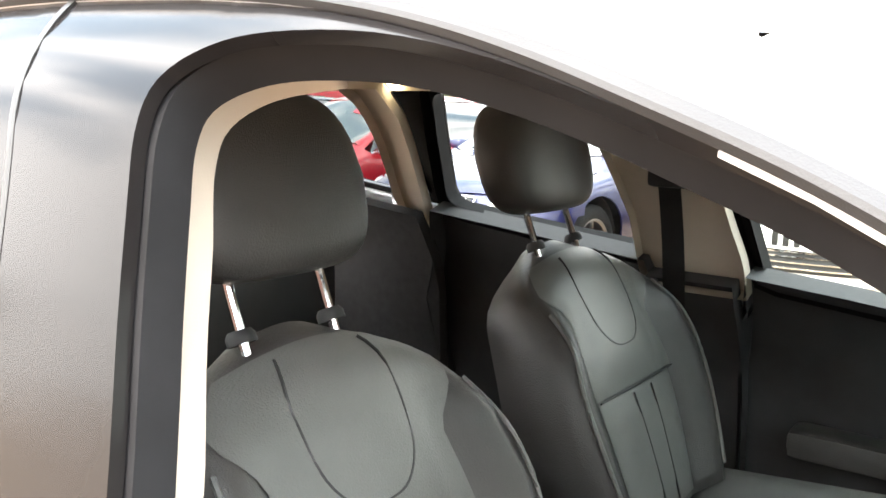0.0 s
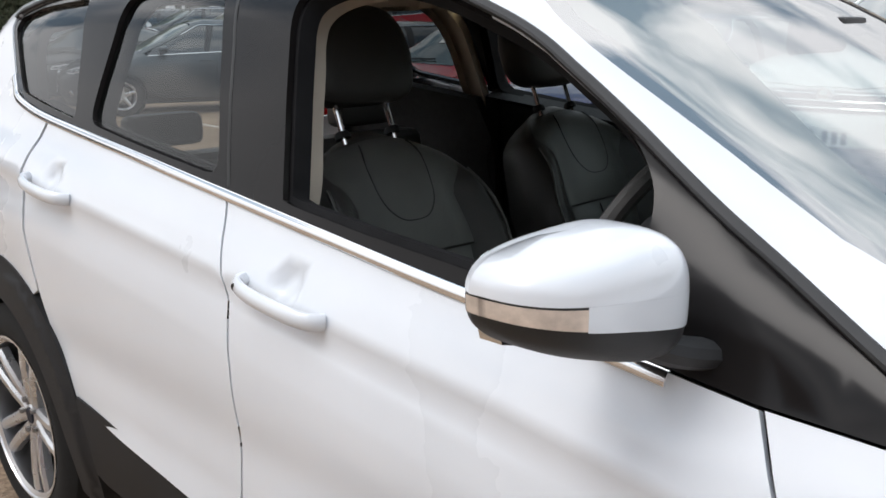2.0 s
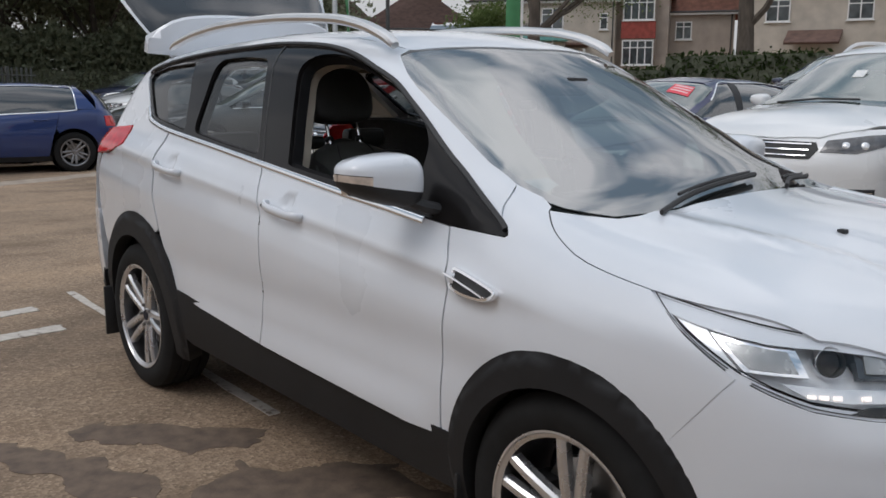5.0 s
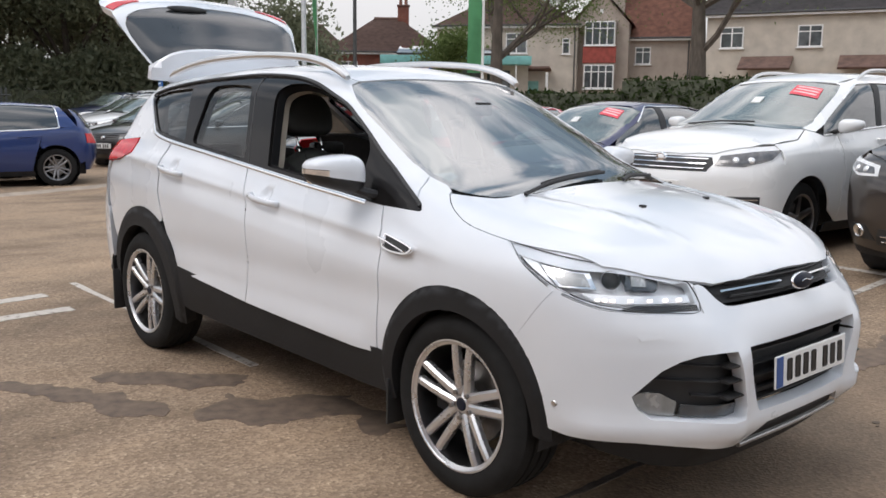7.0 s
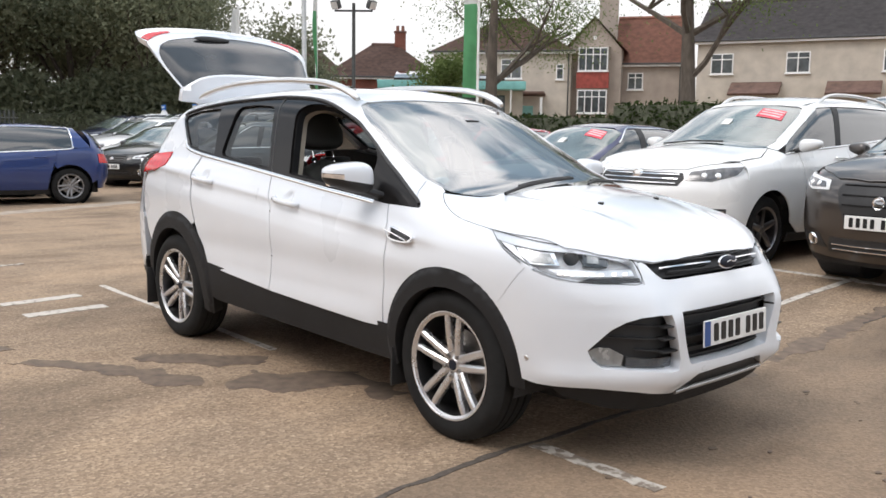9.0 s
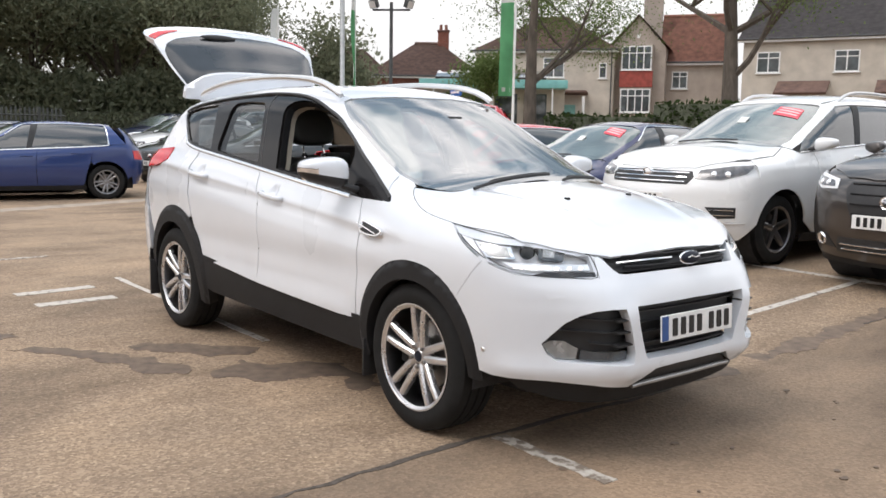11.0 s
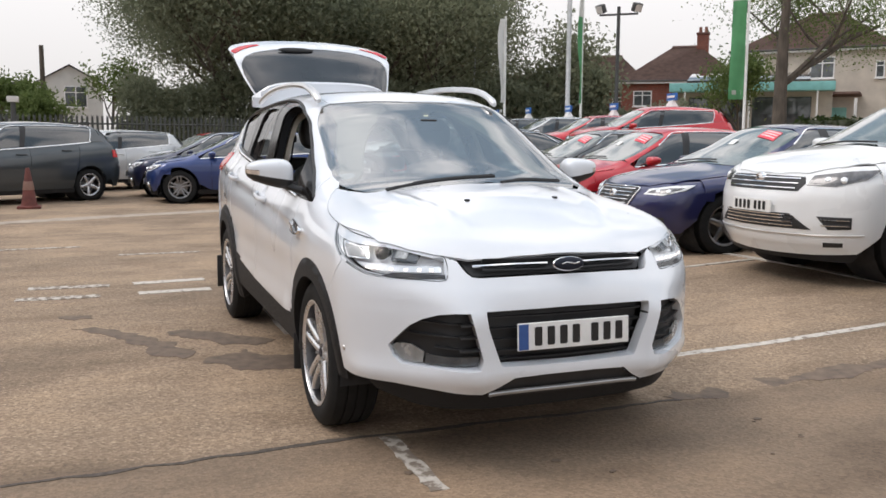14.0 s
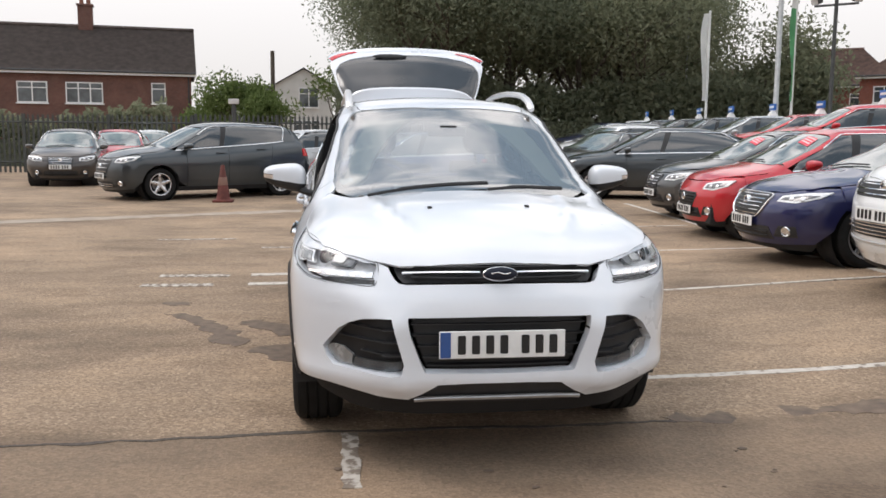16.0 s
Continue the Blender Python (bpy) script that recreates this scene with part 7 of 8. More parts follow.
parked_car("saloon", BLACK_C, (-16.2, 4.7), -62, "black saloon with a chrome-edged grille", metal=0.3, step=0.08, plate_z=0.48, grille="dark wide", alloy=ALLOY)
FAR = [
    ("hatch", NAVY, (-16.0, -0.9), -100, "dark navy hatchback with closed doors", {}), ("hatch", WHITE_C, (-18.9, -0.6), -100, "white hatchback", {"metal": 0.0}), ("hatch", RED_C, (-21.6, -0.4), -100, "red hatchback", {}),
    ("hatch", (0.33, 0.05, 0.03), (-24.4, -0.2), -100, "brick-red hatchback", {}), ("suv", SILVER_C, (-17.6, -3.3), -60, "silver estate car", {"height": 1.5}),
    ("hatch", BROWN, (-17.6, -7.3), 8, "dark brown hatchback", {}), ("hatch", RED_C, (-20.2, -6.6), 8, "red hatchback", {}), ("hatch", WHITE_C, (-23.0, -6.2), 8, "white hatchback", {"metal": 0.0}),
    ("hatch", WHITE_C, (-18.8, 5.5), -75, "white hatchback", {"metal": 0.0}), ("suv", WHITE_C, (-21.4, 6.3), -75, "white people carrier", {"metal": 0.0, "rails": True}), ("hatch", SILVER_C, (-24.1, 7.1), -75, "silver hatchback", {}),
    ("hatch", NAVY, (-26.8, 7.7), -75, "dark blue hatchback", {}),
    ("suv", RED_C, (-15.0, 9.8), -103, "red SUV with a blue roof sign", {"sign": True}), ("hatch", RED_C, (-17.3, 9.7), -103, "red hatchback with a blue roof sign", {"sign": True}), ("hatch", SILVER_C, (-19.7, 9.6), -103, "silver hatchback with a blue roof sign", {"sign": True}),
    ("hatch", BLACK_C, (-22.2, 9.5), -103, "black hatchback with a blue roof sign", {"sign": True}), ("hatch", GREY_C, (-24.7, 9.5), -103, "grey hatchback with a blue roof sign", {"sign": True}), ("hatch", SLATE, (-27.2, 9.5), -103, "slate hatchback with a blue roof sign", {"sign": True}), ("hatch", WHITE_C, (-29.8, 9.5), -103, "white hatchback with a blue roof sign", {"metal": 0.0, "sign": True}),
    ("saloon", NAVY, (-4.4, 9.9), -93, "dark blue saloon", {}), ("hatch", SILVER_C, (-1.6, 9.7), -93, "silver hatchback", {}), ("saloon", GREY_C, (1.2, 9.5), -93, "dark grey saloon", {}),
]
for shape, color, xy, hd, label, extra in FAR:
    parked_car(shape, color, xy, hd, label + " standing in the far rows", step=0.16, **extra)


# ---- beyond the lot: fence, houses, shop, poles, banners, trees ----
def bearing(deg, r, x0=4.2, y0=-3.5):
    return x0 + r * math.cos(radians(deg)), y0 + r * math.sin(radians(deg))


def brickwork(name, a, b, mortar, scale=1.0):
    m, nodes, links, bs = shader(name)
    co, mp, br = nodes.new("ShaderNodeTexCoord"), nodes.new("ShaderNodeMapping"), nodes.new("ShaderNodeTexBrick")
    mp.inputs["Rotation"].default_value = (radians(90), 0, 0)
    br.inputs["Scale"].default_value, br.inputs["Mortar Size"].default_value = 4.4 * scale, 0.012
    for k, c in (("Color1", a), ("Color2", b), ("Mortar", mortar)):
        br.inputs[k].default_value = (*c, 1)
    links.new(co.outputs["Object"], mp.inputs["Vector"])
    links.new(mp.outputs["Vector"], br.inputs["Vector"])
    n = noise_tex(nodes, links, 0.8, 6)
    r = ramp(nodes, links, n.outputs["Fac"], [(0.3, (0.7, 0.7, 0.7)), (0.7, (1.2, 1.18, 1.15))])
    mx = nodes.new("ShaderNodeMix")
    mx.data_type, mx.blend_type = "RGBA", "MULTIPLY"
    mx.inputs["Factor"].default_value = 1.0
    links.new(br.outputs["Color"], mx.inputs["A"])
    links.new(r.outputs["Color"], mx.inputs["B"])
    links.new(mx.outputs["Result"], bs.inputs["Base Color"])
    bs.inputs["Roughness"].default_value = 0.9
    return m


BRICK = brickwork("red_brick", (0.23, 0.075, 0.05), (0.17, 0.055, 0.04), (0.20, 0.15, 0.12))
BROWN_BRICK = brickwork("brown_brick", (0.17, 0.085, 0.065), (0.13, 0.06, 0.05), (0.16, 0.12, 0.10))
RENDER = mat("cream_pebbledash", (0.50, 0.45, 0.385), 0.95, vary=0.14, scale=1.4, bump=0.5, bump_scale=60)
TAN = mat("tan_pebbledash", (0.37, 0.315, 0.27), 0.95, vary=0.14, scale=1.4, bump=0.5, bump_scale=60)
PALE = mat("pale_render", (0.62, 0.61, 0.58), 0.9, vary=0.1, scale=1.2, bump=0.3, bump_scale=50)
TILE = mat("brown_roof_tile", (0.14, 0.085, 0.068), 0.85, vary=0.3, scale=3.0, bump=0.7, bump_scale=22)
RED_TILE = mat("red_roof_tile", (0.25, 0.115, 0.08), 0.85, vary=0.3, scale=3.0, bump=0.7, bump_scale=22)
SLATE_TILE = mat("grey_roof_tile", (0.085, 0.075, 0.075), 0.85, vary=0.3, scale=3.0, bump=0.7, bump_scale=22)
UPVC = mat("white_window_frame", (0.78, 0.78, 0.77), 0.4, vary=0.05)
PANE = mat("house_window_glass", (0.06, 0.07, 0.075), 0.05, vary=0.5, scale=2.0, coat=1.0)
HUNG_TILE = mat("red_hung_tile", (0.30, 0.065, 0.05), 0.8, vary=0.25, scale=4, bump=0.6, bump_scale=25)
LEAD = mat("dark_gutter", (0.05, 0.05, 0.052), 0.6, vary=0.2)
GALV = mat("galvanised_steel", (0.48, 0.49, 0.49), 0.45, 0.7, vary=0.12, scale=10)
DARK_STEEL = mat("dark_painted_steel", (0.06, 0.062, 0.06), 0.5, 0.3, vary=0.2, scale=8)
FENCE = mat("grey_green_palisade", (0.065, 0.07, 0.066), 0.6, 0.2, vary=0.25, scale=4)
BARK = mat("grey_brown_bark", (0.10, 0.082, 0.066), 0.95, vary=0.35, scale=7, bump=1.0, bump_scale=30, stretch=(1, 1, 0.25))


def leaf_mat(name, a, b):
    """Thin leaves that let part of the light through."""
    m, nodes, links, bs = shader(name)
    nodes.remove(bs)
    geo = nodes.new("ShaderNodeNewGeometry")
    r = ramp(nodes, links, geo.outputs["Random Per Island"], [(0.0, a), (0.6, [(p + q) / 2 for p, q in zip(a, b)]), (1.0, b)])
    dull, thin, blend = nodes.new("ShaderNodeBsdfDiffuse"), nodes.new("ShaderNodeBsdfTranslucent"), nodes.new("ShaderNodeMixShader")
    blend.inputs["Fac"].default_value = 0.52
    for k, n in enumerate((dull, thin)):
        links.new(r.outputs["Color"], n.inputs["Color"])
        links.new(n.outputs["BSDF"], blend.inputs[k + 1])
    links.new(blend.outputs["Shader"], nodes["Material Output"].inputs["Surface"])
    return m


# the wood's two greens are lightened: the pale haze is in their colour
LEAF = leaf_mat("hazy_green_leaves", (0.185, 0.207, 0.140), (0.265, 0.288, 0.200))
LEAF_OLIVE = leaf_mat("hazy_olive_leaves", (0.190, 0.205, 0.132), (0.270, 0.285, 0.190))
LEAF_SPRING = leaf_mat("spring_leaves", (0.10, 0.14, 0.045), (0.19, 0.24, 0.095))
HEDGE = leaf_mat("hedge_leaves", (0.03, 0.045, 0.018), (0.07, 0.10, 0.04))


def window(parent, x, z, w, h, y=0.0, bars=2, transom=True):
    """A white casement set in a wall that looks to -y: frame, panes, sill."""
    fr = part("window", box(x - w / 2, y - 0.05, z - h / 2, x + w / 2, y + 0.06, z + h / 2, 0.01, 1), UPVC, parent, "white-framed window")
    n = bars
    pw = (w - 0.07 * (n + 1)) / n
    for i in range(n):
        x0 = x - w / 2 + 0.07 + i * (pw + 0.07)
        zs = [(z - h / 2 + 0.07, z + h / 2 - 0.07)] if not transom else [(z - h / 2 + 0.07, z + h * 0.18), (z + h * 0.18 + 0.06, z + h / 2 - 0.07)]
        for a, b in zs:
            part("pane", box(x0, y - 0.056, a, x0 + pw, y - 0.03, b), PANE, fr)
    part("sill", box(x - w / 2 - 0.06, y - 0.13, z - h / 2 - 0.07, x + w / 2 + 0.06, y + 0.02, z - h / 2, 0.01, 1), UPVC, fr)
    return fr


def house(label, at, facing, w, d, eave, ridge, wall, roof, windows=(), hip=0.0, chimneys=(), gable_front=False, overhang=0.3, base=0.0):
    """A house whose front looks to facing (degrees); hip: how far the ridge is drawn in at each end; windows: x, z, w, h, bars on the front."""
    root = thing("house", label, "house", Matrix.Translation((at[0], at[1], base)) @ Matrix.Rotation(radians(facing + 90), 4, "Z"), "houses across the road")
    part("wall", box(-w / 2, 0, -base - 0.1, w / 2, d, eave, 0.0), wall, root)
    if not hip and not gable_front:
        for s in (-1, 1):
            bm = bmesh.new()
            t = 0.25
            vs = [bm.verts.new((s * (w / 2 - a), y, z)) for a in (0, t) for y, z in ((0, eave), (d, eave), (d / 2, ridge - 0.12))]
            bm.faces.new(vs[:3]), bm.faces.new(vs[3:][::-1])
            for i in range(3):
                bm.faces.new((vs[i], vs[i + 3], vs[(i + 1) % 3 + 3], vs[(i + 1) % 3]))
            part("gable", bm, wall, root)
    o = overhang
    bm = bmesh.new()
    if gable_front:
        p = [(-w / 2 - o, -o), (w / 2 + o, -o), (w / 2 + o, d), (-w / 2 - o, d)]
        e = [bm.verts.new((x, y, eave - 0.1)) for x, y in p]
        r0, r1 = bm.verts.new((0, -o, ridge)), bm.verts.new((0, d, ridge))
        for q in ((e[0], r0, r1, e[3]), (e[1], e[2], r1, r0)):
            bm.faces.new(q)
        g = bmesh.new()
        vs = [g.verts.new(q) for q in ((-w / 2, 0.0, eave), (w / 2, 0.0, eave), (0, 0.0, ridge - 0.12), (-w / 2, 0.25, eave), (w / 2, 0.25, eave), (0, 0.25, ridge - 0.12))]
        g.faces.new(vs[:3]), g.faces.new(vs[3:][::-1])
        for i in range(3):
            g.faces.new((vs[i], vs[i + 3], vs[(i + 1) % 3 + 3], vs[(i + 1) % 3]))
        part("gable", g, wall, root)
    else:
        p = [(-w / 2 - o, -o), (w / 2 + o, -o), (w / 2 + o, d + o), (-w / 2 - o, d + o)]
        e = [bm.verts.new((x, y, eave - 0.1)) for x, y in p]
        r0, r1 = bm.verts.new((-w / 2 - o + hip, d / 2, ridge)), bm.verts.new((w / 2 + o - hip, d / 2, ridge))
        for q in ((e[0], e[1], r1, r0), (e[2], e[3], r0, r1), (e[1], e[2], r1), (e[3], e[0], r0)):
            bm.faces.new(q)
    bmesh.ops.solidify(bm, geom=bm.faces[:], thickness=0.16)
    rf = part("roof", bm, roof, root, smooth_angle=5)
    if not gable_front:
        part("ridge_tiles", tube_bm([(-w / 2 - o + hip, d / 2, ridge + 0.02), (w / 2 + o - hip, d / 2, ridge + 0.02)], 0.12, 8), roof, rf)
        part("gutter", tube_bm([(-w / 2 - o, -o - 0.05, eave - 0.08), (w / 2 + o, -o - 0.05, eave - 0.08)], 0.06, 8), LEAD, root)
        part("fascia", box(-w / 2 - o, -o + 0.01, eave - 0.26, w / 2 + o, -o + 0.05, eave - 0.1), UPVC, root)
        part("downpipe", tube_bm([(w / 2 - 0.15, -0.08, 0.1), (w / 2 - 0.15, -0.08, eave - 0.15)], 0.04, 6), LEAD, root)
    for x, y, h, *more in chimneys:
        hw, stone = more or (0.42, BROWN_BRICK if wall is not BRICK else BRICK)
        base_z = eave if not hip else eave
        c = part("chimney", box(x - hw, y - 0.3, base_z, x + hw, y + 0.3, ridge + h, 0.02, 1), stone, root)
        part("chimney_cap", box(x - hw - 0.06, y - 0.36, ridge + h, x + hw + 0.06, y + 0.36, ridge + h + 0.14, 0.02, 1), BROWN_BRICK, c)
        for k in (-0.2, 0.2):
            part("chimney_pot", lathe_bm([(0.13, ridge + h + 0.14), (0.11, ridge + h + 0.5), (0.13, ridge + h + 0.55), (0.09, ridge + h + 0.55)], "z", 12), RED_TILE, c, matrix=Matrix.Translation((x + k, y, 0)))
    for x, z, ww, hh, bars in windows:
        window(root, x, z, ww, hh, 0.0, bars)
    return root


# street of houses, from the far end to the near one
x, y = bearing(141.6, 66)
house("red-brick house with a brown hipped roof and a chimney", (x, y), -41, 8.2, 8.0, 5.5, 8.1, BRICK, TILE, [(-2.6, 4.2, 1.3, 1.1, 2), (2.2, 4.2, 1.7, 1.1, 3), (-2.6, 1.6, 1.8, 1.3, 3), (2.2, 1.6, 1.8, 1.3, 3)], hip=3.4, chimneys=[(1.2, 4.0, 0.9)])
x, y = bearing(147, 72)
house("red-brick house with a brown hipped roof", (x, y), -38, 9, 8, 5.2, 8.0, BRICK, TILE, [(-2.2, 4.0, 1.5, 1.1, 2), (2.2, 4.0, 1.5, 1.1, 2)], hip=3.0)
x, y = bearing(134.1, 60)
h2 = house("cream pebble-dashed semi-detached house with a brown hipped roof", (x, y), -56, 9.2, 7.5, 5.7, 8.1, RENDER, TILE, [(-3.4, 4.5, 1.4, 1.3, 2), (0.7, 4.5, 1.4, 1.3, 2), (-3.4, 1.5, 1.6, 1.4, 2), (3.9, 4.3, 0.5, 1.0, 1)], hip=3.8, base=1.2)
part("porch_roof", box(0.6, -1.3, 2.7, 3.0, 0.0, 2.85, 0.02), TILE, h2, matrix=Matrix.Rotation(radians(-8), 4, "X"))
part("porch_post", box(2.8, -1.2, 0, 2.95, -1.05, 2.6), UPVC, h2)
part("door", box(1.2, -0.04, 0, 2.2, 0.06, 2.1, 0.02), mat("teal_door", (0.20, 0.42, 0.38), 0.5), h2, "pale teal front door")
x, y = bearing(128.3, 60)
h3 = house("tan house with a front gable and white bay windows", (x, y), -58, 3.5, 8.0, 5.8, 7.9, TAN, TILE, [], gable_front=True, chimneys=[(0.55, 3.2, 1.9, 0.62, TAN)], base=1.2)
bay = part("bay_window", box(-1.0, -0.6, -1.2, 1.0, 0.0, 5.95, 0.02, 1), TAN, h3, "two-storey bay with red hung tiles between the windows")
window(bay, 0.0, 5.1, 1.9, 1.5, -0.62, 4)
window(bay, 0.0, 2.4, 1.9, 1.5, -0.62, 4)
part("hung_tiles", box(-1.05, -0.68, 3.25, 1.05, -0.56, 4.3, 0.02, 1), HUNG_TILE, bay, "band of red hung tiles")
part("gable_vent", box(-0.1, -0.03, 6.4, 0.1, 0.02, 6.65, 0.02), UPVC, h3)
x, y = bearing(124.9, 61)
house("tan house side wing with a red tiled roof", (x, y), -58, 4.2, 7.0, 5.0, 8.3, TAN, RED_TILE, [(-0.9, 3.8, 1.0, 1.1, 2), (0.9, 1.2, 1.4, 1.2, 2)], base=1.2)
x, y = bearing(111.6, 55)
h4 = house("long cream-rendered block with a dark roof and small windows", (x, y), -70, 20.5, 9.0, 5.9, 8.6, RENDER, SLATE_TILE, [(-8.8, 4.5, 1.3, 1.2, 2), (-4.6, 4.5, 1.3, 1.2, 2), (0.4, 4.5, 1.3, 1.2, 2), (4.4, 4.5, 1.3, 1.2, 2)], base=1.2)
for px in (-6.8, -1.6, 3.8):
    part("porch_roof", box(-1.4, -1.5, 0.0, 1.4, 0.0, 0.14, 0.02), TILE, h4, "sloping brown porch roof", matrix=Matrix.Translation((px, 0, 3.3)) @ Matrix.Rotation(radians(28), 4, "X"))
# shop with a turquoise canopy, in front of the semi
x, y = bearing(138.3, 56, 4.9, -2.65)
shop = thing("shop", "low shop front with a turquoise canopy", "shop", Matrix.Translation((x, y, 1.2)) @ Matrix.Rotation(radians(46), 4, "Z"))
TEAL = mat("turquoise_canopy", (0.22, 0.52, 0.50), 0.5, vary=0.1, scale=3)
part("wall", box(-4.4, 0, -1.3, 4.4, 3.0, 3.3), RENDER, shop)
part("canopy", box(-4.5, -1.4, 2.9, 4.5, 0, 3.4, 0.04), TEAL, shop, "turquoise canopy")
part("roof_glazing", box(-3.5, -0.6, 3.4, 3.2, 1.6, 3.52, 0.02), PANE, shop, matrix=Matrix.Translation((0, 0, 0.25)) @ Matrix.Rotation(radians(14), 4, "X"))
for k in range(4):
    part("shop_window", box(-3.5 + 1.8 * k, -0.05, 0.5, -2.1 + 1.8 * k, 0.05, 2.6, 0.02), PANE, shop)
for k in range(3):
    part("post", tube_bm([(-3.6 + 3.6 * k, -1.3, -1.3), (-3.6 + 3.6 * k, -1.3, 2.9)], 0.05, 8), UPVC, shop)
# brick house on the other side, pale house between the trees
x, y = bearing(-162.8, 56, 5.7, -0.7)
house("long red-brick house with a brown tiled roof and white windows", (x, y), 9, 17.5, 8.5, 4.85, 7.7, BROWN_BRICK, mat("weathered_brown_tile", (0.085, 0.066, 0.058), 0.85, vary=0.3, scale=3.0, bump=0.7, bump_scale=22), [(-5.6, 3.5, 1.6, 1.2, 2), (0.1, 3.55, 1.6, 1.2, 2), (2.85, 3.55, 2.0, 1.2, 3), (6.9, 3.6, 0.8, 1.2, 1), (2.8, 1.2, 2.0, 1.4, 3), (-4.0, 1.2, 2.0, 1.4, 3)], chimneys=[(2.7, 4.2, 1.2)])
x, y = bearing(-178.6, 74, 5.7, -0.7)
house("pale gabled house beyond the fence", (x, y), 2, 4.6, 8, 5.2, 6.6, PALE, SLATE_TILE, [(0.4, 4.2, 1.6, 1.6, 2), (0.2, 1.8, 2.2, 1.2, 3)], gable_front=True)
x, y = bearing(-176.4, 78, 5.7, -0.7)
house("low pale grey building beyond the fence", (x, y), 4, 6.5, 8, 4.6, 5.4, mat("grey_render", (0.42, 0.43, 0.42), 0.9, vary=0.1), SLATE_TILE, [])
x, y = bearing(156.5, 82, 5.6, -0.8)
house("far terrace of brick houses with brown roofs", (x, y), -26, 16, 8, 4.4, 7.2, BROWN_BRICK, TILE, [(-6, 3.3, 1.4, 1.2, 2), (-2.5, 3.3, 1.4, 1.2, 2), (1.5, 3.3, 1.4, 1.2, 2), (5.5, 3.3, 1.4, 1.2, 2)])

# poles, floodlights, banners
def pole(at, h, label, r=0.06, material=None, name="lamp_post"):
    root = thing(name, label, "pole", Matrix.Translation((at[0], at[1], lot_rise(*at))))
    part("shaft", lathe_bm([(r * 1.3, 0.0), (r * 1.3, 0.8), (r, 0.85), (r * 0.8, h), (0.0, h)], "z", 12), material or GALV, root)
    part("base_plate", box(-0.15, -0.15, 0, 0.15, 0.15, 0.03, 0.005), material or GALV, root)
    return root


flood = pole((-20.3, 14.7), 5.6, "floodlight pole with two square lamps", 0.07, DARK_STEEL, "floodlight_pole")
part("crossbar", tube_bm([(-0.45, -0.45, 5.35), (0.45, 0.45, 5.35)], 0.035, 8), DARK_STEEL, flood)
for k in (-1, 1):
    head = part("floodlight", box(-0.09, -0.15, -0.14, 0.09, 0.15, 0.14, 0.02), DARK_STEEL, flood, "square floodlight", matrix=Matrix.Translation((k * 0.42, k * 0.42, 5.55)) @ Matrix.Rotation(radians(-35 + 40 * k), 4, "Z") @ Matrix.Rotation(radians(25), 4, "Y"))
    part("lamp_glass", box(0.09, -0.125, -0.115, 0.102, 0.125, 0.115), PALE, head)
pole((-21.6, 13.6), 9.0, "tall pale galvanised pole", 0.09)
lamp = pole((-36.0, 16.5), 7.2, "street lamp with a curved arm")
part("arm", tube_bm(bezier([(0, 0, 7.1), (0.0, -0.2, 7.5), (0.0, -0.7, 7.6), (0, -1.0, 7.5)], 4), 0.04, 8), GALV, lamp)
part("lamp_head", box(-0.1, -1.25, 7.42, 0.1, -0.85, 7.54, 0.03), PALE, lamp)
pole((-40.1, 19.0), 7.4, "tall dark pole before the trees", 0.07, DARK_STEEL)
pole(bearing(-176.7, 48, 5.7, -0.7), 5.6, "old wooden telegraph pole", 0.13, BARK, "telegraph_pole")
cctv = pole(bearing(-174.3, 30, 5.7, -0.7), 2.3, "short post with a lamp box by the fence", 0.09, DARK_STEEL, "lamp_post")
part("lamp_box", box(-0.12, -0.16, 2.3, 0.12, 0.16, 2.47, 0.02), PALE, cctv)
GREEN = mat("green_banner", (0.15, 0.42, 0.21), 0.7, vary=0.15, scale=2)
WHITE_CLOTH = mat("white_banner", (0.72, 0.73, 0.71), 0.7, vary=0.1, scale=2)


def banner(at, h, turn, label, wide=0.42, low=None):
    """A tall feather banner: a pole with a green cloth, pale at the top."""
    root = pole(at, h, label, 0.045, WHITE_CLOTH, "feather_banner")
    for name, z0, z1, mt in (("cloth", 2.5, h * 0.82, low or GREEN), ("cloth_top", h * 0.82, h - 0.1, WHITE_CLOTH), ("bar", h * 0.40, h * 0.42, WHITE_CLOTH)):
        bm = bmesh.new()
        rows = []
        for i in range(9):
            z = z0 + (z1 - z0) * i / 8
            row = []
            for j in range(7):
                u = 0.05 + wide * j / 6
                if name == "bar":
                    u = 0.12 + wide * 0.6 * j / 6
                row.append(bm.verts.new((u * (1 - 0.5 * max(0, (z - h * 0.8) / (h * 0.2)) ** 2), (0.09 * math.sin(z * 1.4 + j * 0.7) * j / 6) - (0.012 if name == "bar" else 0), z)))
            rows.append(row)
        for a, b in zip(rows, rows[1:]):
            for j in range(6):
                bm.faces.new((a[j], a[j + 1], b[j + 1], b[j]))
        bmesh.ops.solidify(bm, geom=bm.faces[:], thickness=0.006)
        part(name, bm, mt, root, matrix=Matrix.Rotation(radians(turn), 4, "Z"))


banner((-16.4, 16.7), 6.6, 222, "tall feather banner, green with a white top")
banner((-21.9, 14.3), 6.6, -40, "tall feather banner, green with a white top")
banner((-22.6, 11.7), 5.4, -60, "pale feather banner on a thin pole", 0.3, WHITE_CLOTH)
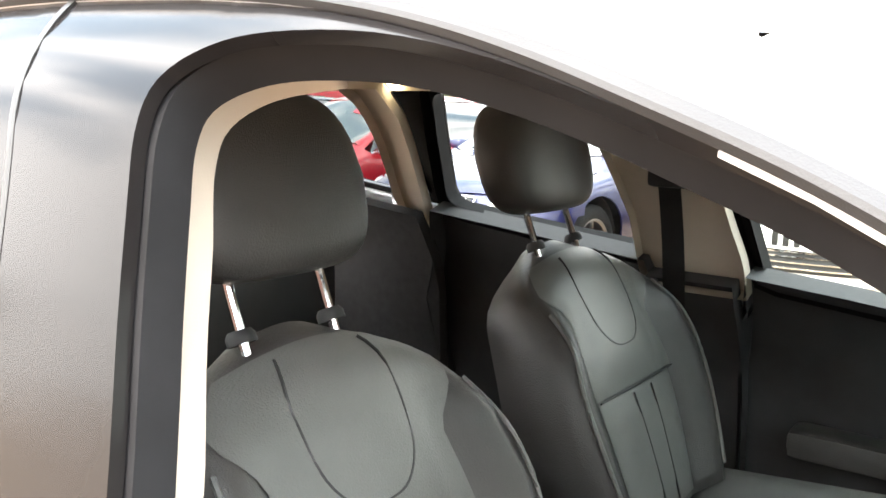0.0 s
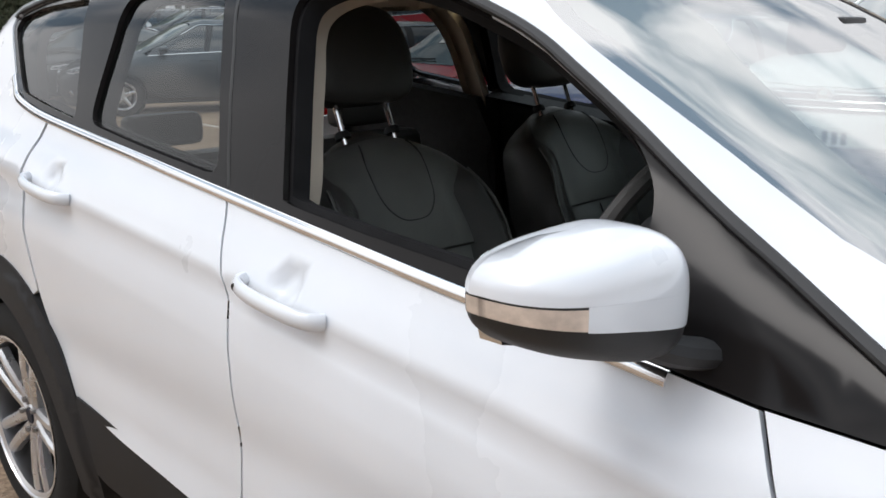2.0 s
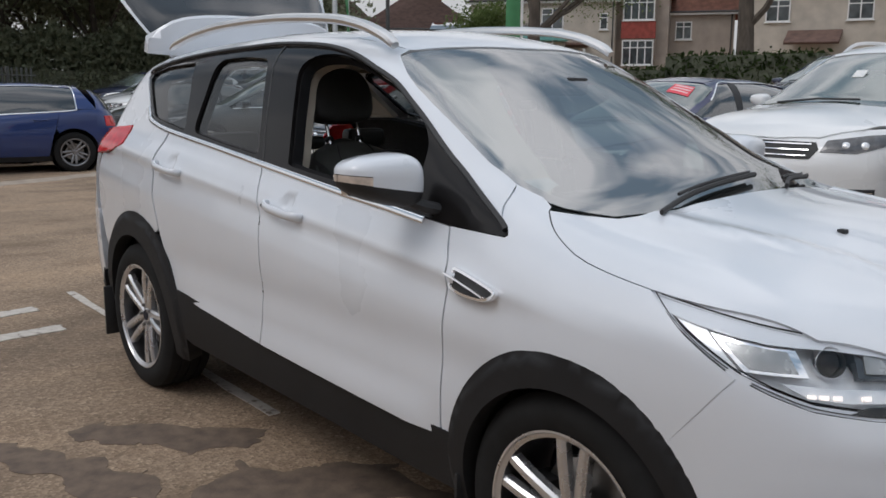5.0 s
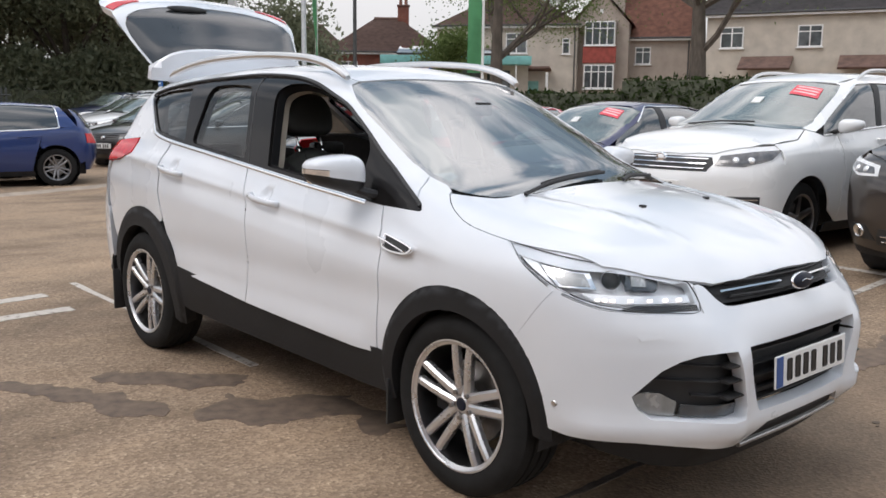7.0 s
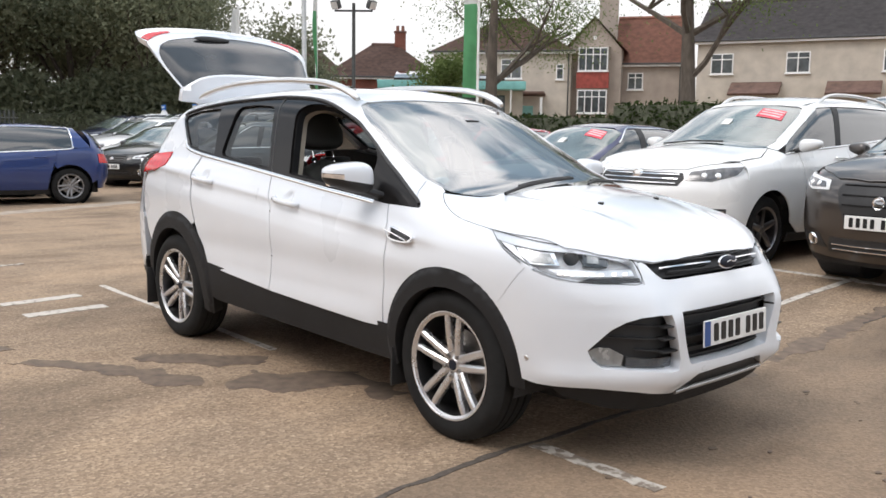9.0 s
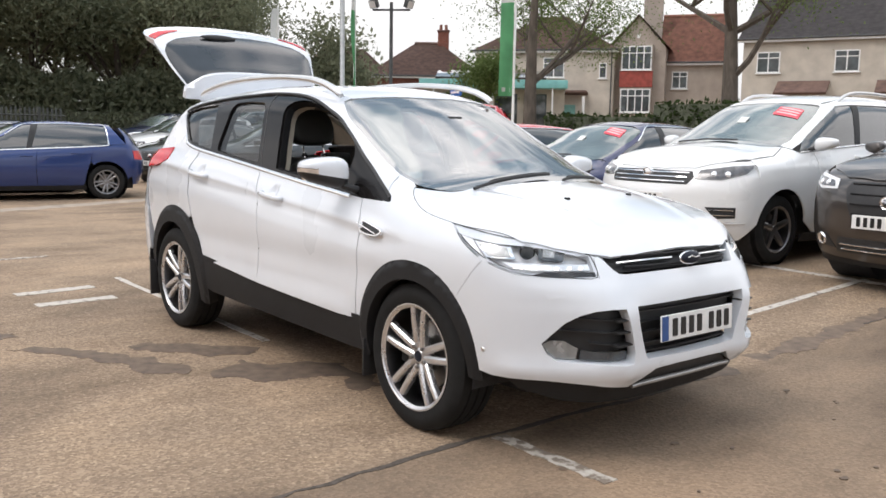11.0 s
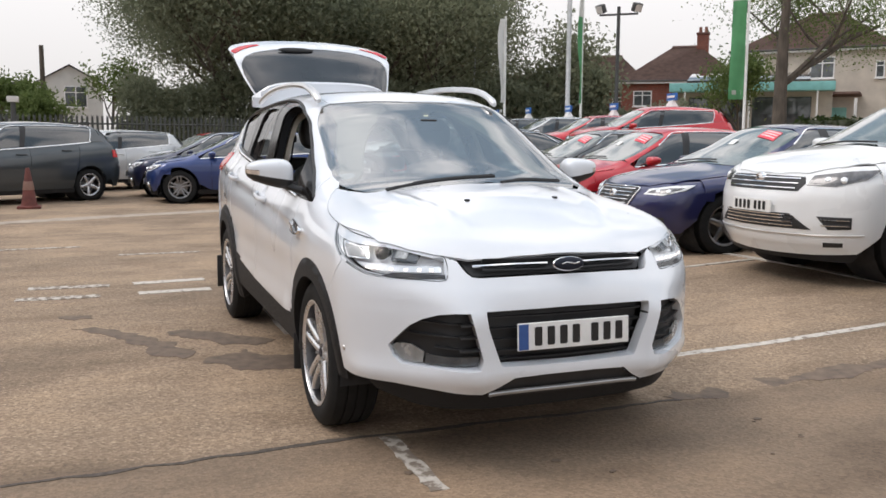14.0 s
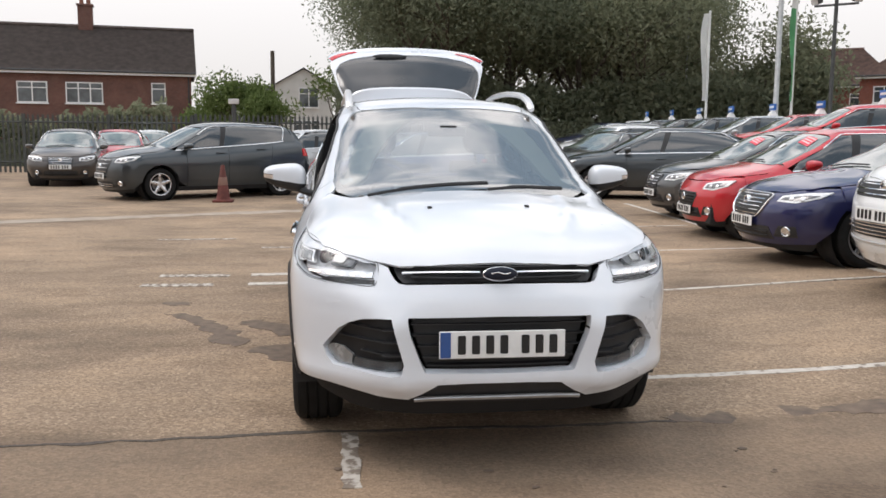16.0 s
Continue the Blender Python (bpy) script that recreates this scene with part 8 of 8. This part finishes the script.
# round blue road sign with a white arrow, by the road
sign_post = pole((-34.5, 19.1), 3.1, "road sign post with a round blue disc", 0.04, GALV, "road_sign")
turn_m = Matrix.Translation((0, 0, 2.85)) @ Matrix.Rotation(radians(-27), 4, "Z")
disc = part("disc", lathe_bm([(0.0, 0.07), (0.28, 0.07), (0.30, 0.065), (0.30, 0.05), (0.0, 0.05)], "x", 28), SIGN_BLUE, sign_post, "round blue disc with a white arrow", matrix=turn_m)
part("arrow", box(0.072, -0.16, -0.03, 0.078, 0.16, 0.03), PLATE_WHITE, disc, matrix=Matrix.Rotation(radians(-40), 4, "X"))
# traffic cone
cone = thing("traffic_cone", "faded dark red traffic cone on the tarmac", "traffic cone", Matrix.Translation((-12.66, -2.78, rise(-12.66, -2.78))))
CONE = mat("faded_cone_red", (0.13, 0.036, 0.028), 0.7, vary=0.3, scale=8)
part("base", box(-0.2, -0.2, 0, 0.2, 0.2, 0.05, 0.02), CONE, cone)
part("body", lathe_bm([(0.15, 0.05), (0.13, 0.12), (0.04, 0.72), (0.025, 0.75), (0.0, 0.75)], "z", 20), CONE, cone)
part("band", lathe_bm([(0.101, 0.34), (0.103, 0.345), (0.078, 0.5), (0.076, 0.5)], "z", 20), mat("grimy_cone_band", (0.24, 0.14, 0.11), 0.6), cone)


# ---- trees ----
def tree_mesh(seed, h, spread, leaves, leaf_size, mat_leaf, bare=0.0, low=0.25, trunk=0.2, slim=0.5, lift=0.15):
    """Trunk with limbs, and a crown of many separate leaf clumps round the twig ends."""
    rnd = random.Random(seed)
    bm = bmesh.new()
    tips = []

    def grow(p, d, length, r, level):
        pts, radii = [p], [r]
        q, dd = Vector(p), Vector(d)
        n = 4
        for i in range(n):
            wob = 0.07 if level == 0 else 0.22
            dd = (dd + Vector((rnd.uniform(-wob, wob), rnd.uniform(-wob, wob), rnd.uniform(-0.05, 0.16)))).normalized()
            q = q + dd * (length / n)
            pts.append(Vector(q))
            radii.append(r * (1 - 0.55 * (i + 1) / n))
        tube_bm(pts, r, 7 if level == 0 else 5, bm=bm, radii=radii)
        if level >= 3 or length < 0.5:
            tips.append((Vector(q), length))
            return
        for k in range(rnd.choice((3, 4)) if level < 2 else 3):
            t = rnd.uniform(0.45, 1.0)
            base = pts[min(n, int(t * n))]
            a = rnd.uniform(0, 2 * math.pi)
            up = rnd.uniform(lift, lift + 0.6)
            nd = (Vector((math.cos(a), math.sin(a), up)) + dd * 0.5).normalized()
            grow(base, nd, length * rnd.uniform(0.55, 0.75) * (spread if level == 0 else 1), r * (slim if level == 0 else 0.5), level + 1)
        tips.append((Vector(q), length * 0.6))

    grow(Vector((0, 0, -0.1)), Vector((0, 0, 1)), h * 0.5, trunk, 0)
    verts, faces = [], []
    top = max(t[0].z for t in tips)
    for _ in range(leaves):
        c, ln = rnd.choice(tips)
        if rnd.random() < bare:
            continue
        g = max(0.35, ln * 0.55)
        away = Vector((rnd.gauss(0, 1), rnd.gauss(0, 1), rnd.gauss(0, 0.8)))
        if away.length > 2.0:
            continue
        o = c + away * g
        if o.z < h * low:
            continue
        s = leaf_size * rnd.uniform(0.6, 1.3)
        a, b = Vector((rnd.gauss(0, 1), rnd.gauss(0, 1), rnd.gauss(0, 1))).normalized(), Vector((rnd.gauss(0, 1), rnd.gauss(0, 1), rnd.gauss(0, 1))).normalized()
        b = (b - a * b.dot(a)).normalized()
        n = len(verts)
        verts += [o - a * s, o - a * s * 0.2 + b * s * 0.5, o + a * s, o + a * s * 0.2 - b * s * 0.45]
        faces.append((n, n + 1, n + 2, n + 3))
    return bm, verts, faces


def tree(label, at, seed, h, spread=1.0, leaves=9000, leaf_size=0.16, leaf=None, bare=0.0, low=0.25, trunk=0.2, group="", name="tree", slim=0.5, lift=0.15):
    bm, verts, faces = tree_mesh(seed, h, spread, leaves, leaf_size, leaf, bare, low, trunk, slim, lift)
    root = thing(name, label, "tree", Matrix.Translation((at[0], at[1], 0)), group)
    part("trunk", bm, BARK, root, "grey-brown trunk and limbs", smooth_angle=60)
    link("crown", verts, faces, leaf or LEAF, root, "many small leaves", shade=False)
    return root


W1 = tree("tall dense dark-green tree of the wood", bearing(173.2, 44, 5.7, -0.7), 11, 13, 1.15, 62000, 0.095, LEAF, low=0.06, trunk=0.26, group="dense wood")
W2 = tree("tall dense dark-green tree of the wood", bearing(168.5, 46, 5.7, -0.7), 12, 14, 1.2, 62000, 0.095, LEAF, low=0.06, trunk=0.20, group="dense wood")
W3 = tree("tall olive-green tree of the wood", bearing(164, 45, 5.7, -0.7), 13, 12, 1.2, 60000, 0.095, LEAF_OLIVE, low=0.06, trunk=0.24, group="dense wood")
rnd = random.Random(21)
for i, (az, r) in enumerate([(172.2, 51), (170.5, 53), (166.2, 50), (162, 56), (161.0, 50), (159.8, 60), (168, 58), (166, 62), (164.2, 58)]):
    x, y = bearing(az, r, 5.5, -1.0)
    s = rnd.uniform(0.85, 1.15)
    src = (W1, W2, W3)[i % 3]
    c = copy_thing(src, Matrix.Translation((x, y, 0)) @ Matrix.Rotation(rnd.uniform(0, 6.28), 4, "Z"))
    c.scale = (s, s, s * rnd.uniform(0.9, 1.1))
tree("young roadside tree with small fresh leaves", bearing(151.2, 44, 5.4, -1.7), 31, 8.2, 0.95, 9000, 0.13, LEAF_OLIVE, bare=0.1, low=0.3, trunk=0.13)
tree("old street tree with bare limbs and sparse new leaves", bearing(134.6, 40), 41, 14.5, 0.95, 20000, 0.065, LEAF_SPRING, bare=0.2, low=0.30, trunk=0.36, slim=0.36, lift=0.1)
tree("old street tree with bare limbs and sparse new leaves", bearing(122.4, 40), 43, 15.5, 0.95, 20000, 0.065, LEAF_SPRING, bare=0.25, low=0.30, trunk=0.46, slim=0.34, lift=0.1)
tree("small leafy tree beside the banner", bearing(137.5, 50), 47, 7.6, 0.9, 5500, 0.11, LEAF_SPRING, low=0.3, trunk=0.09)
tree("round light-green tree behind the fence", bearing(-175.2, 42, 5.7, -0.7), 51, 4.3, 1.25, 11000, 0.10, LEAF_SPRING, low=0.1, trunk=0.14)
tree("round light-green tree behind the fence", bearing(-173.0, 46, 5.7, -0.7), 53, 3.3, 1.3, 8000, 0.10, LEAF_SPRING, low=0.1, trunk=0.12)
tree("slender tree with thin young leaves", bearing(179.6, 55, 5.7, -0.7), 55, 8.5, 0.8, 3500, 0.12, LEAF_SPRING, bare=0.3, low=0.35, trunk=0.12)


def hedge(label, p, q, height, depth, count, seed, leaf=HEDGE, name="hedge", wild=0.0):
    rnd = random.Random(seed)
    root = thing(name, label, "hedge", kind="stuff")
    a, b = Vector((*p, 0)), Vector((*q, 0))
    n = (b - a).normalized().cross(Vector((0, 0, 1)))
    verts, faces = [], []
    for _ in range(count):
        t, h = rnd.random(), height * (0.85 + 0.15 * noise.noise(Vector((rnd.random() * 9, seed, 0))))
        h *= 1 + wild * noise.noise(Vector((t * 0.45 * (b - a).length, seed * 3.1, 0.5)))
        z = h * rnd.random() ** 0.6
        o = a.lerp(b, t) + n * rnd.uniform(-depth, depth) + Vector((0, 0, z + 0.12 * math.sin(t * 60)))
        s = rnd.uniform(0.08, 0.17)
        u, v = Vector((rnd.gauss(0, 1), rnd.gauss(0, 1), rnd.gauss(0, 1))).normalized(), Vector((rnd.gauss(0, 1), rnd.gauss(0, 1), rnd.gauss(0, 1))).normalized()
        k = len(verts)
        verts += [o - u * s, o + v * s * 0.5, o + u * s, o - v * s * 0.5]
        faces.append((k, k + 1, k + 2, k + 3))
    link("leaves", verts, faces, leaf, root, shade=False)
    core = box(-(b - a).length / 2, -depth * 0.8, 0, (b - a).length / 2, depth * 0.8, height * (0.85 - wild))
    mid = (a + b) / 2
    part("core", core, mat("hedge_shade", (0.09, 0.10, 0.068), 0.95, vary=0.4), root, matrix=Matrix.Translation(mid) @ Matrix.Rotation(math.atan2(b.y - a.y, b.x - a.x), 4, "Z"))
    return root


hedge("clipped dark hedge along the pavement", bearing(133.5, 40), bearing(126.8, 38), 2.5, 0.5, 5000, 3)
hedge("tall dark hedge along the pavement", bearing(126.6, 38.5), bearing(118.5, 35.5), 3.1, 0.6, 6000, 4)
hedge("low hedge in front of the cream block", bearing(118, 36), bearing(104, 34), 2.6, 0.6, 6000, 5)
hedge("dark undergrowth at the foot of the wood", (-39.8, 0.1), (-33, 22), 5.0, 1.9, 60000, 6, LEAF, "undergrowth", 0.45)
hedge("dark undergrowth at the foot of the wood", (-33, 22), (-31.5, 27), 3.2, 1.4, 9000, 7, LEAF, "undergrowth", 0.4)
hedge("scrub along the fence", bearing(-158, 40, 5.7, -0.7), bearing(-170.5, 38, 5.7, -0.7), 2.3, 0.7, 8000, 8, LEAF_OLIVE, "scrub", 0.4)

# palisade fence behind the lot
def palisade(p, q, height, spacing=0.16):
    root = thing("palisade_fence", "grey steel palisade fence behind the parked cars", "fence")
    a, b = Vector((*p, 0)), Vector((*q, 0))
    d = (b - a)
    ang = math.atan2(d.y, d.x)
    n = int(d.length / spacing)
    me = bpy.data.meshes.new("pale")
    bm = box(-0.035, -0.01, 0.05, 0.035, 0.01, height - 0.06)
    for k in (-1, 0, 1):
        vs = [bm.verts.new((k * 0.025 - 0.012, 0, height - 0.06)), bm.verts.new((k * 0.025 + 0.012, 0, height - 0.06)), bm.verts.new((k * 0.035, 0.004, height + (0.04 if k == 0 else 0.0)))]
        bm.faces.new(vs)
    bm.to_mesh(me)
    bm.free()
    me.materials.append(FENCE)
    for i in range(n):
        o = new("pale", me)
        o.parent = root
        c = a + d * (i / n)
        o.matrix_basis = Matrix.Translation((c.x, c.y, -0.15)) @ Matrix.Rotation(ang, 4, "Z")
    for z in (0.35, height * 0.8):
        part("rail", tube_bm([(a.x, a.y, z), (b.x, b.y, z)], 0.03, 4), FENCE, root)
    for i in range(int(d.length / 2.75) + 1):
        c = a + d.normalized() * (i * 2.75)
        part("post", box(-0.05, -0.05, -0.15, 0.05, 0.05, height - 0.15), FENCE, root, matrix=Matrix.Translation((c.x, c.y, 0)) @ Matrix.Rotation(ang, 4, "Z"))


palisade(bearing(-158, 34, 5.7, -0.7), bearing(-172, 31.5, 5.7, -0.7), 2.1)
palisade(bearing(-172, 31.5, 5.7, -0.7), (-28.5, 6.5), 2.15)
# unseen plain wall added behind the camera: darkens reflections and low side light
def add_unseen_wall(p, q, height):
    a, b = Vector((*p, 0)), Vector((*q, 0))
    ln = (b - a).length
    m = Matrix.Translation((a + b) / 2) @ Matrix.Rotation(math.atan2(b.y - a.y, b.x - a.x), 4, "Z")
    ob = part("wall_south", box(-ln / 2, -0.11, -0.1, ln / 2, 0.11, height, 0.01, 1), BROWN_BRICK, None, matrix=m)
    tagged(ob, "unseen brown brick wall, added to darken reflections and low light on the car", "wall", kind="structure")
    part("coping", box(-ln / 2, -0.16, height, ln / 2, 0.16, height + 0.08, 0.01, 1), PALE, ob)


add_unseen_wall((-7.0, -14.0), (17.0, -12.0), 6.2)
# kerb and pavement of the road in front of the houses
flat_shape("pavement", [bearing(150, 43), bearing(100, 31), bearing(100, 34), bearing(150, 47)], mat("pavement_slabs", (0.26, 0.24, 0.22), 0.9, vary=0.2, scale=3), "grey pavement before the houses", 0.12, 0.0, 90, "pavement")
